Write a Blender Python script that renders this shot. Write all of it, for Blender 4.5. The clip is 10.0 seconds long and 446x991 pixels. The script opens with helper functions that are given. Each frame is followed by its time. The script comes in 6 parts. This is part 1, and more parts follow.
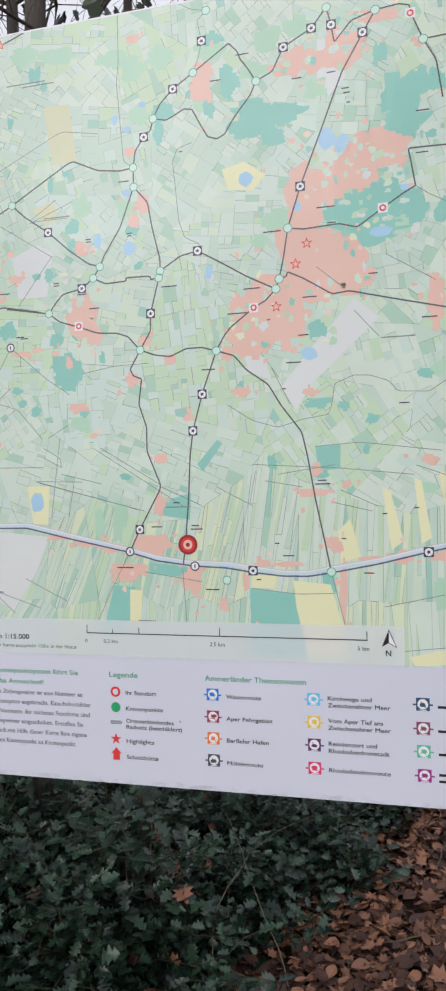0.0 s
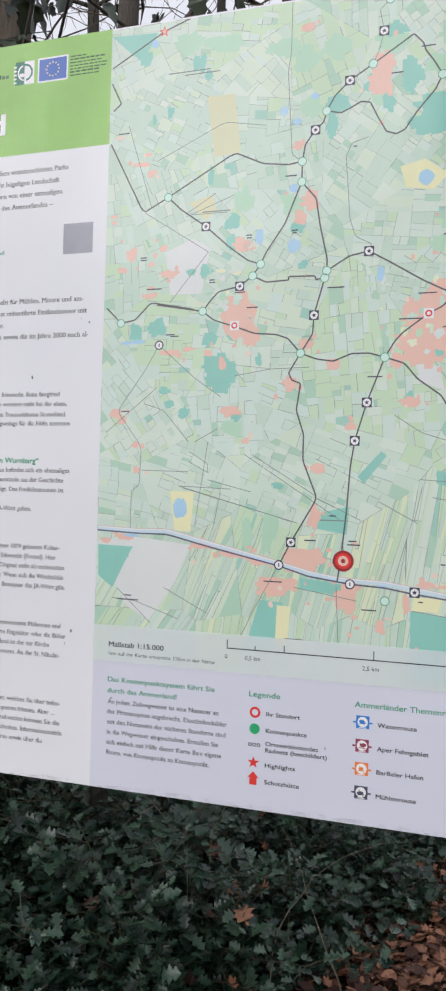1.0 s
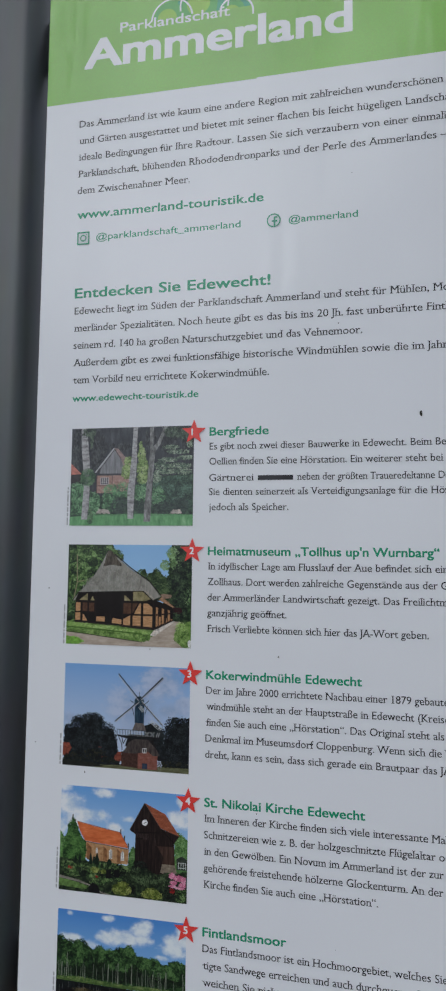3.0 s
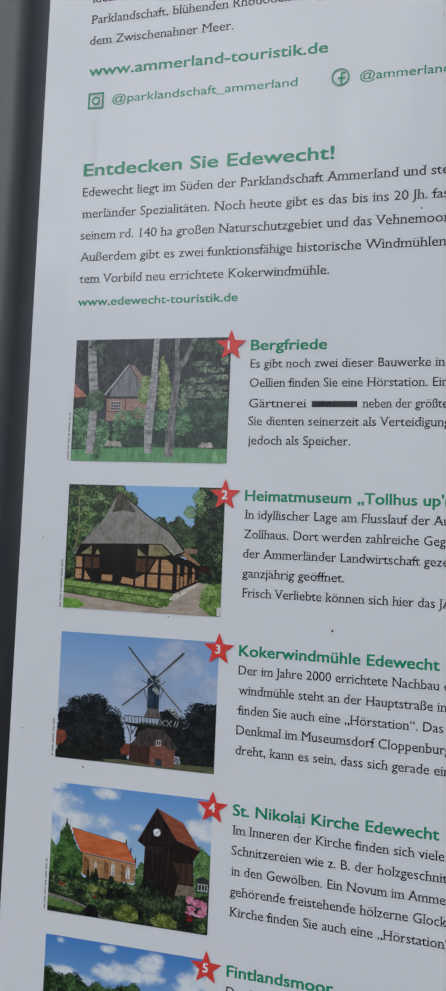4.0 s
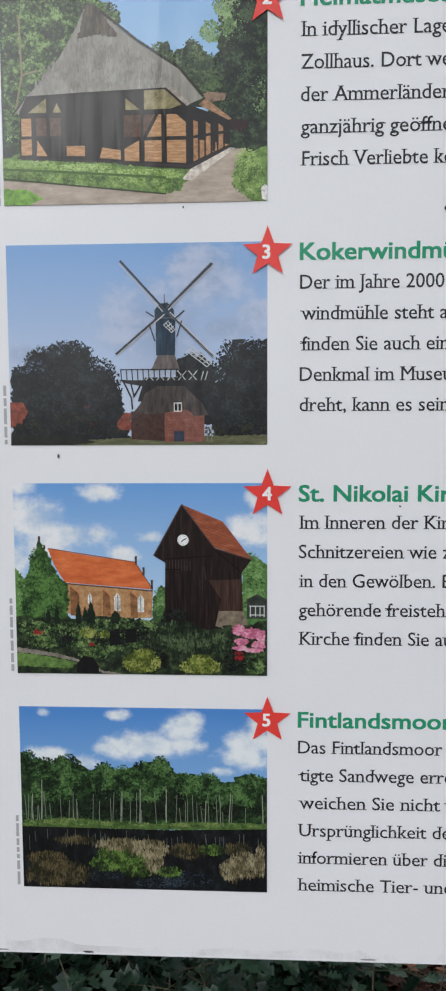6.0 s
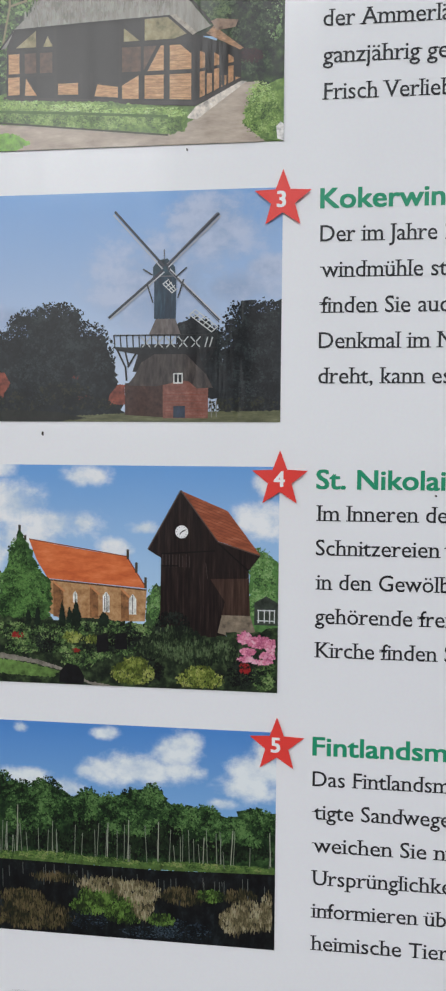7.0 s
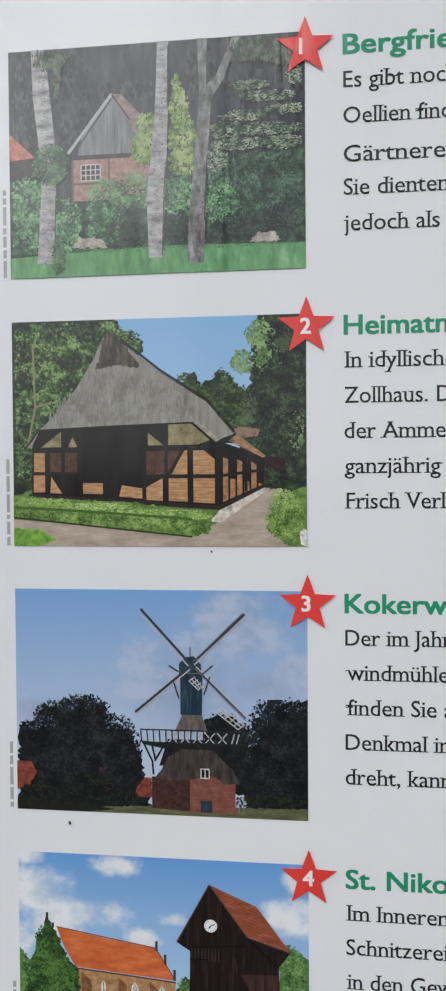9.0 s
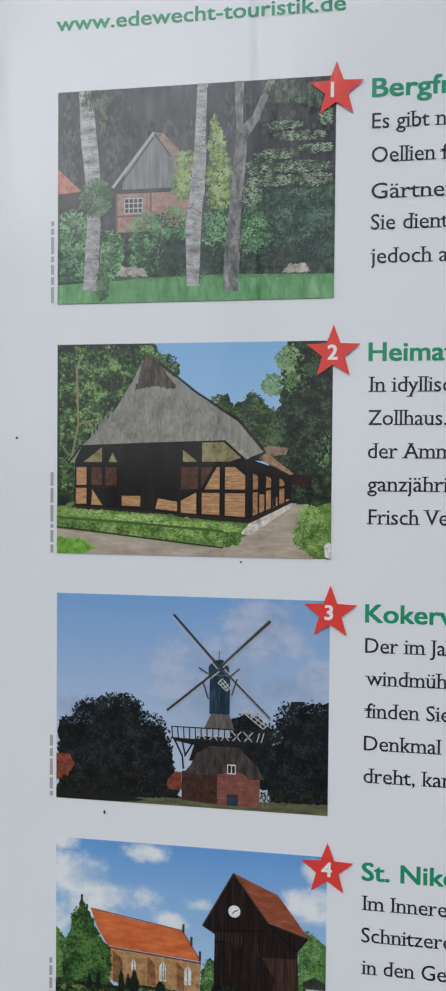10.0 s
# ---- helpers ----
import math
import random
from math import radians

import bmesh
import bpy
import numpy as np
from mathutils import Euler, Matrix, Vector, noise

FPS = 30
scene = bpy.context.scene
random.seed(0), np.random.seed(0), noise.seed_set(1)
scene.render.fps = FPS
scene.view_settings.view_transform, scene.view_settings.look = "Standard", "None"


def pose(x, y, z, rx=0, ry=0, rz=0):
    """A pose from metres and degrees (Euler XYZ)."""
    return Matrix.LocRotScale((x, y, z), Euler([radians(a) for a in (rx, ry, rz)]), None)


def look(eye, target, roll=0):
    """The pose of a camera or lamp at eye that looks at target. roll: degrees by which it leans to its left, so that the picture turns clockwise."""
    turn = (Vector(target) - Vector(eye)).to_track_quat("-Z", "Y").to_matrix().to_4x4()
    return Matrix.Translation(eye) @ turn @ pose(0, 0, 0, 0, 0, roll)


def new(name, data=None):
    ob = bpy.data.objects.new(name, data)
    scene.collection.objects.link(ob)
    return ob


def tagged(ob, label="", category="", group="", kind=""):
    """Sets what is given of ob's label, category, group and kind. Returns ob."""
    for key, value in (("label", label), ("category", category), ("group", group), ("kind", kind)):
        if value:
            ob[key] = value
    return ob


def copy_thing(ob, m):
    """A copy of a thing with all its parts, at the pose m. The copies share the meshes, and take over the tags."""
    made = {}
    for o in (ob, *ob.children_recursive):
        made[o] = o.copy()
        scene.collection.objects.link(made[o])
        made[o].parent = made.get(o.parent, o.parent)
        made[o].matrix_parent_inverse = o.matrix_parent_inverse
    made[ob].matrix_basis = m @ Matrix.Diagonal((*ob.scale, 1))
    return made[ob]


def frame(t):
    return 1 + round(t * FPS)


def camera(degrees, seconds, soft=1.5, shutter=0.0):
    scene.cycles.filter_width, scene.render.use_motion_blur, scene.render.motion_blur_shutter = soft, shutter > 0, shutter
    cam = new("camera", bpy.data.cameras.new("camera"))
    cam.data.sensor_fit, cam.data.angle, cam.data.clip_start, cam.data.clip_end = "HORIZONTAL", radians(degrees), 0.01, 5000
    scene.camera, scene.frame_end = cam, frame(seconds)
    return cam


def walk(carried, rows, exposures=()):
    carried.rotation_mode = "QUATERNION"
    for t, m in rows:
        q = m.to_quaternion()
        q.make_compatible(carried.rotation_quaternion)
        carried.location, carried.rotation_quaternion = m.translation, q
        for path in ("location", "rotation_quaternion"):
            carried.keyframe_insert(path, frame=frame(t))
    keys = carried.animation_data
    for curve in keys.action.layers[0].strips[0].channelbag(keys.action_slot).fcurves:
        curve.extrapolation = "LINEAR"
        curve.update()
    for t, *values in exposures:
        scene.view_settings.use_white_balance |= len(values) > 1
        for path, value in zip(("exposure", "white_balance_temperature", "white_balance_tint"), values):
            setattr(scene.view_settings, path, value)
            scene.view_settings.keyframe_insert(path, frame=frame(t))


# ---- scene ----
import collections

cam = camera(32.0, 10.0, soft=2.5)
PATH = [
    (0, (0.9739, -0.8653, 1.4450), (0.4674, 1.0696, 1.4413), -1.20),
    (0.5, (0.9171, -0.8694, 1.4448), (0.2731, 1.0240, 1.4329), -0.14),
    (1, (0.8227, -0.8559, 1.4470), (0.2445, 1.0585, 1.4658), 1.67),
    (1.3, (0.7609, -0.8376, 1.4453), (0.0403, 1.0280, 1.4429), 0.89),
    (1.5, (0.7078, -0.7964, 1.4309), (-0.0722, 1.0444, 1.4855), 0.68),
    (2, (0.5676, -0.6839, 1.4444), (-0.1632, 1.1767, 1.5091), 0.80),
    (2.5, (0.4354, -0.6053, 1.4491), (-0.1048, 1.3177, 1.5429), 2.46),
    (2.7, (0.3710, -0.6025, 1.4812), (-0.0952, 1.3339, 1.6616), 0.72),
    (3.8, (0.2511, -0.4962, 1.4844), (-0.1933, 1.4497, 1.6117), 1.53),
    (4, (0.2452, -0.4706, 1.4645), (-0.2072, 1.4743, 1.5785), 2.33),
    (4.5, (0.2034, -0.4265, 1.4173), (-0.2434, 1.5226, 1.4550), 0.38),
    (5, (0.1475, -0.3906, 1.3836), (-0.1642, 1.5849, 1.3803), -0.64),
    (5.5, (0.1274, -0.3643, 1.3388), (-0.0189, 1.6248, 1.1906), -0.61),
    (6, (0.1349, -0.3140, 1.3296), (0.0352, 1.6754, 1.1501), -0.26),
    (6.2, (0.1482, -0.2991, 1.3214), (-0.0425, 1.6845, 1.1507), 0.49),
    (7.3, (0.1485, -0.2692, 1.3113), (-0.0805, 1.7163, 1.2386), 0.49),
    (7.5, (0.1397, -0.2687, 1.3212), (-0.0405, 1.7226, 1.2733), 0.53),
    (8, (0.1286, -0.2593, 1.3526), (-0.0433, 1.7328, 1.3077), -0.25),
    (8.5, (0.1504, -0.2631, 1.3975), (-0.1327, 1.7167, 1.3813), -0.48),
    (9, (0.1394, -0.2685, 1.4407), (-0.0919, 1.7176, 1.3966), -0.40),
    (9.5, (0.1383, -0.2699, 1.4760), (-0.0720, 1.7187, 1.4407), 0.18),
    (10, (0.1380, -0.2872, 1.4477), (-0.1444, 1.6921, 1.3940), 0.48),
]
EXPOSURES = [(0, 0.13, 6400, 13.5), (1.2, 0.13, 6420, 12.5), (1.5, 0.05, 6380, 11.5), (2.0, -0.09, 6300, 10.5), (2.4, -0.24, 6100, 9), (2.7, -0.46, 6020, 8.5), (3.4, -0.44, 6010, 8), (4, -0.40, 6020, 8), (4.6, -0.38, 6180, 8), (5, -0.17, 6240, 8.3), (5.6, -0.03, 6340, 9), (6.0, 0.06, 6360, 9), (7.3, 0.03, 6380, 8.7), (8, 0.02, 6400, 8.5), (9.4, 0.00, 6300, 7.6), (10, -0.12, 6180, 6.5)]
walk(cam, [(t, look(eye, target, roll)) for t, eye, target, roll in PATH], EXPOSURES)

# ---- world and light: an overcast winter day ----
world = bpy.data.worlds.new("overcast_sky")
scene.world = world
world.use_nodes = True
wn = world.node_tree.nodes
wl = world.node_tree.links
sky = wn.new("ShaderNodeTexSky")
sky.sky_type = 'NISHITA'
sky.sun_disc = False
sky.sun_elevation = radians(24)
sky.sun_rotation = radians(200)
sky.air_density = 1.0
sky.dust_density = 4.0
grey_sky = wn.new("ShaderNodeHueSaturation")
grey_sky.inputs["Saturation"].default_value = 0.30
wl.new(sky.outputs["Color"], grey_sky.inputs["Color"])
cool = wn.new("ShaderNodeMix")
cool.data_type, cool.blend_type = 'RGBA', 'MULTIPLY'
cool.inputs["Factor"].default_value = 1.0
cool.inputs["B"].default_value = (0.93, 0.99, 1.07, 1)
wl.new(grey_sky.outputs["Color"], cool.inputs["A"])
cloud = wn.new("ShaderNodeMix")
cloud.data_type = 'RGBA'
cloud.inputs["Factor"].default_value = 0.75
cloud.inputs["B"].default_value = (9.7, 10.0, 10.6, 1)
wl.new(cool.outputs["Result"], cloud.inputs["A"])
wl.new(cloud.outputs["Result"], wn["Background"].inputs["Color"])
wn["Background"].inputs["Strength"].default_value = 0.095
sun_data = bpy.data.lights.new("sun", 'SUN')
sun_data.energy = 1.0
sun_data.angle = radians(35)
sun_data.color = (1.0, 0.97, 0.93)
sun = new("sun", sun_data)
sun.matrix_world = look((-1.5, -4.0, 2.9), (0, 0, 0))

# ---- materials ----


def lin(c, gain=1.0):
    """An 8-bit sRGB colour as linear values."""
    out = []
    for v in c:
        v = v / 255.0
        v = v / 12.92 if v <= 0.04045 else ((v + 0.055) / 1.055) ** 2.4
        out.append(min(0.93, v * gain))
    return (*out, 1.0)


MATS = {}


def ink(name, c, vary=0.10, scale=9.0, gain=1.3):
    """Print under a weathered glossy laminate: faded blotches, fine grain, slightly wavy gloss."""
    if name in MATS:
        return MATS[name]
    m = bpy.data.materials.new(name)
    m.use_nodes = True
    nt = m.node_tree
    b = nt.nodes["Principled BSDF"]
    tc = nt.nodes.new("ShaderNodeTexCoord")
    col = lin(c, gain)
    n1 = nt.nodes.new("ShaderNodeTexNoise")
    n1.inputs["Scale"].default_value = scale
    n1.inputs["Detail"].default_value = 6
    n2 = nt.nodes.new("ShaderNodeTexNoise")
    n2.inputs["Scale"].default_value = 900
    n2.inputs["Detail"].default_value = 2
    nt.links.new(tc.outputs["Object"], n1.inputs["Vector"])
    nt.links.new(tc.outputs["Object"], n2.inputs["Vector"])
    mix1 = nt.nodes.new("ShaderNodeMix")
    mix1.data_type = 'RGBA'
    mix1.inputs["A"].default_value = tuple(v * (1 - vary) for v in col[:3]) + (1,)
    mix1.inputs["B"].default_value = tuple(min(0.94, v * (1 + vary)) for v in col[:3]) + (1,)
    nt.links.new(n1.outputs["Fac"], mix1.inputs["Factor"])
    mix2 = nt.nodes.new("ShaderNodeMix")
    mix2.data_type = 'RGBA'
    mix2.blend_type = 'MULTIPLY'
    mix2.inputs["Factor"].default_value = vary * 0.8
    nt.links.new(mix1.outputs["Result"], mix2.inputs["A"])
    nt.links.new(n2.outputs["Color"], mix2.inputs["B"])
    nt.links.new(mix2.outputs["Result"], b.inputs["Base Color"])
    b.inputs["Roughness"].default_value = 0.5
    b.inputs["Specular IOR Level"].default_value = 0.15
    b.inputs["Coat Weight"].default_value = 0.6
    b.inputs["Coat Roughness"].default_value = 0.10
    wave = nt.nodes.new("ShaderNodeTexNoise")
    wave.inputs["Scale"].default_value = 14
    wave.inputs["Detail"].default_value = 3
    mp = nt.nodes.new("ShaderNodeMapping")
    mp.inputs["Scale"].default_value = (1.6, 1.0, 0.5)
    nt.links.new(tc.outputs["Object"], mp.inputs["Vector"])
    nt.links.new(mp.outputs["Vector"], wave.inputs["Vector"])
    bump = nt.nodes.new("ShaderNodeBump")
    bump.inputs["Strength"].default_value = 0.25
    bump.inputs["Distance"].default_value = 0.004
    runs = nt.nodes.new("ShaderNodeTexNoise")
    runs.inputs["Scale"].default_value = 1.0
    runs.inputs["Detail"].default_value = 4
    mr = nt.nodes.new("ShaderNodeMapping")
    mr.inputs["Scale"].default_value = (95, 1, 9)
    nt.links.new(tc.outputs["Object"], mr.inputs["Vector"])
    nt.links.new(mr.outputs["Vector"], runs.inputs["Vector"])
    both = nt.nodes.new("ShaderNodeMath")
    both.operation = 'MULTIPLY_ADD'
    both.inputs[1].default_value = 0.22
    nt.links.new(runs.outputs["Fac"], both.inputs[0])
    nt.links.new(wave.outputs["Fac"], both.inputs[2])
    nt.links.new(both.outputs["Value"], bump.inputs["Height"])
    dull = nt.nodes.new("ShaderNodeMapRange")
    dull.inputs["From Min"].default_value, dull.inputs["From Max"].default_value = 0.42, 0.66
    dull.inputs["To Min"].default_value, dull.inputs["To Max"].default_value = 0.07, 0.24
    nt.links.new(runs.outputs["Fac"], dull.inputs["Value"])
    nt.links.new(dull.outputs["Result"], b.inputs["Coat Roughness"])
    nt.links.new(bump.outputs["Normal"], b.inputs["Coat Normal"])
    MATS[name] = m
    return m


def photo_ink(name, tones, scale, stretch, gain):
    """Printed photograph: four tones from dark to light, broken up by grain that may run in one direction."""
    if name in MATS:
        return MATS[name]
    m = ink(name, tones[1], 0.05, 9, gain)
    nt = m.node_tree
    tc = nt.nodes.new("ShaderNodeTexCoord")
    mp = nt.nodes.new("ShaderNodeMapping")
    mp.inputs["Scale"].default_value = stretch
    nt.links.new(tc.outputs["Object"], mp.inputs["Vector"])
    grain = nt.nodes.new("ShaderNodeTexNoise")
    grain.inputs["Scale"].default_value = scale
    grain.inputs["Detail"].default_value = 5
    grain.inputs["Roughness"].default_value = 0.66
    nt.links.new(mp.outputs["Vector"], grain.inputs["Vector"])
    ramp = nt.nodes.new("ShaderNodeValToRGB")
    ramp.color_ramp.elements[0].position, ramp.color_ramp.elements[0].color = 0.30, lin(tones[0], gain)
    ramp.color_ramp.elements[1].position, ramp.color_ramp.elements[1].color = 0.70, lin(tones[3], gain)
    for at, c in ((0.45, tones[1]), (0.56, tones[2])):
        ramp.color_ramp.elements.new(at).color = lin(c, gain)
    nt.links.new(grain.outputs["Fac"], ramp.inputs["Fac"])
    nt.links.new(ramp.outputs["Color"], nt.nodes["Principled BSDF"].inputs["Base Color"])
    return m


def gradient_ink(name, low, high, gain=1.3):
    """Printed sky that runs from one colour at the foot of the picture to another at its top."""
    m = ink(name, high, 0.03, 20, gain)
    nt = m.node_tree
    b = nt.nodes["Principled BSDF"]
    tc = nt.nodes.new("ShaderNodeTexCoord")
    sep = nt.nodes.new("ShaderNodeSeparateXYZ")
    nt.links.new(tc.outputs["Generated"], sep.inputs["Vector"])
    ramp = nt.nodes.new("ShaderNodeValToRGB")
    ramp.color_ramp.elements[0].color = lin(low, gain)
    ramp.color_ramp.elements[1].color = lin(high, gain)
    ramp.color_ramp.elements[0].position = 0.25
    nt.links.new(sep.outputs["Z"], ramp.inputs["Fac"])
    nt.links.new(ramp.outputs["Color"], b.inputs["Base Color"])
    return m


def cloudy(m, rows, colour, gain=1.1):
    """Printed clouds on a sky: soft broken patches at (x, z, rx, rz) in hundredths of the picture."""
    nt = m.node_tree
    b = nt.nodes["Principled BSDF"]
    old = b.inputs["Base Color"].links[0].from_socket
    tc = nt.nodes.new("ShaderNodeTexCoord")
    noise = nt.nodes.new("ShaderNodeTexNoise")
    noise.inputs["Scale"].default_value = 7
    noise.inputs["Detail"].default_value = 8
    noise.inputs["Roughness"].default_value = 0.62
    nt.links.new(tc.outputs["Generated"], noise.inputs["Vector"])
    last = None
    for x, z, rx, rz in rows:
        mp = nt.nodes.new("ShaderNodeMapping")
        mp.inputs["Location"].default_value = (-x / rx, 0, -z / rz)
        mp.inputs["Scale"].default_value = (100 / rx, 0, 100 / rz)
        nt.links.new(tc.outputs["Generated"], mp.inputs["Vector"])
        far = nt.nodes.new("ShaderNodeVectorMath")
        far.operation = 'LENGTH'
        nt.links.new(mp.outputs["Vector"], far.inputs[0])
        if last:
            both = nt.nodes.new("ShaderNodeMath")
            both.operation = 'MINIMUM'
            nt.links.new(last, both.inputs[0])
            nt.links.new(far.outputs["Value"], both.inputs[1])
            last = both.outputs[0]
        else:
            last = far.outputs["Value"]
    torn = nt.nodes.new("ShaderNodeMath")
    torn.operation = 'MULTIPLY_ADD'
    torn.inputs[1].default_value = -2.6
    nt.links.new(noise.outputs["Fac"], torn.inputs[0])
    nt.links.new(last, torn.inputs[2])
    ramp = nt.nodes.new("ShaderNodeMapRange")
    ramp.interpolation_type = 'SMOOTHSTEP'
    ramp.inputs["From Min"].default_value = -0.02
    ramp.inputs["From Max"].default_value = -1.0
    ramp.inputs["To Max"].default_value = 0.92
    nt.links.new(torn.outputs[0], ramp.inputs["Value"])
    shade = nt.nodes.new("ShaderNodeMapRange")
    shade.inputs["From Min"].default_value = 0.40
    shade.inputs["From Max"].default_value = 0.60
    nt.links.new(noise.outputs["Fac"], shade.inputs["Value"])
    mix = nt.nodes.new("ShaderNodeMix")
    mix.data_type = 'RGBA'
    nt.links.new(ramp.outputs["Result"], mix.inputs["Factor"])
    nt.links.new(old, mix.inputs["A"])
    under = nt.nodes.new("ShaderNodeMix")
    under.data_type = 'RGBA'
    under.inputs["A"].default_value = lin(tuple(v * k for v, k in zip(colour, (0.82, 0.87, 0.92))), gain)
    under.inputs["B"].default_value = lin(colour, gain)
    nt.links.new(shade.outputs["Result"], under.inputs["Factor"])
    nt.links.new(under.outputs["Result"], mix.inputs["B"])
    nt.links.new(mix.outputs["Result"], b.inputs["Base Color"])


def rough_mat(name, c1, c2, scale=6.0, rough=0.8, bump=0.4, per_island=False, stretch=(1, 1, 1), metal=0.0, bump_dist=0.01):
    """A natural surface: two colours mixed at two scales, with fine relief."""
    if name in MATS:
        return MATS[name]
    m = bpy.data.materials.new(name)
    m.use_nodes = True
    nt = m.node_tree
    b = nt.nodes["Principled BSDF"]
    b.inputs["Roughness"].default_value = rough
    b.inputs["Metallic"].default_value = metal
    tc = nt.nodes.new("ShaderNodeTexCoord")
    mp = nt.nodes.new("ShaderNodeMapping")
    mp.inputs["Scale"].default_value = stretch
    nt.links.new(tc.outputs["Object"], mp.inputs["Vector"])
    n1 = nt.nodes.new("ShaderNodeTexNoise")
    n1.inputs["Scale"].default_value = scale
    n1.inputs["Detail"].default_value = 8
    n2 = nt.nodes.new("ShaderNodeTexNoise")
    n2.inputs["Scale"].default_value = scale * 11
    n2.inputs["Detail"].default_value = 4
    nt.links.new(mp.outputs["Vector"], n1.inputs["Vector"])
    nt.links.new(mp.outputs["Vector"], n2.inputs["Vector"])
    ramp = nt.nodes.new("ShaderNodeValToRGB")
    ramp.color_ramp.elements[0].color = (*c1, 1)
    ramp.color_ramp.elements[1].color = (*c2, 1)
    ramp.color_ramp.elements[0].position = 0.3
    ramp.color_ramp.elements[1].position = 0.7
    if per_island:
        geo = nt.nodes.new("ShaderNodeNewGeometry")
        add = nt.nodes.new("ShaderNodeMath")
        add.operation = 'MULTIPLY_ADD'
        add.inputs[1].default_value = 0.25
        nt.links.new(n1.outputs["Fac"], add.inputs[0])
        half = nt.nodes.new("ShaderNodeMath")
        half.operation = 'MULTIPLY_ADD'
        half.inputs[1].default_value = 0.9
        half.inputs[2].default_value = -0.1
        nt.links.new(geo.outputs["Random Per Island"], half.inputs[0])
        nt.links.new(half.outputs["Value"], add.inputs[2])
        nt.links.new(add.outputs["Value"], ramp.inputs["Fac"])
    else:
        nt.links.new(n1.outputs["Fac"], ramp.inputs["Fac"])
    mul = nt.nodes.new("ShaderNodeMix")
    mul.data_type = 'RGBA'
    mul.blend_type = 'MULTIPLY'
    mul.inputs["Factor"].default_value = 0.45
    nt.links.new(ramp.outputs["Color"], mul.inputs["A"])
    nt.links.new(n2.outputs["Color"], mul.inputs["B"])
    nt.links.new(mul.outputs["Result"], b.inputs["Base Color"])
    bp = nt.nodes.new("ShaderNodeBump")
    bp.inputs["Strength"].default_value = bump
    bp.inputs["Distance"].default_value = bump_dist
    nt.links.new(n2.outputs["Fac"], bp.inputs["Height"])
    nt.links.new(bp.outputs["Normal"], b.inputs["Normal"])
    MATS[name] = m
    return m


WHITE = ink("white_laminate", (226, 227, 234), 0.06, 3.0, 1.15)
LEGEND = ink("pale_lilac_laminate", (209, 211, 222), 0.06, 4, 1.15)
GREEN = ink("leaf_green_print", (142, 190, 98), 0.26, 9)
BLACK = ink("black_print", (46, 46, 50), 0.1, 9, 1.0)
GREY_TEXT = ink("grey_print", (150, 150, 152), 0.1)
TEAL = ink("teal_print", (38, 138, 102), 0.12)
LETTER = ink("white_print", (236, 238, 238), 0.04)
RED = ink("red_print", (214, 62, 56), 0.12)
DARK_RED = ink("dark_red_print", (150, 50, 55), 0.12)

MAP_INK = {
    "olive": ink("map_olive", (212, 215, 178), 0.1, 12, 1.15),
    "wood": ink("map_wood", (136, 192, 178), 0.10, 12),
    "grove": ink("map_grove", (170, 204, 178), 0.08, 12),
    "town": ink("map_town", (243, 184, 168), 0.07, 14, 1.25),
    "yellow": ink("map_yellow", (238, 226, 176), 0.06, 12),
    "hamlet": ink("map_hamlet", (240, 200, 184), 0.07, 14),
    "lilac": ink("map_lilac", (205, 209, 206), 0.05, 12),
    "water": ink("map_water", (160, 196, 228), 0.08, 14),
}
FIELD_INK = [ink("map_field_%s" % w, c, 0.07, 14, 1.2) for w, c in (
    ("pale", (202, 218, 204)), ("mint", (197, 216, 203)), ("lime", (202, 218, 197)), ("moss", (197, 215, 198)),
    ("sage", (199, 217, 205)), ("cream", (205, 219, 204)), ("leaf", (191, 212, 195)), ("straw", (212, 222, 190)), ("meadow", (192, 215, 184)), ("hay", (220, 226, 194)),
    ("copse", (172, 205, 182)), ("teal", (158, 200, 184)))]
ROAD_INK = {"main": ink("map_route", (92, 92, 94), 0.1), "minor": ink("map_lane", (128, 138, 132), 0.1), "hedge": ink("map_hedge", (158, 174, 164), 0.08), "bank": ink("map_bank", (196, 186, 180), 0.08),
            "canal": ink("map_canal", (190, 208, 228), 0.06), "towpath": ink("map_towpath", (92, 96, 118), 0.1)}

HOLLY = rough_mat("holly_leaf", (0.012, 0.034, 0.022), (0.046, 0.096, 0.056), 20, 0.30, 0.1, True)
IVY = rough_mat("ivy_leaf", (0.012, 0.026, 0.016), (0.05, 0.075, 0.04), 20, 0.42, 0.1, True)
FALLEN = rough_mat("fallen_leaf", (0.085, 0.036, 0.024), (0.40, 0.185, 0.105), 25, 0.7, 0.3, True)
SOIL = rough_mat("leaf_mould", (0.030, 0.018, 0.012), (0.12, 0.062, 0.036), 9, 0.95, 0.8, bump_dist=0.02)
BARK_PALE = rough_mat("mottled_bark", (0.10, 0.085, 0.065), (0.36, 0.29, 0.22), 7, 0.9, 0.7, stretch=(1, 1, 0.35))
BARK_DARK = rough_mat("dark_bark", (0.035, 0.032, 0.026), (0.12, 0.105, 0.085), 9, 0.9, 0.8, stretch=(1, 1, 0.3))
TWIG = rough_mat("twig_bark", (0.05, 0.04, 0.03), (0.16, 0.12, 0.08), 18, 0.85, 0.3, True)
CANE = rough_mat("bramble_cane", (0.07, 0.068, 0.042), (0.18, 0.15, 0.10), 18, 0.6, 0.3, True)
STEM = rough_mat("green_stem", (0.022, 0.028, 0.014), (0.075, 0.07, 0.035), 18, 0.7, 0.3, True)
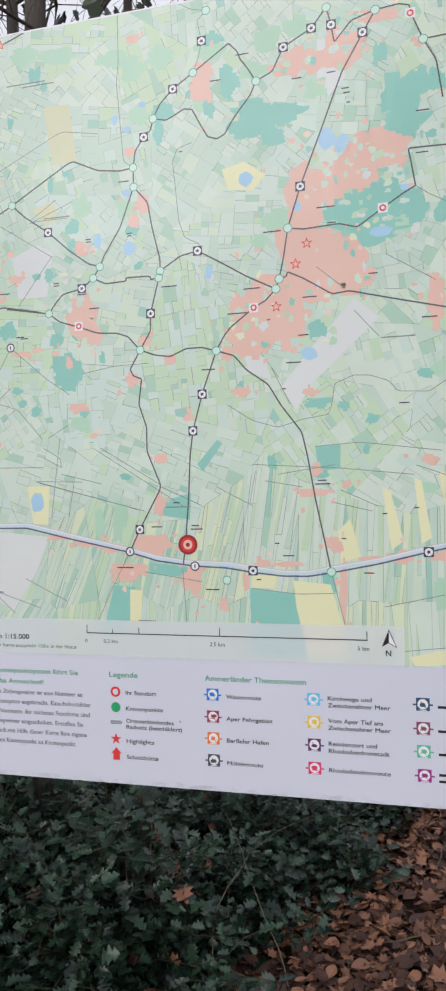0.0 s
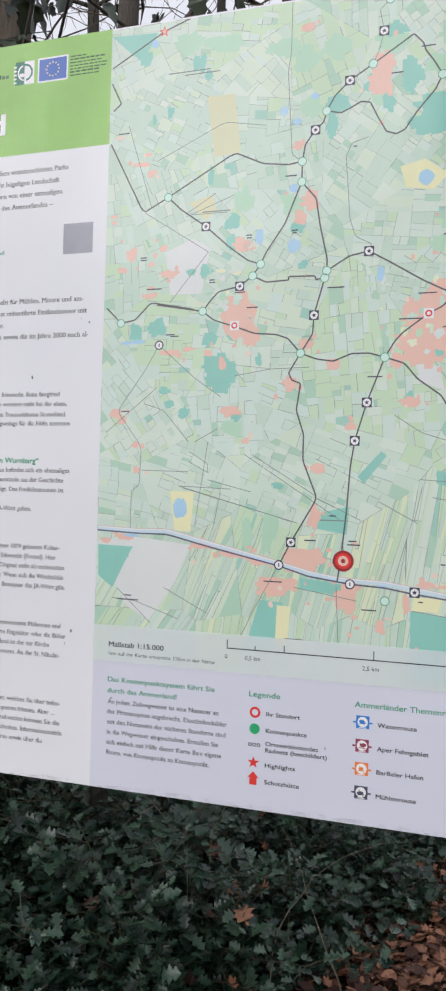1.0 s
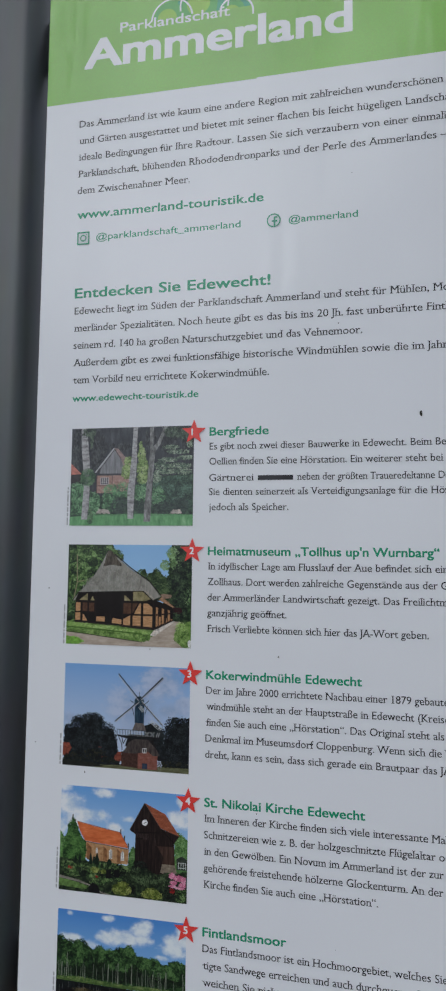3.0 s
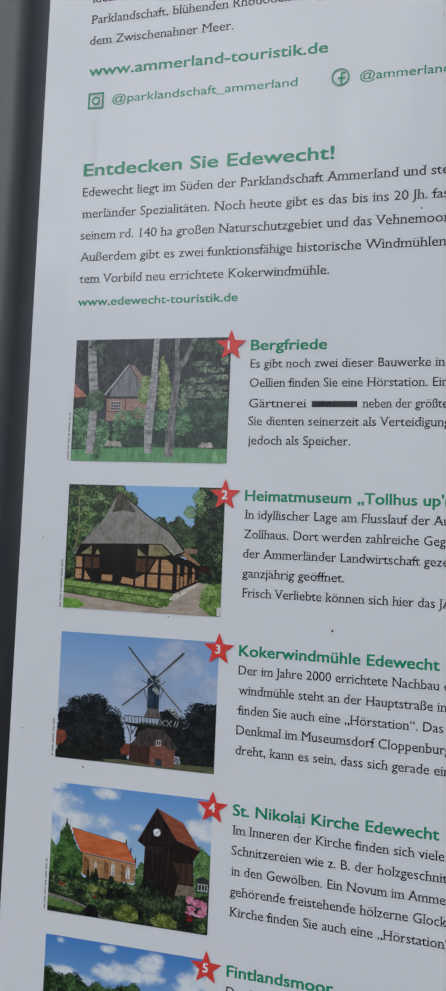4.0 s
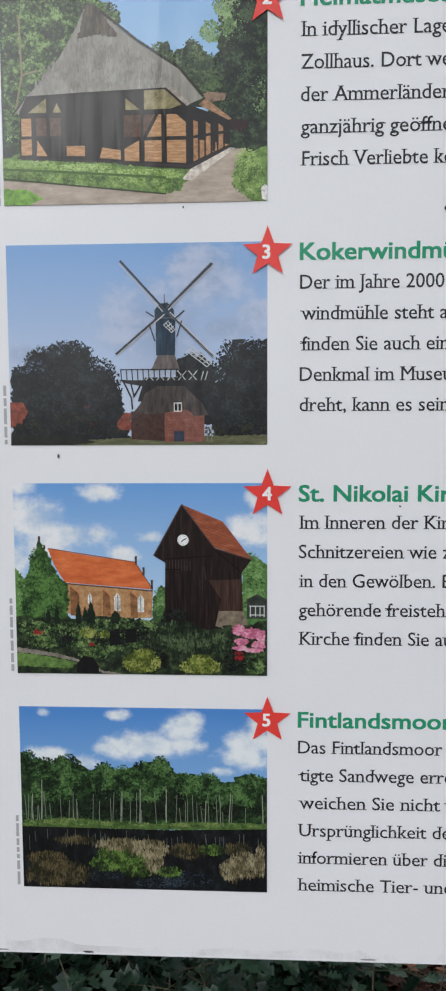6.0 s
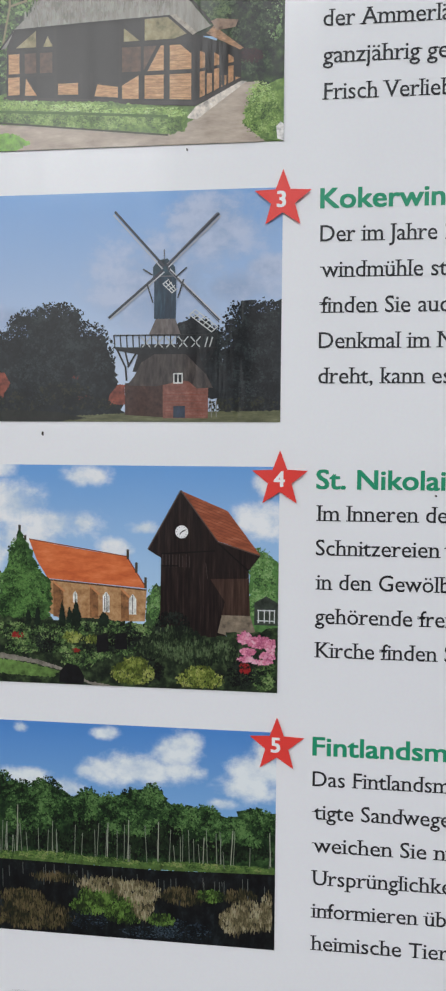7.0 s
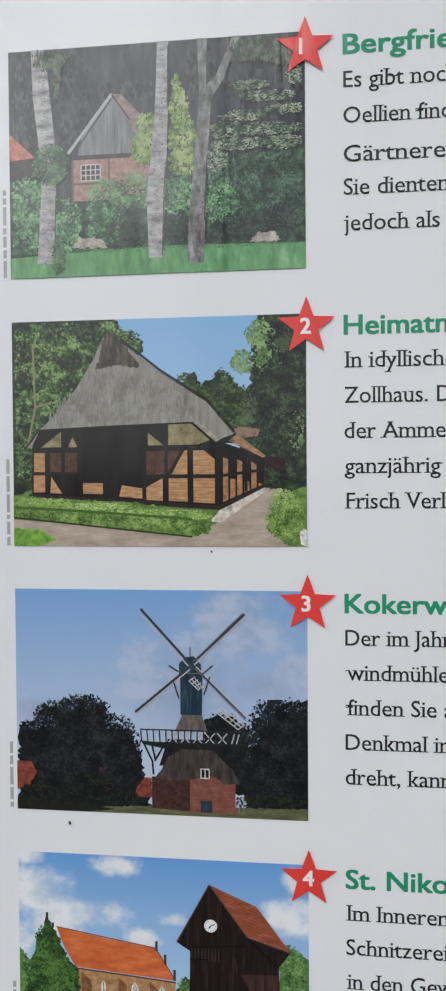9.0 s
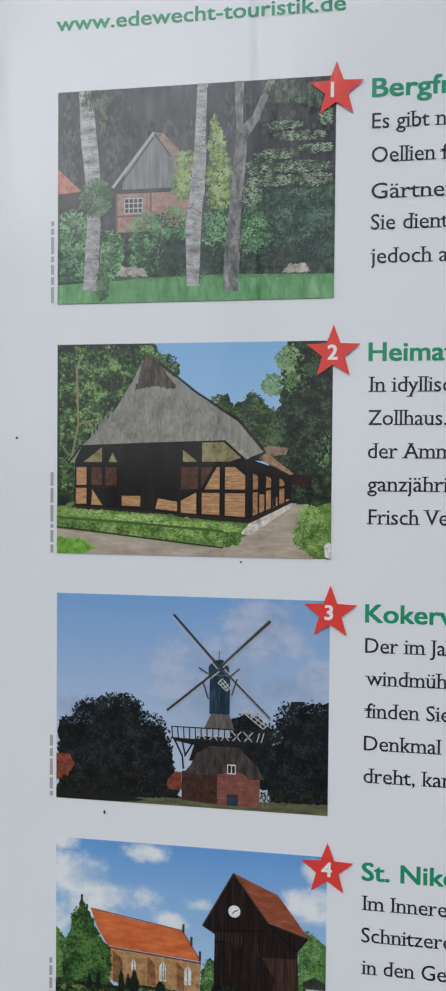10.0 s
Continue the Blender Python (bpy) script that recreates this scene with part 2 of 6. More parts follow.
METAL = rough_mat("anthracite_powder_coat", (0.062, 0.070, 0.076), (0.084, 0.093, 0.100), 5, 0.38, 0.15, stretch=(1, 1, 0.25), bump_dist=0.001)
ZINC = rough_mat("zinc_plated_steel", (0.24, 0.25, 0.27), (0.42, 0.43, 0.46), 12, 0.5, 0.2, metal=0.6, bump_dist=0.001)
EDGE = rough_mat("panel_edge", (0.30, 0.30, 0.31), (0.6, 0.6, 0.6), 30, 0.6, 0.2)

# ---- mesh helpers ----


def mesh_object(name, verts, faces, mats, parent=None, label="", idx=None, smooth=False):
    me = bpy.data.meshes.new(name)
    me.from_pydata(verts, [], faces)
    for m in (mats if isinstance(mats, (list, tuple)) else [mats]):
        me.materials.append(m)
    if idx is not None:
        me.polygons.foreach_set("material_index", idx)
    if smooth:
        me.polygons.foreach_set("use_smooth", [True] * len(me.polygons))
    me.update()
    ob = new(name, me)
    if parent is not None:
        ob.parent = parent
    if label:
        tagged(ob, label)
    return ob


def part(name, bm, material, parent, label=""):
    me = bpy.data.meshes.new(name)
    bm.to_mesh(me)
    bm.free()
    me.materials.append(material)
    ob = new(name, me)
    ob.parent = parent
    if label:
        tagged(ob, label)
    return ob


# ---- the board: a sheet in the plane y = 0, its lower left corner at the foot ----
FOOT = 1.102
BOARD_W, BOARD_H = 1.320, 0.916
LAYER = 0.00003

board = tagged(new("information_board"), "large printed cycling map board with laminated face between dark posts", "information board")
board.location = (0, 0, FOOT)


def place(p, layer):
    """A point in millimetres on the board, raised by thin layers of print."""
    return (p[0] / 1000.0, -LAYER * layer, p[1] / 1000.0)


def flat(name, shapes, mats, parent, layer, label=""):
    """A printed area: polygons (points in mm, slot), in one mesh. All face the viewer."""
    verts, faces, idx = [], [], []
    for n, (pts, k) in enumerate(shapes):
        lift = layer + (0.03 * n if len(shapes) < 200 else 0)
        area = sum(a[0] * b[1] - b[0] * a[1] for a, b in zip(pts, pts[1:] + pts[:1]))
        pts = pts if area > 0 else pts[::-1]
        faces.append(tuple(range(len(verts), len(verts) + len(pts))))
        verts += [place(p, lift) for p in pts]
        idx.append(k)
    return mesh_object(name, verts, faces, mats, parent, label, idx)


def rect(a, b, c, d):
    return [(a, b), (c, b), (c, d), (a, d)]


def disc(x, y, r, n=28, ry=None):
    return [(x + r * math.cos(2 * math.pi * i / n), y + (ry or r) * math.sin(2 * math.pi * i / n)) for i in range(n)]


def ring(x, y, r1, r2, n=32, a0=0.0, a1=360.0):
    out = []
    for i in range(n):
        s, e = radians(a0 + (a1 - a0) * i / n), radians(a0 + (a1 - a0) * (i + 1) / n)
        out.append([(x + r * math.cos(a), y + r * math.sin(a)) for r, a in ((r1, s), (r2, s), (r2, e), (r1, e))])
    return out


def star(x, y, r, inner=0.40, turn=90):
    return [(x + (r if i % 2 == 0 else r * inner) * math.cos(radians(turn + 36 * i)), y + (r if i % 2 == 0 else r * inner) * math.sin(radians(turn + 36 * i))) for i in range(10)]


def stroke(a, b, w, w2=None):
    """A straight printed line as a thin quad."""
    dx, dy = b[0] - a[0], b[1] - a[1]
    d = math.hypot(dx, dy) or 1
    nx, ny = -dy / d / 2, dx / d / 2
    w2 = w if w2 is None else w2
    return [(a[0] + nx * w, a[1] + ny * w), (a[0] - nx * w, a[1] - ny * w), (b[0] - nx * w2, b[1] - ny * w2), (b[0] + nx * w2, b[1] + ny * w2)]


def ribbon(pts, w, dash=None):
    """A line of even width along a run of points, softly rounded at its bends."""
    fine = []
    for i, p in enumerate(pts):
        if 0 < i < len(pts) - 1:
            a, b = pts[i - 1], pts[i + 1]
            fine.append(tuple(p[k] + 0.09 * (a[k] - p[k]) for k in (0, 1)))
            fine.append(tuple(p[k] * 0.94 + 0.03 * (a[k] + b[k]) for k in (0, 1)))
            fine.append(tuple(p[k] + 0.09 * (b[k] - p[k]) for k in (0, 1)))
        else:
            fine.append(p)
    sides = []
    for i, p in enumerate(fine):
        a, b = fine[max(0, i - 1)], fine[min(len(fine) - 1, i + 1)]
        d = math.hypot(b[0] - a[0], b[1] - a[1]) or 1
        nx, ny = -(b[1] - a[1]) / d * w / 2, (b[0] - a[0]) / d * w / 2
        sides.append(((p[0] + nx, p[1] + ny), (p[0] - nx, p[1] - ny)))
    return [[s[0], s[1], e[1], e[0]] for s, e in zip(sides, sides[1:])]


# the sheet itself: rounded corners, 4 mm thick
def sheet():
    bm = bmesh.new()
    r, pts = 16.0, []
    w, h = BOARD_W * 1000, BOARD_H * 1000
    for cx, cy, a in ((w - r, r, -90), (w - r, h - r, 0), (r, h - r, 90), (r, r, 180)):
        for i in range(9):
            t = radians(a + 90 * i / 8)
            pts.append((cx + r * math.cos(t), cy + r * math.sin(t)))
    front = [bm.verts.new(place(p, 0)) for p in pts]
    back = [bm.verts.new((p[0] / 1000, 0.004, p[1] / 1000)) for p in pts]
    bm.faces.new(front)
    bm.faces.new(back[::-1])
    n = len(pts)
    for i in range(n):
        bm.faces.new((front[i], back[i], back[(i + 1) % n], front[(i + 1) % n]))
    bmesh.ops.recalc_face_normals(bm, faces=bm.faces)
    return bm


panel = part("panel", sheet(), WHITE, board, "white laminated sheet with rounded corners and worn edge")
panel.data.materials.append(EDGE)
for f in panel.data.polygons:
    if abs(f.normal.y) < 0.5:
        f.material_index = 1
flat("legend_field", [([(407, 0.3), (1302, 0.3), (1311, 4), (1312, 152), (407, 152)], 0)], [LEGEND], board, 1, "pale lilac legend field")
flat("header_field", [([(0, 774), (407, 776), (407, 916), (16, 916), (5, 911), (0, 900)], 0)], [GREEN], board, 1, "bright green header band")

# ---- the map ----
MAP = rect(407, 152, 1312, 914)


def clip(poly, nx, ny, c):
    """The side of a convex polygon where nx * x + ny * y <= c."""
    out = []
    for p, q in zip(poly, poly[1:] + poly[:1]):
        a, b = nx * p[0] + ny * p[1] - c, nx * q[0] + ny * q[1] - c
        if a <= 0:
            out.append(p)
        if a * b < 0:
            out.append(tuple(p[k] + (q[k] - p[k]) * a / (a - b) for k in (0, 1)))
    return out


def area_of(poly):
    return abs(sum(a[0] * b[1] - b[0] * a[1] for a, b in zip(poly, poly[1:] + poly[:1]))) / 2


rng = random.Random(11)


def split(poly, ang, target, strips, out):
    if len(poly) < 3 or area_of(poly) < 4:
        return
    best = None
    for k, a in enumerate((ang, ang + 90)):
        nx, ny = math.cos(radians(a)), math.sin(radians(a))
        d = [nx * p[0] + ny * p[1] for p in poly]
        ext = (max(d) - min(d)) * ((9.0 if strips else 1.5) if k == 0 else 1)
        if best is None or ext > best[0]:
            best = (ext, nx, ny, min(d), max(d))
    if area_of(poly) < target * rng.choice((0.35, 0.7, 1.0, 1.0, 1.8, 2.6)):
        out.append(poly)
        return
    _, nx, ny, lo, hi = best
    c = lo + (hi - lo) * rng.uniform(0.34, 0.66)
    tilt = radians(rng.uniform(-5, 5))
    nx, ny = nx * math.cos(tilt) - ny * math.sin(tilt), nx * math.sin(tilt) + ny * math.cos(tilt)
    mid = (sum(p[0] for p in poly) / len(poly), sum(p[1] for p in poly) / len(poly))
    c = nx * mid[0] + ny * mid[1] + (c - (lo + hi) / 2)
    split(clip(poly, nx, ny, c), ang, target, strips, out)
    split(clip(poly, -nx, -ny, -c), ang, target, strips, out)


map_sheet = flat("map", [(MAP, 0)], [FIELD_INK[0]], board, 1, "pale green printed area map with routes and settlements")
fields, hedges = [], []
seeds = [(rng.uniform(407, 1312), rng.uniform(330, 914), rng.uniform(0, 90), 170, False) for _ in range(64)]
seeds += [(u, 258 + 0.02 * (u - 600) + rng.uniform(-6, 6), -12 + (u - 760) * 0.05, 300, True) for u in range(430, 1312, 62)]
seeds += [(u, 178 + rng.uniform(-6, 6), (-34 if u < 560 else -3 + (u - 800) * 0.03), 330, True) for u in range(430, 1312, 70)]
for i, s in enumerate(seeds):
    cell = MAP
    for j, o in enumerate(seeds):
        if i != j and cell:
            nx, ny = o[0] - s[0], o[1] - s[1]
            cell = clip(cell, nx, ny, nx * (s[0] + o[0]) / 2 + ny * (s[1] + o[1]) / 2)
    got = []
    if len(cell) > 2:
        split(cell, s[2], s[3], s[4], got)
    pool = [1, 2, 3, 5, 6, 6, 7, 8, 8, 2] if s[4] else [0, 1, 2, 3, 4, 5, 6, 6, 8]
    base = rng.choice(pool)
    for poly in got:
        odd = rng.random()
        fields.append((poly, 11 if odd < 0.014 else 10 if odd < 0.07 else base if odd < 0.55 else rng.choice(pool)))
        for a, b in zip(poly, poly[1:] + poly[:1]):
            if rng.random() < (0.36 if s[4] else 0.30):
                hedges.append((stroke(a, b, rng.choice((0.3, 0.4, 0.55))), rng.choice((0, 0, 0, 1))))
tagged(flat("field_mosaic", fields, FIELD_INK, map_sheet, 2), kind="stuff")
tagged(flat("field_edging", hedges, [ROAD_INK["hedge"], ROAD_INK["minor"]], map_sheet, 2.6), kind="stuff")


def crosses(pts):
    """Whether an outline runs across itself."""
    def side(p, q, s):
        return (q[0] - p[0]) * (s[1] - p[1]) - (q[1] - p[1]) * (s[0] - p[0])
    edges = list(zip(pts, pts[1:] + pts[:1]))
    for i, (a, b) in enumerate(edges):
        for j in range(i + 2, len(edges)):
            c, d = edges[j]
            if (i or j < len(edges) - 1) and side(a, b, c) * side(a, b, d) <= 0 and side(c, d, a) * side(c, d, b) <= 0:
                return True
    return False


def ragged(x, y, rx, ry, seed, blocky):
    for k in range(9 if blocky else 0):
        out = outline(x, y, rx, ry, seed + 5000 * k, True)
        if not crosses(out):
            return out
    return outline(x, y, rx, ry, seed, False)


def outline(x, y, rx, ry, seed, blocky):
    r = random.Random(seed)
    n = max(9, min(30 if blocky else 22, int(6 + (rx + ry) * 0.4)))
    out, k = [], 1.0
    for i in range(n):
        k = (0.3 * k + 0.7 * r.uniform(0.55, 1.3)) if blocky else (0.45 * k + 0.55 * r.uniform(0.62, 1.28))
        a = 2 * math.pi * i / n
        p = (x + rx * k * math.cos(a), y + ry * k * math.sin(a))
        if blocky and out and r.random() < 0.6:
            out.append((out[-1][0], p[1]) if r.random() < 0.5 else (p[0], out[-1][1]))
        out.append(p)
    return out


def inside(poly):
    for nx, ny, c in ((-1, 0, -407.5), (1, 0, 1311), (0, 1, 913.5), (0, -1, -152.5)):
        poly = clip(poly, nx, ny, c)
    return poly


LEVEL = {"olive": 4, "grove": 3, "lilac": 3, "yellow": 4, "wood": 4, "town": 5.2, "water": 6.2}
KIND_NAME = {"olive": "field_patch", "grove": "copse", "lilac": "bog", "yellow": "field_patch", "wood": "wood_patch", "town": "settlement", "water": "lake"}
count = [0]


def blobs(kind, rows):
    shapes = []
    for x, y, rx, ry in rows:
        count[0] += 1
        shapes.append((inside(ragged(x, y, rx, ry, count[0], kind in ("town", "wood", "grove"))), 0))
        if kind == "town":
            r = random.Random(count[0])
            for _ in range(int((rx + ry) / 7)):
                shapes.append((inside(ragged(x + r.gauss(0, rx * 0.9 + 3), y + r.gauss(0, ry * 0.9 + 3), r.uniform(1.5, 4), r.uniform(1.5, 4), count[0] * 7 + _, True)), 0))
    for k, s in enumerate(shapes):
        if len(s[0]) > 2:
            small = kind == "town" and len(s[0]) < 13
            flat(KIND_NAME[kind], [s], [MAP_INK["hamlet" if small else kind]], map_sheet, LEVEL[kind] + 0.002 * (count[0] % 200) + 0.03 * k / (len(shapes) + 1) + 0.3 * (k / (len(shapes) + 1)))


def patch_holes():
    """Gardens and greens inside the towns."""
    r = random.Random(91)
    for x, y, rx, ry in ((905, 600, 40, 60), (930, 660, 40, 60), (830, 545, 50, 40), (900, 690, 50, 50), (985, 735, 40, 25), (760, 560, 40, 40), (560, 590, 20, 24), (860, 830, 40, 20)):
        for _ in range(18):
            count[0] += 1
            flat("garden_patch", [(ragged(x + r.uniform(-rx, rx), y + r.uniform(-ry, ry), r.uniform(2, 6), r.uniform(2, 6), count[0], True), 0)], [r.choice(FIELD_INK + [MAP_INK["grove"], MAP_INK["wood"], MAP_INK["lilac"]])], map_sheet, 5.95 + 0.001 * (count[0] % 200))


def patch(kind, pts):
    count[0] += 1
    flat(KIND_NAME[kind], [(inside(pts), 0)], [MAP_INK[kind]], map_sheet, LEVEL[kind] + 0.45 + 0.002 * (count[0] % 200))


turn_count = [0]


def strip(name, polys, mat, layer):
    """A printed line as one welded mesh."""
    at, verts, faces = {}, [], []
    for poly in polys:
        area = sum(a[0] * b[1] - b[0] * a[1] for a, b in zip(poly, poly[1:] + poly[:1]))
        face = []
        for p in poly if area > 0 else poly[::-1]:
            key = (round(p[0], 2), round(p[1], 2))
            if key not in at:
                at[key] = len(verts)
                verts.append(place(p, layer))
            if at[key] not in face:
                face.append(at[key])
        if len(face) > 2:
            faces.append(tuple(face))
    return mesh_object(name, verts, faces, mat, map_sheet)


def road(kind, pts):
    turn_count[0] += 1
    if kind == "canal":
        strip("canal_road", [inside(q) for q in ribbon([(x, y + 2.3) for x, y in pts], 1.3)], LETTER, 8.2)
        strip("canal_bank", [inside(q) for q in ribbon([(x, y + 3.5) for x, y in pts], 0.8)], ROAD_INK["bank"], 8.1)
        w, level, name = 2.9, 8, "canal"
    elif kind == "towpath":
        w, level, name = 1.7, 8.5, "towpath"
    elif kind == "main":
        w, level, name = 1.65, 9, "cycle_route"
    else:
        w, level, name = 0.75, 7.5, "lane"
    strip(name, [inside(q) for q in ribbon(pts, w)], ROAD_INK[kind], level + 0.01 * (turn_count[0] % 40))


NODE_FILL = ink("node_fill", (192, 222, 206), 0.05)
NODE_RIM = ink("node_rim", (106, 166, 138), 0.1)
BADGE_DARK = ink("badge_dark", (70, 72, 84), 0.1)


def node(rows):
    for x, y in rows:
        ob = flat("junction_dot", [(disc(x, y, 4.2), 0), ] + [(s, 1) for s in ring(x, y, 4.2, 5.2)], [NODE_FILL, NODE_RIM], map_sheet, 10)


def grey_ring(rows):
    for x, y in rows:
        flat("junction_ring", [(disc(x, y, 4.2), 0)] + [(s, 1) for s in ring(x, y, 4.2, 5.6)] + [(rect(x - 0.7, y - 2, x + 0.7, y + 2), 1)], [LETTER, BADGE_DARK], map_sheet, 10)


def badge(kind, rows):
    for x, y in rows:
        rim = BADGE_DARK if kind == "dark" else LETTER
        glyph = BADGE_DARK if kind == "dark" else RED
        s = flat("route_badge", [(rect(x - 5.4, y - 5.4, x + 5.4, y + 5.4), 0)], [rim], map_sheet, 10)
        flat("route_symbol", [(disc(x, y, 4.3), 0)], [LETTER], map_sheet, 10.5)
        if kind == "dark":
            flat("route_symbol", [(star(x, y, 2.8, 0.45, 20 + x % 60), 0)], [glyph], map_sheet, 11)
        else:
            flat("route_symbol", [(q, 0) for q in ring(x, y, 2.0, 3.7)], [glyph], map_sheet, 11)


def red_star(rows):
    for x, y in rows:
        flat("highlight_star", [(star(x, y, 7.0), 0)], [RED], map_sheet, 10)
        flat("highlight_star", [(star(x, y, 4.4), 0)], [MAP_INK["town"]], map_sheet, 10.4)


def name_bars(rows):
    for a, b, y in rows:
        flat("place_name", [(rect(a, y - 0.65, b, y + 0.65), 0)], [ROAD_INK["minor"] if (b - a) > 30 else BADGE_DARK], map_sheet, 10)


road("main", [(930, 867), (916, 844), (893, 806), (880, 774), (867, 741), (844, 685), (829, 640), (823, 605), (818, 584), (814, 573)])
road("main", [(877, 879), (882, 859), (885, 839), (904, 860), (930, 867), (955, 869), (966, 866), (968, 856), (980, 827), (993, 803), (999, 762)])
road("main", [(980, 827), (1004, 828)])
road("main", [(877, 879), (860, 859), (828, 843), (815, 818), (796, 810), (786, 827), (778, 838), (775, 847), (765, 858), (749, 848), (722, 831), (697, 816), (681, 801), (672, 785), (669, 773), (660, 765), (649, 750), (646, 731)])
road("main", [(796, 810), (789, 795), (770, 773), (758, 755), (749, 751), (738, 755), (729, 771), (720, 789), (710, 791), (698, 785), (688, 781), (672, 785)])
road("main", [(646, 731), (646, 708), (628, 662), (607, 631), (601, 618), (592, 605)])
road("main", [(646, 708), (663, 688), (668, 658), (677, 620), (677, 606), (675, 598)])
road("main", [(646, 731), (630, 729), (601, 733), (567, 749), (486, 704)])
road("main", [(486, 704), (503, 688), (534, 666), (562, 641), (586, 623), (601, 618)])
road("main", [(592, 605), (608, 597), (634, 598), (634, 602), (664, 601), (665, 597), (675, 598)])
road("main", [(592, 605), (577, 594), (552, 589), (543, 580), (533, 567), (476, 577)])
road("main", [(533, 567), (547, 556), (572, 548), (596, 539), (621, 537), (635, 532), (650, 515)])
road("main", [(675, 598), (664, 557), (663, 536), (650, 515)])
road("main", [(677, 606), (702, 621), (723, 625), (747, 611), (781, 590), (814, 573)])
road("main", [(814, 573), (802, 561), (788, 554), (761, 534), (753, 525), (743, 508)])
road("main", [(650, 515), (668, 508), (687, 505), (707, 513), (726, 513), (743, 508)])
road("main", [(743, 508), (764, 501), (778, 484), (803, 466), (817, 442), (840, 411), (846, 384), (854, 335), (864, 285), (870, 254)])
road("main", [(743, 508), (725, 459), (713, 417), (709, 389), (706, 338), (701, 285), (698, 262)])
road("main", [(650, 515), (637, 493), (641, 485), (651, 481), (647, 451), (656, 424), (656, 395), (673, 353), (645, 303), (632, 277)])
road("main", [(818, 584), (826, 586), (828, 591), (846, 582), (877, 562), (896, 564), (942, 552), (998, 538)])
road("main", [(829, 640), (847, 637), (886, 639), (906, 633), (934, 651), (957, 665), (969, 671)])
road("main", [(969, 671), (965, 696), (962, 712), (1002, 711)])
road("main", [(410, 775), (455, 688), (486, 704)])
road("main", [(411, 576), (430, 557), (448, 560), (468, 580), (516, 571), (533, 566)])
road("main", [(409, 867), (475, 903), (514, 916), (545, 915)])
road("main", [(409, 849), (422, 823), (412, 815)])
road("minor", [(630, 921), (630, 857), (627, 835), (631, 782), (634, 740), (646, 731)])
road("minor", [(969, 671), (984, 660), (1000, 651)])
road("minor", [(698, 919), (720, 905), (739, 900), (728, 890), (733, 866), (729, 848), (722, 831)])
road("minor", [(755, 445), (784, 426), (813, 417), (842, 425), (870, 429), (874, 439), (878, 463), (899, 471), (916, 470), (936, 463), (946, 451), (979, 449), (996, 460)])
road("minor", [(719, 751), (701, 746), (695, 732), (698, 699), (701, 662), (708, 642), (725, 633), (725, 625)])
road("minor", [(470, 748), (554, 786), (602, 777)])
road("minor", [(510, 683), (545, 704)])
road("minor", [(512, 681), (560, 681)])
road("minor", [(573, 361), (512, 363)])
road("minor", [(515, 361), (651, 325)])
road("minor", [(660, 499), (616, 498), (574, 491)])
road("minor", [(588, 401), (699, 330)])
road("minor", [(521, 392), (546, 379)])
road("minor", [(673, 353), (722, 330)])
road("minor", [(807, 485), (828, 442)])
road("minor", [(860, 594), (891, 567)])
road("minor", [(936, 601), (988, 568)])
road("minor", [(741, 351), (782, 329)])
road("minor", [(882, 345), (923, 326)])
road("minor", [(783, 376), (883, 369), (961, 360)])
road("minor", [(855, 394), (904, 397), (991, 385)])
road("minor", [(812, 364), (876, 373)])
road("minor", [(964, 370), (994, 359)])
road("minor", [(650, 253), (720, 242)])
road("minor", [(779, 235), (830, 229), (873, 230)])
road("minor", [(697, 257), (702, 176)])
road("minor", [(870, 254), (886, 187), (892, 156)])
road("minor", [(632, 277), (609, 234), (583, 180)])
road("minor", [(901, 542), (927, 512)])
road("minor", [(875, 331), (916, 321)])
road("minor", [(797, 357), (840, 349)])
road("minor", [(927, 216), (991, 230)])
road("minor", [(892, 156), (947, 168), (990, 173)])
road("minor", [(480, 529), (462, 498), (429, 451), (461, 409), (460, 364), (450, 356), (450, 311)])
road("minor", [(415, 426), (479, 479)])
road("minor", [(480, 529), (526, 489), (558, 467)])
road("minor", [(521, 404), (544, 390), (545, 380)])
road("minor", [(429, 228), (458, 226), (514, 208)])
road("minor", [(435, 240), (479, 201)])
road("minor", [(528, 415), (555, 430)])
road("minor", [(433, 795), (465, 694)])
road("minor", [(457, 688), (538, 636)])
road("minor", [(509, 679), (567, 700)])
road("minor", [(492, 579), (538, 636)])
road("minor", [(463, 460), (488, 452), (520, 415)])
road("minor", [(531, 319), (544, 415)])
road("minor", [(597, 401), (671, 356)])
road("minor", [(510, 363), (643, 327)])
road("minor", [(494, 244), (549, 217)])
road("minor", [(545, 371), (598, 358)])
road("minor", [(462, 381), (521, 380)])
road("minor", [(554, 320), (561, 357)])
road("canal", [(172, 321), (458, 308), (497, 309), (553, 296), (632, 278), (666, 269), (697, 264), (712, 263), (750, 262), (781, 257), (816, 252), (845, 252), (870, 257), (922, 266), (975, 279), (1053, 295)])
road("towpath", [(172, 318), (458, 306), (497, 306), (552, 293), (632, 276), (666, 266), (697, 262), (712, 260), (750, 258), (781, 253), (816, 249), (845, 249), (870, 253), (922, 263), (975, 276), (1053, 293)])
patch("lilac", [(835, 434), (818, 463), (858, 510), (901, 556), (928, 533), (886, 494), (850, 462)])
patch("lilac", [(485, 639), (519, 653), (540, 641), (531, 588), (492, 588)])
patch("lilac", [(404, 296), (458, 302), (527, 295), (509, 252), (477, 204), (447, 220)])
patch("lilac", [(775, 502), (800, 497), (807, 471), (782, 480)])
patch("lilac", [(866, 846), (894, 844), (896, 799), (878, 781), (865, 804)])
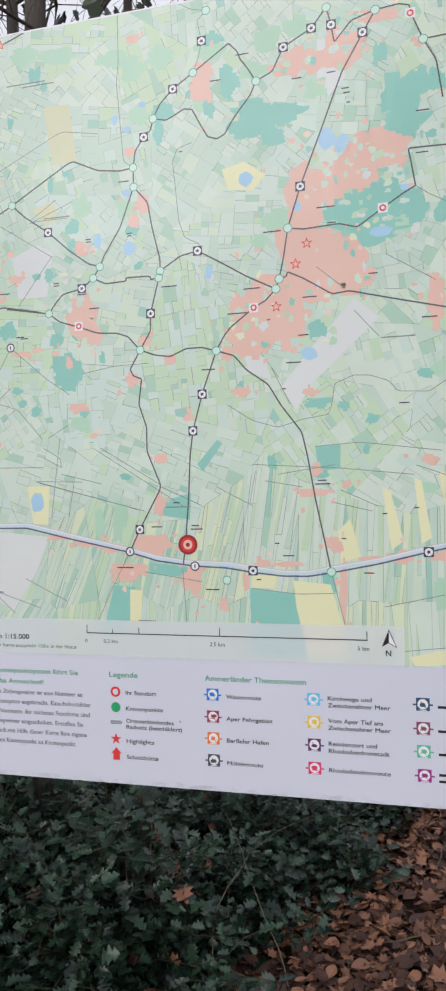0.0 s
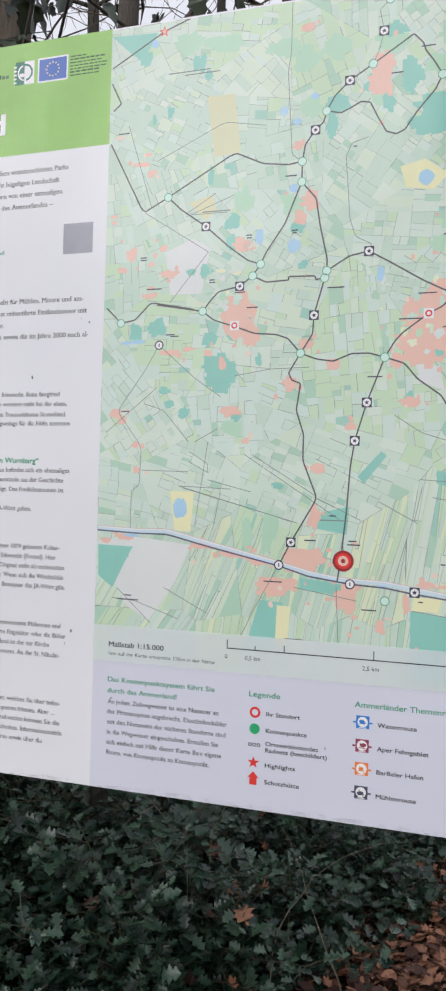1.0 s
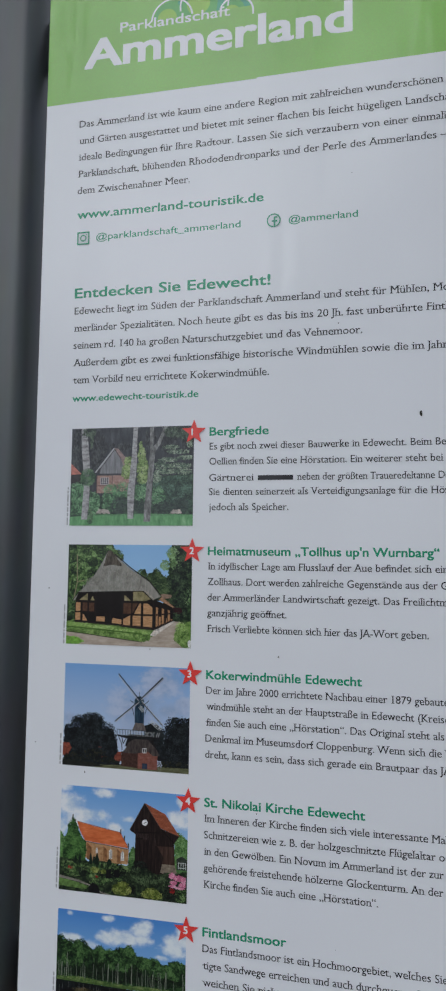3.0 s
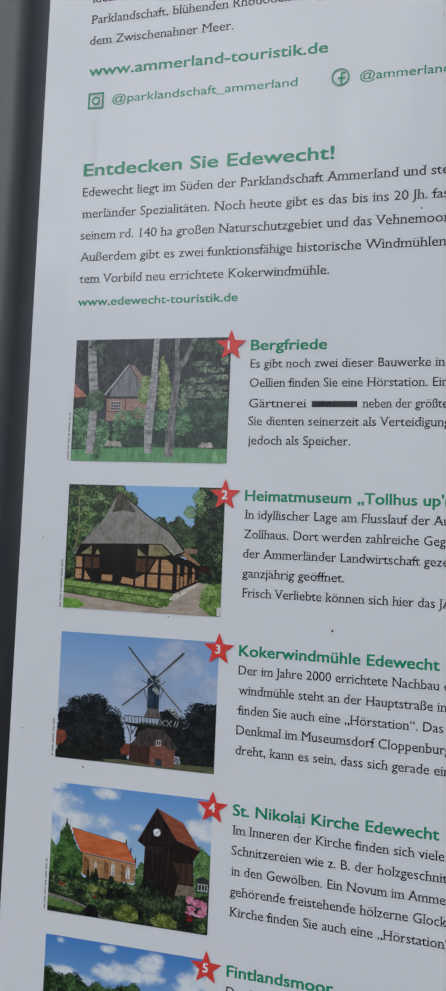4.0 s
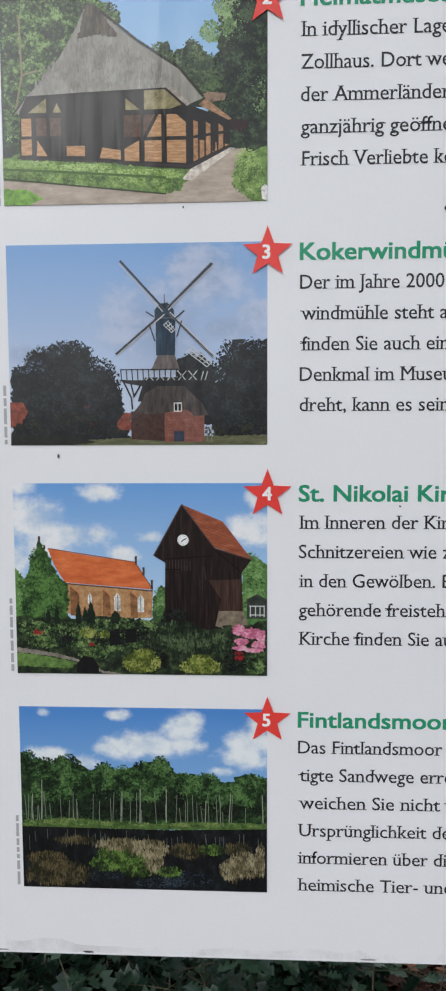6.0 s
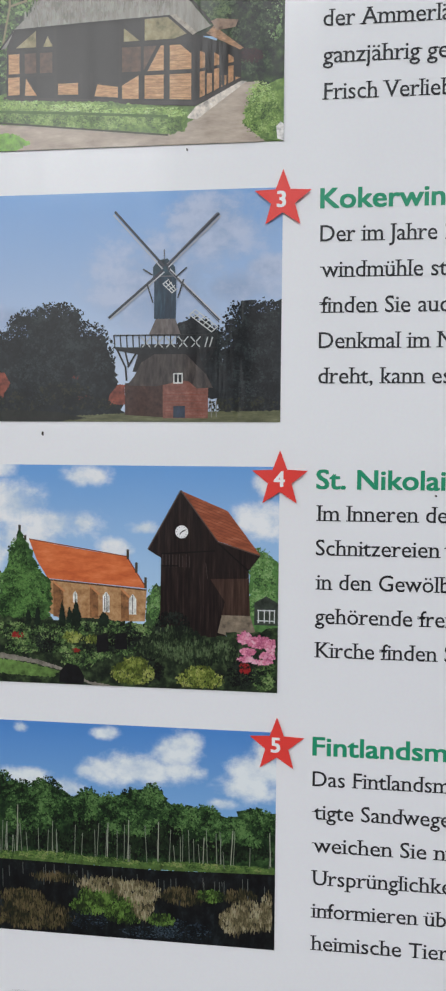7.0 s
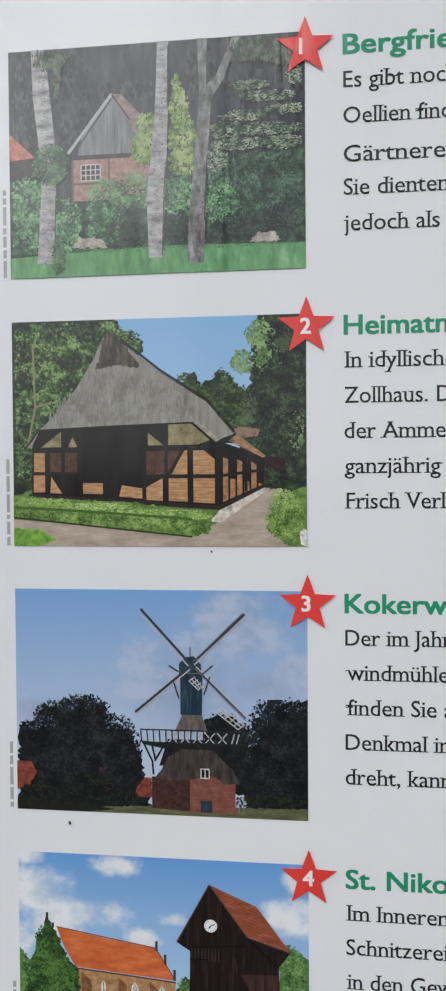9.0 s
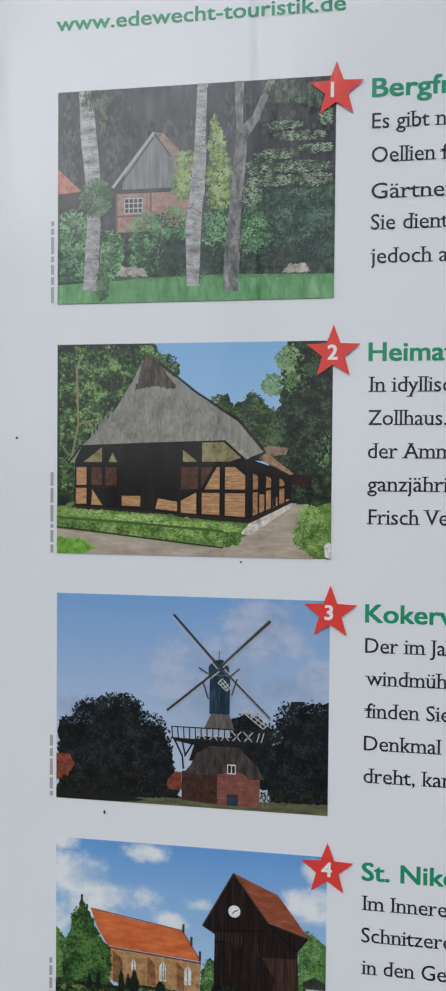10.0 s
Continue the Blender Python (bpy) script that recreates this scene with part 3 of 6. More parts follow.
patch("wood", [(777, 235), (827, 230), (838, 193), (841, 156), (778, 159)])
patch("wood", [(611, 237), (638, 235), (630, 183), (595, 179)])
patch("wood", [(677, 337), (709, 345), (707, 314), (669, 320)])
patch("wood", [(656, 264), (705, 259), (712, 246), (657, 251)])
patch("wood", [(859, 254), (873, 253), (875, 231), (862, 232)])
patch("wood", [(855, 394), (883, 395), (882, 369), (858, 366)])
patch("wood", [(717, 378), (742, 406), (748, 401), (724, 370)])
patch("wood", [(409, 291), (454, 290), (440, 263), (429, 240), (410, 254)])
patch("wood", [(408, 906), (467, 903), (448, 870), (427, 888)])
patch("yellow", [(827, 244), (869, 240), (876, 215), (889, 158), (843, 157), (830, 214)])
patch("olive", [(531, 818), (565, 818), (574, 748), (542, 747)])
patch("yellow", [(631, 232), (647, 231), (644, 189), (630, 187)])
patch("yellow", [(878, 299), (892, 313), (903, 271), (881, 264)])
patch("yellow", [(927, 347), (936, 343), (949, 288), (936, 278)])
patch("yellow", [(961, 356), (969, 353), (979, 291), (968, 285)])
patch("yellow", [(987, 362), (994, 362), (993, 325)])
patch("yellow", [(780, 250), (809, 250), (805, 235), (778, 235)])
patch("yellow", [(754, 715), (780, 721), (805, 703), (790, 687), (761, 691)])
patch("olive", [(512, 695), (542, 703), (546, 683), (533, 673)])
patch("yellow", [(499, 357), (529, 357), (526, 310), (506, 311)])
patch("yellow", [(953, 162), (990, 171), (990, 155), (959, 151)])
blobs("town", [(848, 673, 22, 42), (839, 621, 30, 32), (874, 610, 40, 30), (816, 563, 33, 32), (783, 523, 32, 27), (805, 539, 43, 36), (860, 587, 40, 32), (925, 712, 41, 26), (904, 694, 27, 25), (883, 683, 21, 23), (895, 577, 27, 17), (772, 560, 14, 13), (732, 818, 15, 26), (576, 561, 22, 28), (592, 537, 13, 14), (851, 824, 30, 17), (893, 824, 26, 16), (935, 860, 24, 9), (887, 842, 12, 18), (830, 818, 20, 9), (988, 548, 11, 31), (907, 839, 14, 13), (650, 883, 9, 6), (657, 689, 9, 15), (646, 668, 8, 10), (578, 641, 12, 9), (639, 481, 8, 8), (569, 451, 11, 6), (851, 342, 24, 5), (658, 285, 25, 15), (630, 253, 25, 12), (671, 331, 7, 18), (712, 246, 8, 25), (883, 236, 5, 34), (700, 242, 6, 12), (978, 376, 10, 7), (977, 826, 7, 6), (1012, 767, 9, 9)])
blobs("town", [(874, 285, 10, 10), (949, 271, 14, 7), (988, 271, 17, 6), (915, 268, 15, 4), (824, 263, 21, 3), (795, 264, 13, 4), (772, 242, 5, 12), (577, 287, 20, 5), (544, 295, 17, 4), (610, 281, 16, 5), (756, 503, 9, 10), (687, 501, 8, 6), (656, 525, 8, 8), (850, 455, 12, 4), (770, 459, 15, 6), (709, 433, 6, 5), (673, 387, 9, 6), (589, 416, 6, 4), (889, 351, 5, 6), (855, 366, 5, 9), (541, 518, 6, 5), (558, 505, 5, 10), (642, 750, 7, 5), (720, 257, 6, 4), (745, 217, 6, 10)])
blobs("town", [(395, 837, 6, 6), (421, 781, 5, 3), (451, 746, 12, 3), (464, 735, 6, 5), (459, 758, 5, 3), (416, 686, 6, 3), (442, 639, 7, 9), (467, 626, 5, 3), (482, 644, 5, 4), (430, 620, 7, 4), (491, 613, 10, 5), (427, 449, 7, 5), (435, 441, 7, 6), (453, 411, 6, 4), (456, 381, 4, 4), (494, 520, 16, 3), (517, 523, 8, 3), (468, 588, 10, 4), (419, 296, 8, 4), (443, 301, 13, 4)])
blobs("wood", [(950, 770, 22, 23), (970, 780, 25, 19), (959, 745, 25, 23), (893, 650, 34, 21), (931, 663, 34, 25), (916, 627, 42, 15), (964, 652, 17, 21), (792, 762, 28, 17), (821, 770, 30, 15), (813, 745, 18, 10), (558, 494, 21, 23), (545, 506, 12, 11), (683, 791, 15, 11), (678, 766, 7, 16), (934, 820, 9, 12), (993, 783, 11, 15), (860, 443, 17, 7), (888, 438, 8, 6), (918, 423, 7, 7), (862, 363, 8, 7), (805, 378, 6, 9), (911, 389, 4, 7), (996, 642, 9, 13), (976, 468, 9, 6), (862, 524, 11, 11), (718, 806, 8, 6), (764, 813, 14, 19), (746, 867, 14, 8), (525, 859, 5, 11), (518, 613, 7, 4), (542, 533, 10, 8), (740, 788, 8, 13), (644, 657, 8, 7), (566, 669, 9, 11), (792, 780, 22, 10), (1025, 798, 13, 13), (1022, 625, 12, 18), (489, 475, 8, 5), (514, 450, 7, 6), (770, 466, 6, 6)])
blobs("wood", [(452, 873, 8, 10), (516, 860, 5, 11), (532, 843, 6, 6), (466, 799, 3, 6), (486, 804, 5, 8), (557, 496, 18, 16), (477, 550, 13, 11), (449, 547, 8, 12), (571, 539, 9, 7), (495, 460, 7, 6), (512, 445, 6, 4), (534, 614, 7, 8), (602, 509, 4, 7), (650, 615, 6, 5), (568, 645, 9, 9), (539, 724, 4, 12), (558, 734, 5, 4), (628, 366, 7, 5), (577, 444, 6, 5)])
blobs("grove", [(742, 853, 19, 14), (680, 856, 19, 16), (649, 846, 15, 15), (809, 856, 17, 14), (845, 863, 17, 13), (793, 823, 16, 12), (655, 793, 14, 15), (625, 862, 21, 11), (865, 790, 13, 11), (579, 691, 12, 15), (636, 684, 16, 12), (963, 632, 16, 12), (818, 648, 22, 14), (733, 803, 14, 19), (977, 346, 13, 6), (987, 230, 12, 17), (619, 317, 10, 30), (594, 309, 7, 23), (573, 432, 13, 11), (904, 673, 16, 13), (551, 878, 25, 12), (509, 885, 20, 15), (993, 474, 13, 9), (845, 540, 8, 5), (796, 629, 10, 10)])
blobs("water", [(782, 702, 8, 9), (875, 735, 10, 12), (891, 727, 8, 10), (932, 627, 13, 6), (639, 637, 9, 8), (515, 338, 6, 12), (624, 790, 5, 7), (659, 804, 5, 4), (639, 777, 5, 4), (599, 650, 5, 9), (958, 671, 6, 4), (736, 599, 4, 9), (851, 497, 10, 7), (750, 262, 11, 3), (637, 702, 5, 5), (840, 663, 5, 5)])
blobs("water", [(450, 303, 11, 2), (511, 337, 7, 12), (437, 533, 8, 2), (453, 534, 11, 3), (463, 890, 5, 6)])
node([(646, 731), (646, 708), (677, 606), (675, 598), (743, 508), (650, 515), (601, 618), (592, 605), (533, 567), (672, 785), (722, 831), (796, 810), (877, 879), (930, 867), (980, 827), (829, 640), (818, 584), (814, 573), (870, 254), (750, 244), (739, 900), (486, 704)])
node([(430, 557)])
badge("dark", [(733, 866), (697, 816), (660, 765), (534, 666), (577, 594), (664, 557), (723, 625), (725, 459), (713, 417), (645, 303), (781, 255), (975, 276), (844, 685), (916, 845), (882, 859), (860, 859), (828, 843)])
badge("red", [(572, 549), (788, 554), (934, 651), (967, 857)])
grey_ring([(632, 277), (712, 260), (480, 529)])
red_star([(850, 621), (837, 599), (814, 553)])
red_star([(475, 903)])
name_bars([(773, 788, 843), (742, 755, 818), (837, 848, 806), (876, 886, 807), (892, 900, 787), (894, 901, 782), (971, 985, 751), (970, 983, 706), (862, 882, 659), (874, 883, 641), (801, 821, 638), (777, 796, 576), (757, 780, 549), (844, 860, 561), (838, 850, 519), (824, 841, 489), (917, 927, 581), (973, 989, 529), (929, 966, 510), (947, 958, 438), (725, 741, 487), (678, 697, 587), (583, 590, 652), (584, 590, 649), (636, 643, 654), (637, 642, 651), (540, 547, 603), (540, 547, 600), (571, 583, 587), (586, 599, 569)])
name_bars([(494, 504, 539), (503, 546, 847), (529, 563, 683), (627, 640, 716), (857, 867, 356), (854, 871, 352), (677, 708, 329), (687, 695, 334), (709, 718, 307), (708, 722, 303), (660, 673, 306), (615, 636, 258), (725, 741, 233), (816, 829, 272), (906, 917, 253), (807, 812, 286), (882, 887, 291), (927, 932, 318), (961, 966, 324), (785, 790, 245), (641, 662, 195), (703, 707, 742), (897, 901, 771), (803, 807, 539), (819, 823, 460), (482, 534, 851), (420, 434, 786), (453, 461, 634), (453, 461, 631), (462, 481, 596)])
name_bars([(434, 444, 451), (488, 499, 541), (445, 454, 232), (436, 463, 227)])
patch_holes()
here = (704, 285)
flat("location_ring", [(s, 0) for s in ring(*here, 5.6, 8.6)] + [(s, 1) for s in ring(*here, 8.6, 11.6)] + [(disc(*here, 5.6), 2)] + [(disc(*here, 2.4), 1)], [RED, DARK_RED, MAP_INK["town"]], map_sheet, 12, "red ring that marks the place")

# the pale band over the map's foot, through which the map shows
veil = bpy.data.materials.new("milky_overlay")
veil.use_nodes = True
vb = veil.node_tree.nodes["Principled BSDF"]
vb.inputs["Base Color"].default_value = (0.82, 0.84, 0.88, 1)
vb.inputs["Roughness"].default_value = 0.5
vb.inputs["Alpha"].default_value = 0.66
flat("overlay_band", [(rect(407, 152, 948, 195), 0)], [veil], board, 13, "milky see-through band over the map").visible_shadow = False
flat("scale_bar", [(rect(574, 178.6, 908, 179.8), 0)] + [(rect(u - 0.5, 179, u + 0.5, 179 + h), 0) for u, h in ((574.5, 10), (607.5, 5), (641, 8), (740, 10), (907.5, 10))], [BLACK], board, 14)
flat("north_arrow", [([(931, 191), (923, 172), (931, 177)], 0), ([(931, 190), (931, 177), (939, 172)], 1)] + [(stroke((931, 191), (939, 172), 0.8), 0), (stroke((939, 172), (931, 177), 0.8), 0)], [BLACK, LETTER], board, 14)

# ---- writing ----


def serifs(co, polys):
    """Short slabs on the feet and heads of upright strokes: corners and faces to add to a line of letters."""
    uses = collections.Counter()
    mid = {}
    for q in polys:
        h = sum(co[i][1] for i in q) / len(q)
        for e in zip(q, q[1:] + q[:1]):
            e = tuple(sorted(e))
            uses[e] += 1
            mid[e] = h
    verts, faces = [], []
    for (i, j), k in uses.items():
        (xa, ya), (xb, yb) = sorted((tuple(co[i][:2]), tuple(co[j][:2])))
        if k > 1 or abs(ya - yb) > 0.006 or not 0.05 < xb - xa < 0.13:
            continue
        foot = mid[(i, j)] > ya
        reach = (0.085, 0.085) if foot or ya > 0.62 else (0.095, 0.0)
        n = len(verts)
        low, high = (ya, ya + 0.042) if foot else (ya - 0.042, ya)
        verts += [(xa - reach[0], low), (xb + reach[1], low), (xb + reach[1], high), (xa - reach[0], high)]
        faces.append((n, n + 1, n + 2, n + 3))
    return verts, faces


def text(s, u, v, cap, mat, width=None, bold=0.0, layer=14, name="text_line", parent=None, turned=False, serif=False):
    """A line of print: left end and baseline in mm, height of its capitals, and its length."""
    cu = bpy.data.curves.new(name, 'FONT')
    cu.body, cu.size, cu.resolution_u = s, 1.0, 3
    ob = new(name, cu)
    me = bpy.data.meshes.new_from_object(ob)
    bpy.data.objects.remove(ob)
    n = len(me.vertices)
    co = np.empty(n * 3, dtype=np.float32)
    me.vertices.foreach_get("co", co)
    co = co.reshape(n, 3)
    polys = [tuple(f.vertices) for f in me.polygons]
    if serif:
        more, quads = serifs(co, polys)
        co = np.concatenate([co, np.array([(x, y, 0) for x, y in more], dtype=np.float32).reshape(-1, 3)])
        polys += [tuple(n + i for i in q) for q in quads]
        n = len(co)
    x0, x1 = co[:, 0].min(), co[:, 0].max()
    ky = cap / 0.715
    kx = ky if width is None else width / (x1 - x0)
    out = np.empty_like(co)
    out[:, 0] = (u + (co[:, 0] - x0) * kx) / 1000
    out[:, 1] = -LAYER * layer
    out[:, 2] = (v + co[:, 1] * ky) / 1000
    if turned:
        out[:, 0], out[:, 2] = (u - co[:, 1] * ky) / 1000, (v + (co[:, 0] - x0) * kx) / 1000
    if bold:
        # heavier strokes: the same letters laid over one another with a small shift
        shifts = [(dx, 0) for dx in (-1, 1)] if serif else [(dx, dz) for dx in (-1, 1) for dz in (-0.6, 0.6)]
        verts, faces = [], []
        for k, (dx, dz) in enumerate(shifts):
            move = np.array((dx * bold * ky / 1000, -LAYER * 0.12 * k, dz * bold * ky / 1000), dtype=np.float32)
            faces += [tuple(i + k * n for i in q) for q in polys]
            verts += (out + move).tolist()
        me = bpy.data.meshes.new(name)
        me.from_pydata(verts, [], faces)
    else:
        me.vertices.foreach_set("co", out.reshape(-1))
    me.materials.clear()
    me.materials.append(mat)
    me.update()
    line = new(name, me)
    line.parent = parent or board
    return line


def paragraph(rows, u, v, pitch, cap, mat):
    for i, (s, end) in enumerate(rows):
        if s:
            text(s, u, v - i * pitch, cap, mat, end - u, 0.005, 4, serif=True)


paragraph([("Das Ammerland ist wie kaum eine andere Region mit zahlreichen wunderschönen Parks", 353),
           ("und Gärten ausgestattet und bietet mit seiner flachen bis leicht hügeligen Landschaft", 341),
           ("ideale Bedingungen für Ihre Radtour. Lassen Sie sich verzaubern von einer einmaligen", 346),
           ("Parklandschaft, blühenden Rhododendronparks und der Perle des Ammerlandes –", 333),
           ("dem Zwischenahner Meer.", 130)], 31, 751, 14.8, 6.2, BLACK)
text("www.ammerland-touristik.de", 31.5, 670, 7.4, TEAL, 160, 0.022, 4)
text("@parklandschaft_ammerland", 49, 650, 5.8, TEAL, 124, 0.008, 4)
text("@ammerland", 212, 650, 5.8, TEAL, 54, 0.008, 4)
flat("app_symbol", [(rect(32, 647, 43, 648.1), 0), (rect(32, 656.9, 43, 658), 0), (rect(32, 648.1, 33.1, 656.9), 0), (rect(41.9, 648.1, 43, 656.9), 0)] + [(s, 0) for s in ring(37.5, 652.5, 1.9, 2.9)] + [(disc(40.4, 655.3, 0.5), 0)], [TEAL], board, 14)
flat("app_symbol", [(s, 0) for s in ring(200, 653, 4.7, 5.6)] + [(rect(200, 648, 201.2, 655), 0), (rect(198.4, 651.8, 203, 652.9), 0), (rect(200, 655, 203, 656.1), 0)], [TEAL], board, 14)
text("Entdecken Sie Edewecht!", 31.5, 601, 8.6, TEAL, 166, 0.026, 4)
paragraph([("Edewecht liegt im Süden der Parklandschaft Ammerland und steht für Mühlen, Moore und am-", 379),
           ("merländer Spezialitäten. Noch heute gibt es das bis ins 20 Jh. fast unberührte Fintlandsmoor mit", 384),
           ("seinem rd. 140 ha großen Naturschutzgebiet und das Vehnemoor.", 269),
           ("Außerdem gibt es zwei funktionsfähige historische Windmühlen sowie die im Jahre 2000 nach al-", 387),
           ("tem Vorbild neu errichtete Kokerwindmühle.", 197)], 31.5, 587, 14.7, 6.2, BLACK)
text("www.edewecht-touristik.de", 32, 513, 5.6, TEAL, 108, 0.02, 4)

STAR_Z = [484.9, 390.7, 295.7, 200.3, 106.1]
SECTIONS = [
    ("Bergfriede", 197, [("Es gibt noch zwei dieser Bauwerke in Edewecht. Beim Bergfried", 351), ("Oellien finden Sie eine Hörstation. Ein weiterer steht bei der ehem.", 361),
                         ("", 360), ("Sie dienten seinerzeit als Verteidigungsanlage für die Höfe, meistens", 366), ("jedoch als Speicher.", 213)]),
    ("Heimatmuseum „Tollhus up'n Wurnbarg“", 324, [("In idyllischer Lage am Flusslauf der Aue befindet sich ein ehemaliges", 367), ("Zollhaus. Dort werden zahlreiche Gegenstände aus der Geschichte", 359),
                         ("der Ammerländer Landwirtschaft gezeigt. Das Freilichtmuseum ist", 360), ("ganzjährig geöffnet.", 212), ("Frisch Verliebte können sich hier das JA-Wort geben.", 316)]),
    ("Kokerwindmühle Edewecht", 268, [("Der im Jahre 2000 errichtete Nachbau einer 1879 gebauten Koker-", 357), ("windmühle steht an der Hauptstraße in Edewecht (Kreisel). Hier", 352),
                         ("finden Sie auch eine „Hörstation“. Das Original steht als technisches", 364), ("Denkmal im Museumsdorf Cloppenburg. Wenn sich die Windmühle", 363), ("dreht, kann es sein, dass sich gerade ein Brautpaar das JA-Wort gibt.", 366)]),
    ("St. Nikolai Kirche Edewecht", 270, [("Im Inneren der Kirche finden sich viele interessante Malereien und", 362), ("Schnitzereien wie z. B. der holzgeschnitzte Flügelaltar oder die Bilder", 369),
                         ("in den Gewölben. Ein Novum im Ammerland ist der zur Kirche", 347), ("gehörende freistehende hölzerne Glockenturm. An der St. Nikolai-", 361), ("Kirche finden Sie auch eine „Hörstation“.", 279)]),
    ("Fintlandsmoor", 213, [("Das Fintlandsmoor ist ein Hochmoorgebiet, welches Sie über befes-", 364), ("tigte Sandwege erreichen und auch durchqueren können. Aber ...", 356),
                         ("weichen Sie nicht vom Weg ab. Links und rechts können Sie die", 364), ("Ursprünglichkeit der Fauna und Flora entdecken. Informationstafeln", 368), ("informieren über die Entstehung des Moores sowie über die", 341), ("heimische Tier- und Pflanzenwelt.", 259)]),
]
for z, (head, end, rows) in zip(STAR_Z, SECTIONS):
    text(head, 150, z - 3.4, 6.8, TEAL, end - 150, 0.025, 4)
    paragraph(rows, 150, z - 14.6, 12.0, 5.7, BLACK)
text("Gärtnerei", 150, 445.4, 5.7, BLACK, 36, 0.005, 4, serif=True)
text("neben der größten Traueredeltanne Deutschland.", 219.5, 445.4, 5.7, BLACK, 140.5, 0.005, 4, serif=True)
flat("name_bar", [(rect(189, 445.6, 216.5, 449.4), 0)], [BLACK], board, 4)

# header print
text("Parklandschaft", 66, 832, 9.0, LETTER, 96, 0.014, 5)
text("Ammerland", 35, 803.5, 26.5, LETTER, 226, 0.034, 5)
LOBE = ink("logo_green", (104, 172, 96), 0.2, 40)
LOBE_GOLD = ink("logo_gold_green", (150, 190, 84), 0.2, 60)
LOBE_TEAL = ink("logo_teal", (84, 160, 124), 0.2, 60)
for k, (x, y, r, a0, a1) in enumerate(((112, 836, 17, 5, 178), (140, 845, 20, -15, 190), (167, 832, 14, -10, 150))):
    flat("logo_crown", [(disc(x, y + 1, r - 0.5), 0)], [LOBE], board, 2 + 0.1 * k)
    flat("logo_glow", [(disc(x - r * 0.25, y + 2, r * 0.5), 0)], [LOBE_GOLD], board, 2.04 + 0.1 * k)
    flat("logo_crescent", [([(x + (r - 0.5) * math.cos(radians(a)), y + 1 + (r - 0.5) * math.sin(radians(a))) for a in range(-60, 71, 10)] + [(x + r * 0.45 * math.cos(radians(a)) + r * 0.12, y + 1 + r * 0.8 * math.sin(radians(a))) for a in range(70, -61, -10)], 0)], [LOBE_TEAL], board, 2.07 + 0.1 * k)
    flat("logo_arc", [(s, 0) for s in ring(x, y + 1, r, r + 1.5, 30, a0, a1)], [LETTER], board, 3 + 0.1 * k)
flat("logo_cover", [(rect(60, 774, 185, 838), 0)], [GREEN], board, 2.5)
FLAG = ink("flag_blue", (70, 104, 176), 0.08)
GOLD = ink("flag_gold", (222, 214, 150), 0.08)
flat("flag_border", [(rect(306, 863, 348, 894), 0)], [LETTER], board, 2)
flat("flag", [(rect(308, 865, 346, 892), 0)], [FLAG], board, 3)
flat("flag_stars", [(star(327 + 8.6 * math.cos(radians(30 * k)), 878.5 + 8.6 * math.sin(radians(30 * k)), 1.7), 0) for k in range(12)], [GOLD], board, 4)
DEEP = ink("logo_deep_green", (44, 110, 92), 0.1)
flat("partner_logo", [(rect(274, 864, 301, 893), 0)], [LETTER], board, 2)
flat("partner_logo", [(rect(274, 864, 287, 893), 0)] + [(s, 0) for s in ring(288, 879, 8.5, 11, 24, -80, 120)], [DEEP], board, 3)
flat("partner_logo", [(s, 0) for s in ring(288, 879, 8.5, 10.5, 24, 110, 260)] + [(disc(284, 876, 4, 16, 2.4), 0)] + [(rect(272, 866 + 5 * k, 276, 868 + 5 * k), 0) for k in range(5)], [LETTER], board, 4)
flat("crest", [([(201, 883), (212, 883), (212, 874), (206.5, 870), (201, 874)], 0)], [RED], board, 2)
flat("crest", [([(203, 876), (206, 880), (210, 879), (208, 875), (209, 873), (206, 874.5)], 0)], [LETTER], board, 3)
DARK_GREEN_TEXT = ink("dark_green_print", (52, 92, 52), 0.1)
flat("logo_words", [(rect(217 + 5.4 * k, 874.5, 221.2 + 5.4 * k, 878.5 + (k % 3 == 0) * 1.6), 0) for k in range(9)], [DARK_GREEN_TEXT], board, 2)
for k in range(7):
    y = 890.5 - 3.9 * k
    a = 351
    r = random.Random(k)
    while a < (368 if k == 0 else 394 - (k > 4) * 7):
        w = r.uniform(3, 8)
        flat("small_print", [(rect(a, y - 1.0, a + w, y + (1.2 if k in (1, 5) else 0.7)), 0)], [DARK_GREEN_TEXT], board, 2)
        a += w + 1.3

# a plain grey square where the code is printed
flat("code_square", [(rect(349, 645.5, 389, 683), 0)], [ink("code_grey", (150, 152, 160), 0.12, 60)], board, 2)

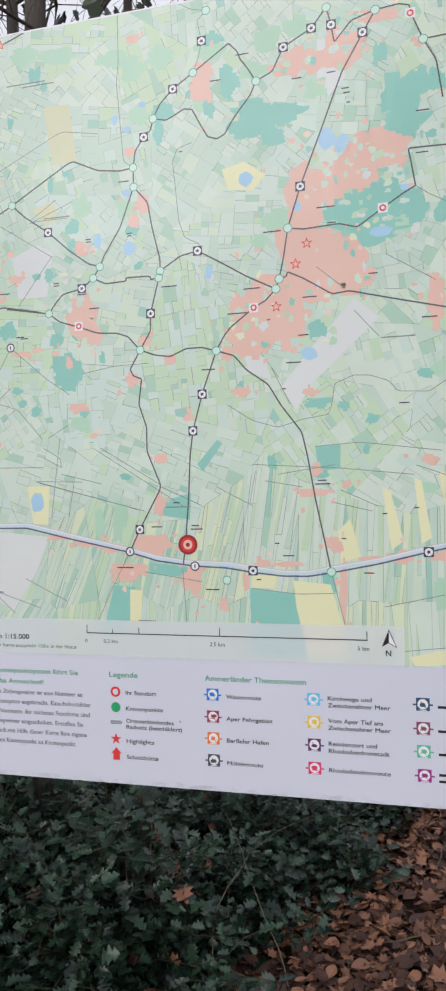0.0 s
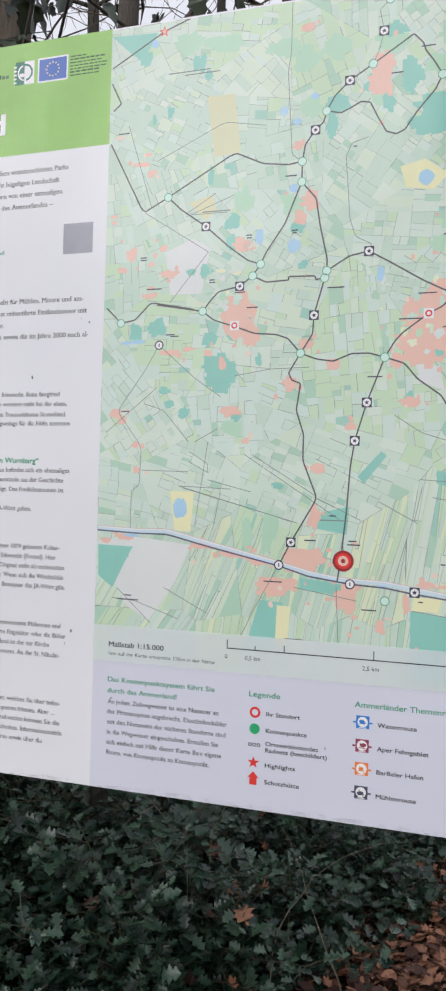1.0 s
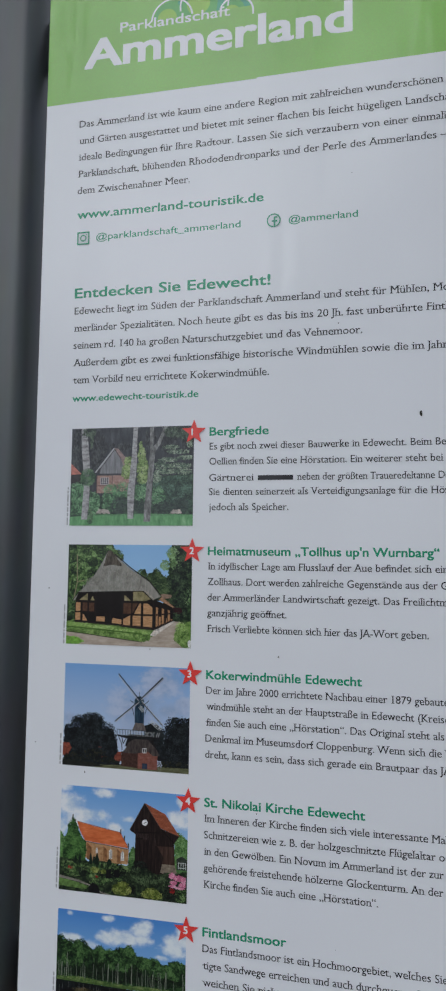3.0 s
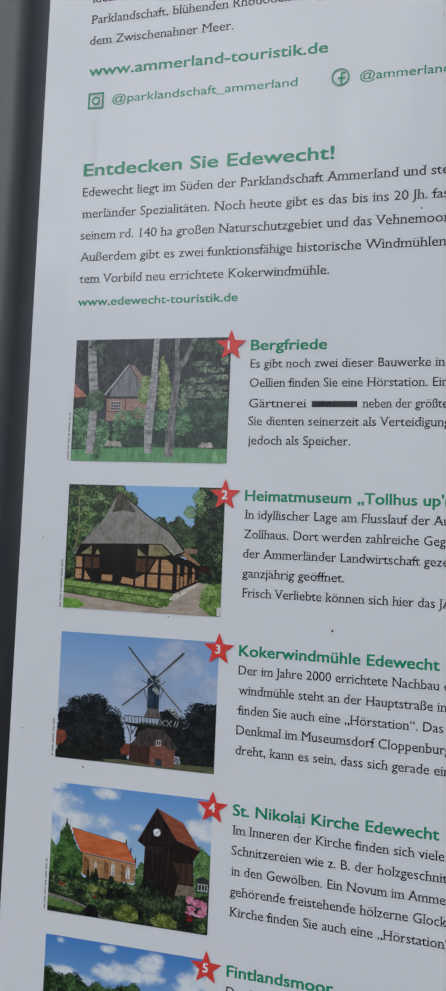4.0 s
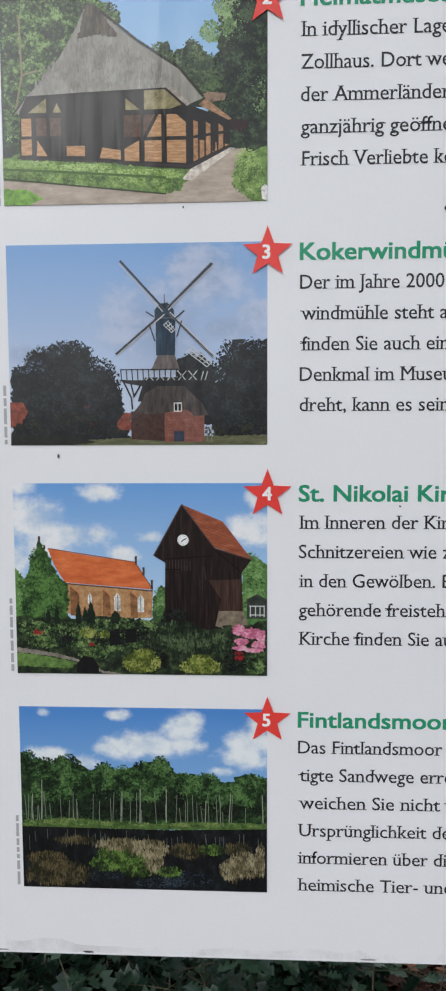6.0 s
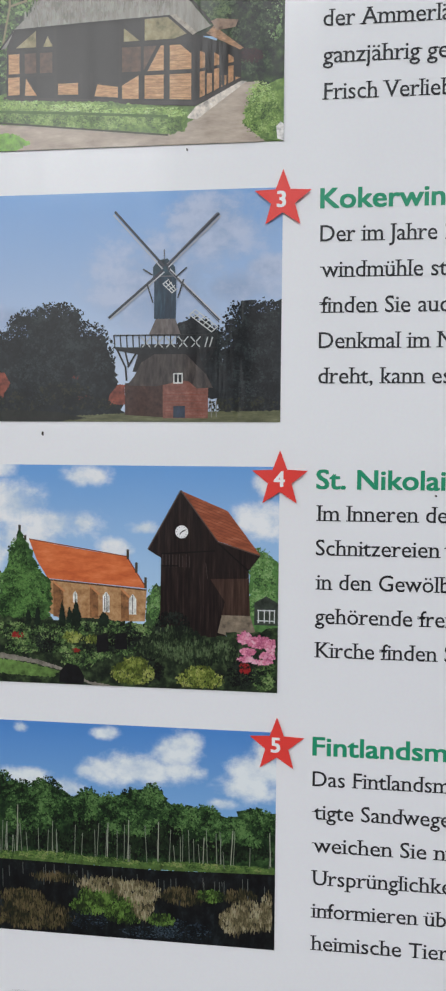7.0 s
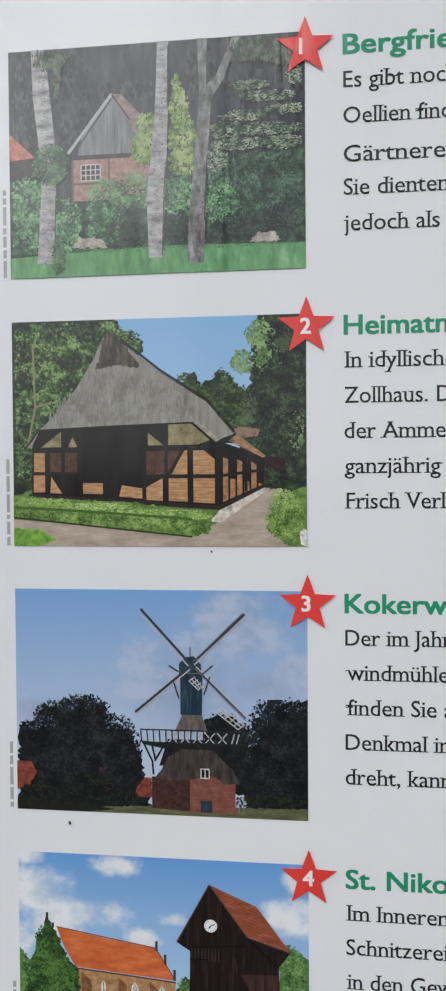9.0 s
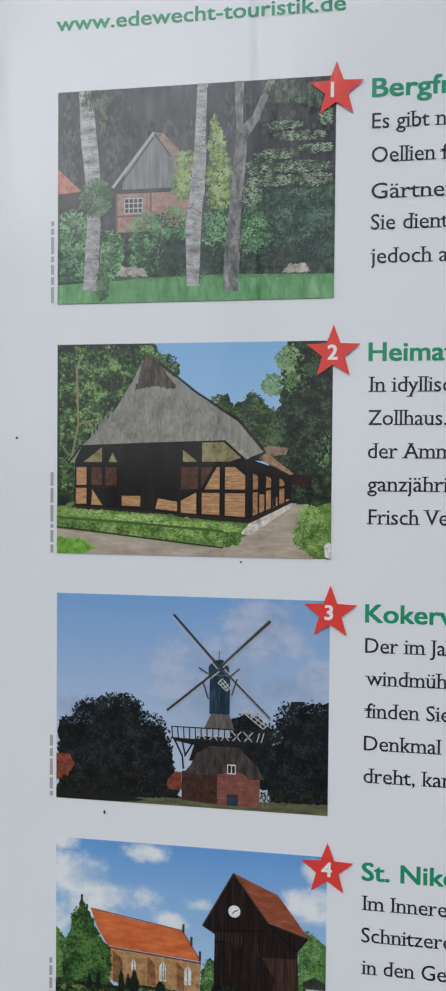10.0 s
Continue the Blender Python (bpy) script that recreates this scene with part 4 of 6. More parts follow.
# legend
text("Maßstab 1:15.000", 427, 169.5, 6.2, BLACK, 70, 0.014)
text("1cm auf der Karte entspricht 150m in der Natur", 427, 159.5, 4.2, BLACK, 134, 0.002)
for s, u in (("0", 572), ("0,5 km", 596), ("2,5 km", 728), ("5 km", 897)):
    text(s, u, 167.5, 4.8, BLACK, None, 0.004)
text("N", 927.5, 162.5, 6.4, BLACK, None, 0.02)
text("Das Knotenpunktsystem führt Sie", 427, 127.5, 6.0, TEAL, 134, 0.012, 4)
text("durch das Ammerland!", 427, 114.3, 6.0, TEAL, 88, 0.012, 4)
paragraph([("An jedem Zielwegweiser ist eine Nummer an", 567), ("der Pfostenspitze angebracht. Einschubschilder", 577), ("mit den Nummern der nächsten Standorte sind", 576),
           ("in die Wegweiser eingeschoben. Erstellen Sie", 567), ("sich einfach mit Hilfe dieser Karte Ihre eigene", 571), ("Route, von Knotenpunkt zu Knotenpunkt.", 557)], 427, 101.4, 12.1, 5.4, BLACK)
text("Legende", 602, 127, 6.4, TEAL, 36, 0.012, 4)
flat("legend_ring", [(s, 0) for s in ring(609.5, 109.5, 3.6, 6.2)], [RED], board, 3)
flat("legend_dot", [(disc(609.5, 91, 6), 0)], [ink("dot_green", (46, 158, 104), 0.1)], board, 3)
for k in (-5, 0, 5):
    flat("legend_small_ring", [(s, 0) for s in ring(609.5 + k, 73, 1.2, 2.2, 18)], [BLACK], board, 3)
flat("legend_star", [(star(609, 53, 7.2), 0)], [RED], board, 3)
flat("legend_hut", [([(605, 28), (613.5, 28), (613.5, 36), (616, 36), (609.2, 43), (602.5, 36), (605, 36)], 0)], [RED], board, 3)
for s, v, end in (("Ihr Standort", 106.5, 661), ("Knotenpunkte", 87.8, 669), ("Ortsverbindendes", 73.2, 682), ("Radnetz (beschildert)", 66, 692), ("Highlights", 49, 657), ("Schutzhütte", 30.2, 662)):
    text(s, 622.5, v, 4.9, BLACK, end - 622.5, 0.018, 4)
text("Ammerländer Themenrouten", 721, 127.2, 6.4, TEAL, 118, 0.01, 4)


def theme(x, y, c, seed):
    dark = ink("theme_%02d" % seed, c, 0.08)
    flat("theme_badge", [(rect(x - 7.2, y - 6.6, x + 7.2, y + 7.4), 0), (rect(x - 10.5, y - 0.9, x - 7.2, y + 0.9), 0), (rect(x + 7.2, y - 0.9, x + 10.5, y + 0.9), 0)], [dark], board, 3)
    flat("theme_symbol", [(disc(x, y + 0.6, 5.6), 0)], [LETTER], board, 4)
    r = random.Random(seed)
    flat("theme_symbol", [(ragged(x + r.uniform(-1, 1), y + r.uniform(-0.6, 1.2), 3.4, 2.4, seed + 900, False), 0), (stroke((x - 3.6, y - 1.6), (x + 3.8, y - 1.6 + r.uniform(-1, 2)), 0.8), 0), (stroke((x - 2.4, y + 3.2), (x + 2.6, y - 3.2), 0.7), 0)], [dark], board, 5)
    flat("theme_caption", [(rect(x - 4, y - 6.1, x + 4, y - 5.3), 0)], [LETTER], board, 4)


for x, y, c, k in ((730, 111, (52, 120, 190), 1), (730, 85.5, (140, 66, 86), 2), (730, 60.5, (232, 122, 66), 3), (730, 35, (76, 78, 92), 4),
                   (847, 111, (100, 184, 224), 5), (847, 85.5, (232, 190, 86), 6), (847, 60, (92, 58, 102), 7), (847, 34, (206, 62, 106), 8),
                   (965.5, 111, (52, 82, 106), 9), (965.5, 85, (128, 72, 96), 10), (965.5, 60, (96, 178, 146), 11), (966, 34, (146, 52, 126), 12)):
    theme(x, y, c, k)
for s, u, v, end in (("Wasserroute", 746, 107.5, 787), ("Aper Fehngebiet", 746, 82, 800), ("Barßeler Hafen", 746, 57, 795), ("Mühlenroute", 746, 31, 788),
                     ("Kirchwege und", 863, 111, 911), ("Zwischenahner Meer", 863, 103.2, 931), ("Vom Aper Tief ans", 863, 86, 923), ("Zwischenahner Meer", 863, 78.2, 931),
                     ("Residenzort und", 863, 60.5, 916), ("Rhododendronstadt", 863, 52.5, 929), ("Rhododendronroute", 863, 31, 930)):
    text(s, u, v, 4.9, BLACK, end - u, 0.018, 4)
for u, v, n in ((981, 109, 1), (981, 83, 1), (981, 58, 1), (981, 36, 1), (981, 29, 1)):
    flat("word_bar", [(rect(u, v - 1.4, u + 40, v + 1.4), 0)], [BLACK], board, 3)

# ---- the five pictures on the board ----
PW, PH, PX = 104.5, 79.8, 32.6
PRINT = 0.95


def deep(c):
    """A printed colour with the depth of glossy photographic ink."""
    return tuple(255 * (v / 255) ** 1.14 for v in c)


class Picture:
    """A printed picture; its shapes are given in hundredths of its width and height."""

    def __init__(self, top, label, low, high, key):
        self.x, self.y, self.k, self.key = PX, top - PH, 3.0, key
        self.dy = 0.0
        # barn's higher gain puts the sky's pale reflection into its inks
        self.gain = {"barn": 1.25, "farm": 1.1}.get(key, PRINT)
        self.ob = flat("picture", [(rect(PX, self.y, PX + PW, top), 0)], [gradient_ink("sky_" + key, low, high, 1.1)], board, 2.5, label)

    def at(self, p):
        return (self.x + PW * min(100, max(0, p[0])) / 100, self.y + PH * min(100, max(0, p[1] + self.dy)) / 100)

    def torn(self, poly, size, seed=3):
        """An outline broken up as foliage is."""
        r = random.Random(seed)
        out = []
        for a, b in zip(poly, poly[1:] + poly[:1]):
            n = max(1, int(math.dist(a, b) / (size * 0.8)))
            rim = [k in (0, 100) or False for k in (a[0], a[1], b[0], b[1])]
            for i in range(n):
                q = (a[0] + (b[0] - a[0]) * i / n, a[1] + (b[1] - a[1]) * i / n)
                w = 0 if any(rim) and (q[0] <= 0 or q[0] >= 100 or q[1] <= 0 or q[1] >= 100) else size
                out.append((q[0] + r.uniform(-w, w) * 0.6, q[1] + r.uniform(-w, w) * 0.6))
        return out

    def shape(self, name, c, *polys, vary=0.26, tear=0.0, tones=None, scale=330, stretch=(1, 1, 1)):
        self.k += 0.2
        if tear:
            polys = [self.torn(q, tear, 3 + k) for k, q in enumerate(polys)]
        if tones is None:
            tones = [tuple(min(255, v * k) for v in c) for k in (1 - 1.3 * vary, 1 - 0.25 * vary, 1 + 0.2 * vary, 1 + 0.75 * vary)]
        m = photo_ink("%s_%s" % (self.key, name), [deep(t) for t in tones], scale, stretch, self.gain)
        for n, poly in enumerate(polys):
            ob = flat(name, [([self.at(q) for q in poly], 0)], [m], self.ob, self.k + 0.02 * n)
        return ob

    def lines(self, name, c, rows, w=0.6):
        self.k += 0.2
        m = ink("%s_%s" % (self.key, name), deep(c), 0.1, 200, self.gain)
        ob = flat(name, [(stroke(self.at((a, b)), self.at((d, e)), w), 0) for a, b, d, e in rows], [m], self.ob, self.k)
        self.k += 0.012 * len(rows)
        return tagged(ob, kind="stuff") if len(rows) > 3 else ob

    def daubs(self, name, colours, areas, n, size, seed, tall=1.0, radial=False):
        """Many small ragged marks, as leaves and clumps print: areas are (x, y, rx, ry) in hundredths."""
        r = random.Random(seed)
        self.k += 0.3
        if not radial:
            colours = sorted(colours, key=sum)
        mats = [ink("%s_%s_%d" % (self.key, name, i), deep(c), 0.22, 420, self.gain) for i, c in enumerate(colours)]
        verts, faces, idx = [], [], []
        total = sum(a[2] * a[3] for a in areas)
        for x, y, rx, ry in areas:
            for _ in range(max(5, int((3.2 if radial else 5.4) * n * rx * ry / total))):
                a, d = r.uniform(0, 2 * math.pi), math.sqrt(r.random()) * r.uniform(0.85, 1.12)
                px, py = x + rx * d * math.cos(a), y + ry * d * math.sin(a)
                if not (1 < px < 99 and 1 < py < 99):
                    continue
                cx, cy = self.at((px, py))
                s = size * 0.56 * r.uniform(0.4, 1.5)
                m = r.randint(5, 8)
                level = self.k + 0.55 * r.random()
                faces.append(tuple(range(len(verts), len(verts) + m)))
                for i in range(m):
                    q = 2 * math.pi * i / m
                    k = r.uniform(0.45, 1.35)
                    p = (min(self.x + PW, max(self.x, cx + s * k * math.cos(q))), min(self.y + PH, max(self.y, cy + s * tall * k * math.sin(q))))
                    verts.append(place(p, level))
                tone = (1.15 - d) * r.uniform(0.75, 1.2) + 0.25 * (py - y) / ry if radial else 0.5 + 0.62 * noise.noise((px * 0.21, py * 0.26 * PH / PW, seed * 1.7)) + 0.5 * noise.noise((px * 0.62, py * 0.62, seed * 3.1)) + r.uniform(-0.30, 0.30)
                idx.append(min(len(mats) - 1, max(0, int(len(mats) * tone))))
        self.k += 0.6
        return tagged(mesh_object(name, verts, faces, mats, self.ob, "", idx), kind="stuff")


# 1: birches before a gabled barn, inks paled to hold the sky's reflection
p = Picture(490, "printed picture of birches and shrubs before a gabled barn, paled by painted sky reflection", (52, 56, 58), (66, 66, 70), "barn")
p.shape("forest_dusk", (66, 67, 71), [(0, 30), (0, 100), (100, 100), (100, 30)], tones=((44, 47, 53), (60, 63, 69), (73, 75, 80), (92, 94, 98)), scale=110, stretch=(2.2, 1, 0.6))
p.daubs("bough_shade", [(40, 42, 46), (52, 54, 57), (70, 72, 74), (90, 93, 93)], [(6, 70, 7, 30), (22, 76, 7, 20), (66, 86, 5, 14), (80, 86, 8, 14), (40, 80, 10, 4), (96, 86, 6, 14)], 420, 0.8, 21, 2.4)
p.shape("barn_roof", (150, 130, 126), [(35.5, 79), (39, 78.5), (50.5, 62), (47, 53)], scale=240, stretch=(1, 1, 2))
p.shape("gable", (132, 132, 134), [(24, 53), (25, 60), (35.6, 78), (42, 66), (46, 53)], tones=((84, 84, 88), (122, 122, 124), (138, 138, 140), (158, 158, 158)), scale=260, stretch=(3, 1, 0.22))
p.lines("bargeboard", (172, 172, 172), [(20.5, 54, 35.8, 79)], 1.1)
p.lines("eave_shade", (74, 70, 72), [(22, 53, 35.6, 76.8), (23, 51.6, 47, 51.8), (35.8, 78.6, 42, 67)], 0.55)
p.shape("barn_wall", (176, 132, 118), [(22, 33), (22, 51), (48, 51), (49, 40), (46, 33)], tones=((128, 104, 98), (158, 128, 118), (170, 142, 132), (184, 160, 152)), scale=500)
p.lines("barn_beam", (116, 96, 90), [(22, 40.5, 34, 40.5), (22, 33, 22, 51), (34.6, 36, 34.6, 51)], 0.8)
p.shape("barn_window", (70, 68, 70), [(25, 41.8), (31.6, 41.8), (31.6, 48.6), (25, 48.6)])
p.lines("window_bars", (190, 184, 182), [(25 + 1.65 * i, 41.8, 25 + 1.65 * i, 48.6) for i in range(5)] + [(25, 41.8 + 2.3 * i, 31.6, 41.8 + 2.3 * i) for i in range(4)], 0.4)
p.shape("side_roof", (180, 122, 110), [(0, 52), (0, 64), (9, 53)], scale=380)
p.shape("side_wall", (58, 54, 54), [(0, 44), (0, 52), (9, 53), (9, 44)])
p.shape("undergrowth", (66, 86, 72), [(0, 10), (0, 43), (12, 40), (24, 30), (50, 36), (60, 42), (72, 50), (100, 52), (100, 10)], tones=((34, 42, 40), (54, 70, 60), (76, 98, 80), (100, 124, 100)), scale=330, tear=2)
p.daubs("dark_hedge", [(50, 64, 60), (66, 86, 76), (84, 108, 94), (104, 130, 112)], [(84, 40, 17, 10), (80, 30, 14, 8), (94, 28, 8, 12)], 620, 0.62, 28)
p.daubs("shrubs", [(66, 90, 72), (90, 124, 92), (106, 146, 106), (122, 162, 120), (144, 180, 140)], [(7, 33, 9, 11), (8, 19, 9, 8), (20, 22, 5, 12), (34, 33, 7, 9), (44, 36, 9, 8), (58, 34, 6, 10), (72, 30, 6, 9), (33, 22, 6, 8)], 1100, 0.62, 22)
p.daubs("bush_shade", [(50, 60, 58), (64, 76, 72), (80, 92, 86)], [(41, 20, 7, 9), (58, 19, 5, 7), (77, 18, 8, 7), (90, 20, 7, 8)], 430, 0.62, 29)
p.daubs("young_tree", [(96, 116, 70), (126, 148, 92), (150, 170, 112), (172, 186, 136)], [(57.6, 80, 1.6, 6), (58.5, 70, 3.2, 9), (59.5, 58, 4.6, 10), (60, 48, 5, 6), (48, 64, 4, 6), (46, 54, 4, 7)], 520, 0.6, 23, 1.3)
p.daubs("fir_foliage", [(84, 102, 88), (120, 138, 118), (150, 164, 140), (176, 188, 168)], [(82, 79, 7, 2), (88, 74, 9, 2.4), (94, 68, 7, 2.4), (80, 66, 8, 2.4), (74, 60, 6, 4), (88, 60, 12, 2.8), (78, 54, 10, 2.6), (93, 54, 8, 3), (97, 82, 3, 4), (71, 48, 4, 5)], 760, 0.62, 24, 0.55)
p.shape("sand_patch", (172, 164, 156), [(22, 12.5), (24, 17), (32, 16), (33.5, 12)], tear=0.7)
p.shape("sand_patch", (166, 164, 154), [(82, 12), (84, 16), (90, 16), (92, 12)], tear=0.7)
p.shape("lawn", (108, 156, 108), [(0, 0), (100, 0), (100, 11), (60, 12), (30, 11), (0, 9)], tones=((84, 128, 88), (104, 150, 104), (116, 164, 116), (146, 184, 142)), scale=130, stretch=(2.4, 1, 0.7))
p.daubs("grass_rim", [(84, 116, 84), (106, 146, 104)], [(50, 11, 50, 1)], 120, 0.5, 25, 0.7)
p.shape("birch_trunk", (170, 170, 170), [(8, 100), (12.9, 100), (14.6, 78), (16, 60), (15.8, 50), (16.4, 38), (15.8, 6), (9.6, 6), (11.2, 38), (10.4, 58), (8.6, 78)], [(51.4, 100), (55.2, 100), (54.8, 70), (54.2, 49), (53.4, 34), (52.8, 7), (48, 7), (47.4, 34), (48.8, 49), (50.4, 70)], tones=((96, 94, 94), (152, 150, 150), (174, 173, 172), (196, 195, 194)), scale=170, stretch=(1.0, 1, 2.2))
p.shape("grey_trunk", (132, 132, 130), [(61, 4), (66.4, 4), (67, 20), (68, 50), (69.4, 74), (73.4, 82), (79, 100), (76.4, 100), (71, 84), (67.6, 80), (68, 100), (64.6, 100), (65.4, 76), (63.6, 50), (61.4, 20)], tones=((70, 70, 70), (112, 112, 110), (140, 140, 138), (172, 172, 170)), scale=230, stretch=(1.4, 1, 0.7))
p.daubs("bark_grain", [(84, 82, 82), (112, 110, 108)], [(12, 88, 2, 9), (13, 70, 2, 12), (13.4, 24, 2.4, 16), (53, 80, 1.7, 18), (51.4, 46, 2, 16), (50.4, 20, 2, 10), (64.5, 30, 2.2, 24), (66.5, 66, 1.6, 12)], 190, 0.42, 26, 0.45)
p.lines("trunk_shade", (92, 90, 90), [(15.9, 58, 15.6, 52), (16.2, 36, 15.6, 7), (55, 98, 54.6, 72), (53.9, 48, 53.2, 34), (53.2, 33, 52.6, 8), (67.8, 50, 66.8, 22)], 0.4)
p.daubs("drooping_foliage", [(58, 68, 60), (82, 96, 82), (106, 120, 102)], [(14.6, 96, 6, 5), (17, 88, 1.6, 9), (84, 94, 8, 6), (93, 92, 6, 6)], 230, 0.55, 20, 2.6)
p.daubs("ivy_sprays", [(78, 104, 80), (98, 126, 96), (120, 146, 112), (60, 82, 64)], [(14.5, 49, 6, 9), (17, 16, 1.4, 2), (17, 8, 2.4, 7)], 330, 0.58, 27)

# 2: thatched farmhouse
p = Picture(394.8, "printed photograph of a thatched half-timbered farmhouse behind a clipped hedge", (178, 208, 234), (138, 182, 224), "farm")
p.shape("meadow", (112, 140, 78), [(0, 0), (100, 0), (100, 34), (80, 40), (0, 34)])
p.shape("dark_wood", (44, 60, 42), [(0, 22), (0, 100), (36, 100), (39, 95), (46, 87), (40, 80), (28, 70), (14, 48), (7, 25)], [(80, 26), (78, 46), (80, 60), (82, 80), (84, 100), (100, 100), (100, 22)], [(58, 70), (62, 76), (66, 70), (70, 76), (74, 74), (80, 66), (86, 44), (66, 44)], tones=((22, 30, 26), (36, 50, 36), (54, 74, 46), (86, 112, 66)), scale=300, tear=2.0)
p.daubs("foliage", [(34, 46, 36), (54, 74, 48), (82, 110, 62), (112, 144, 84), (148, 176, 116)], [(14, 92, 14, 9), (30, 92, 9, 9), (8, 76, 9, 12), (22, 76, 9, 11), (6, 58, 7, 10), (16, 60, 8, 8), (40, 90, 5, 5), (4, 40, 5, 10)], 1900, 0.66, 31)
p.daubs("fir_grove", [(54, 70, 52), (76, 96, 64), (104, 124, 84)], [(60, 72, 3.4, 4), (65, 66, 3, 5), (72, 68, 4, 9), (78, 62, 5, 8), (74, 55, 8, 6)], 430, 0.6, 35)
p.daubs("pale_crown", [(104, 134, 86), (130, 160, 106), (154, 182, 132)], [(79, 80, 4, 5), (85, 92, 5, 6), (88, 82, 5, 6), (97, 50, 3, 8)], 330, 0.62, 36)
p.daubs("shade_wood", [(24, 32, 32), (38, 50, 42), (56, 74, 54), (84, 104, 74)], [(94, 90, 7, 10), (93, 74, 8, 10), (88, 62, 8, 8), (95, 56, 6, 8), (90, 42, 8, 10), (90, 33, 6, 5)], 900, 0.66, 37)
p.daubs("copper_leaves", [(44, 24, 30), (62, 28, 33)], [(89, 36, 4, 3)], 60, 0.6, 38)
p.lines("pale_stems", (150, 142, 112), [(5.5, 46, 8, 62), (8, 62, 7.4, 90), (8, 62, 14, 64)], 0.75)
p.shape("wall_shadow", (30, 25, 25), [(6.6, 22), (6.8, 43), (9, 52), (62, 55), (71, 46), (86, 39), (86, 26), (72, 17), (40, 20)], vary=0.1)
p.shape("brick_infill", (204, 150, 98), [(7.4, 33), (11.2, 33), (11.2, 41.5), (7.4, 41.5)], [(7.2, 24), (11.2, 24), (11.2, 31.6), (7.2, 31.6)], [(13, 23.6), (17.2, 23.4), (13.4, 31)], [(46.4, 20.4), (52, 20), (52, 30), (46.4, 26)], [(54, 20), (60.4, 19.6), (60.4, 29.8), (54, 29.8)], [(55, 31.6), (60.4, 31.6), (60.4, 42), (59.4, 42)], [(62.4, 19.4), (69.6, 18.8), (69.6, 29.8), (62.4, 29.8)], [(62.4, 31.6), (69.6, 31.6), (69.6, 38), (66, 42), (62.4, 42)], [(37, 22), (45, 21), (45, 25.5), (38, 27)], [(24.5, 23.4), (31.4, 23), (31.4, 28), (24.5, 28)], tones=((150, 116, 84), (184, 144, 104), (200, 160, 118), (216, 180, 140)), scale=520, stretch=(0.5, 1, 2.4))
p.lines("brick_coursing", (164, 126, 90), [(54, 20.6 + 1.5 * i, 60.4, 20.4 + 1.5 * i) for i in range(6)] + [(62.4, 20 + 1.5 * i, 69.6, 19.7 + 1.5 * i) for i in range(7)] + [(62.4, 32.4 + 1.5 * i, 69.6, 32.3 + 1.5 * i) for i in range(4)], 0.16)
p.shape("brick_in_shade", (92, 66, 50), [(46.4, 31.6), (53.6, 31.6), (58, 42), (46.4, 42)], [(18, 32), (22.6, 32), (22.6, 41.5), (18, 41.5)], [(13, 33), (17, 33), (17, 41.5), (13, 41.5)], scale=480)
p.shape("side_infill", (176, 136, 98), *[[(72.4 + 2.35 * i, 19.4 + 1.35 * i), (74.1 + 2.35 * i, 20.4 + 1.35 * i), (74.1 + 2.35 * i, (30 if i % 2 else 38) - 0.6 * i), (72.4 + 2.35 * i, (30 if i % 2 else 39) - 0.5 * i)] for i in range(6)], scale=480)
p.shape("plaster_infill", (150, 140, 104), [(54, 44.4), (54, 53.6), (61.5, 54), (68, 46.4), (64, 44.6)], [(47, 44.4), (47, 50), (52.4, 44.4)], [(10, 44), (17, 51), (17, 44)], [(19.4, 44), (21, 48.5), (22.8, 44)], tones=((92, 88, 60), (138, 130, 94), (156, 146, 108), (172, 164, 130)), scale=260)
p.lines("timber", (38, 32, 31), [(6.8, 43, 23.4, 43), (6.8, 32.4, 23.4, 32.2), (12.2, 22, 12.2, 43), (17.8, 22, 17.8, 53), (23.6, 21, 23.6, 53), (45.8, 20, 45.8, 53), (53.2, 19, 53.2, 54), (61.4, 18.6, 61.4, 43), (70.6, 16, 70.6, 46), (46, 43.4, 71, 43.4), (46, 30.8, 71, 30.6), (47, 52.6, 53, 45), (36, 22, 36, 32), (32.4, 22, 32.4, 32), (70.6, 30.6, 86, 33.4), (80, 24, 80, 38)], 1.05)
p.lines("sill_beam", (54, 46, 44), [(5.6, 22.4, 70.6, 17), (70.6, 16.8, 85.6, 25.6)], 1.5)
p.shape("thatched_roof", (150, 147, 138), [(4.2, 43.6), (9, 51.4), (16.6, 60), (23, 71), (28.7, 83), (32, 92), (38, 90), (51.6, 76), (67, 63), (76, 49), (70, 46), (62.4, 54.4), (50, 54), (35, 53.4), (9.6, 52), (6.6, 44)], tones=((124, 121, 114), (148, 145, 137), (159, 156, 147), (176, 174, 165)), scale=260, stretch=(1.6, 1, 0.28))
p.daubs("thatch_grain", [(138, 135, 127), (148, 145, 137), (158, 155, 146), (168, 166, 157)], [(34, 62, 18, 7), (36, 74, 9, 5), (50, 66, 9, 7), (58, 58, 7, 3), (20, 57, 7, 4)], 420, 0.42, 32, 4.6)
p.shape("ridge", (92, 84, 74), [(29.4, 78.4), (32.4, 93.4), (35.4, 94), (38, 91), (44.6, 79.2), (42, 78.6), (37, 80)], tones=((48, 44, 40), (80, 73, 64), (104, 96, 84), (132, 124, 110)), scale=300, stretch=(1.6, 1, 0.4), tear=0.8)
p.lines("roof_edge", (52, 50, 44), [(38, 91.2, 51.6, 77), (51.6, 77, 67, 64), (67, 64, 76.4, 50)], 0.9)
p.lines("eave_line", (34, 30, 30), [(9, 51.6, 35, 53), (35, 53, 62.4, 54.1), (62.6, 54, 70.4, 46), (4.4, 43.6, 9, 51)], 0.6)
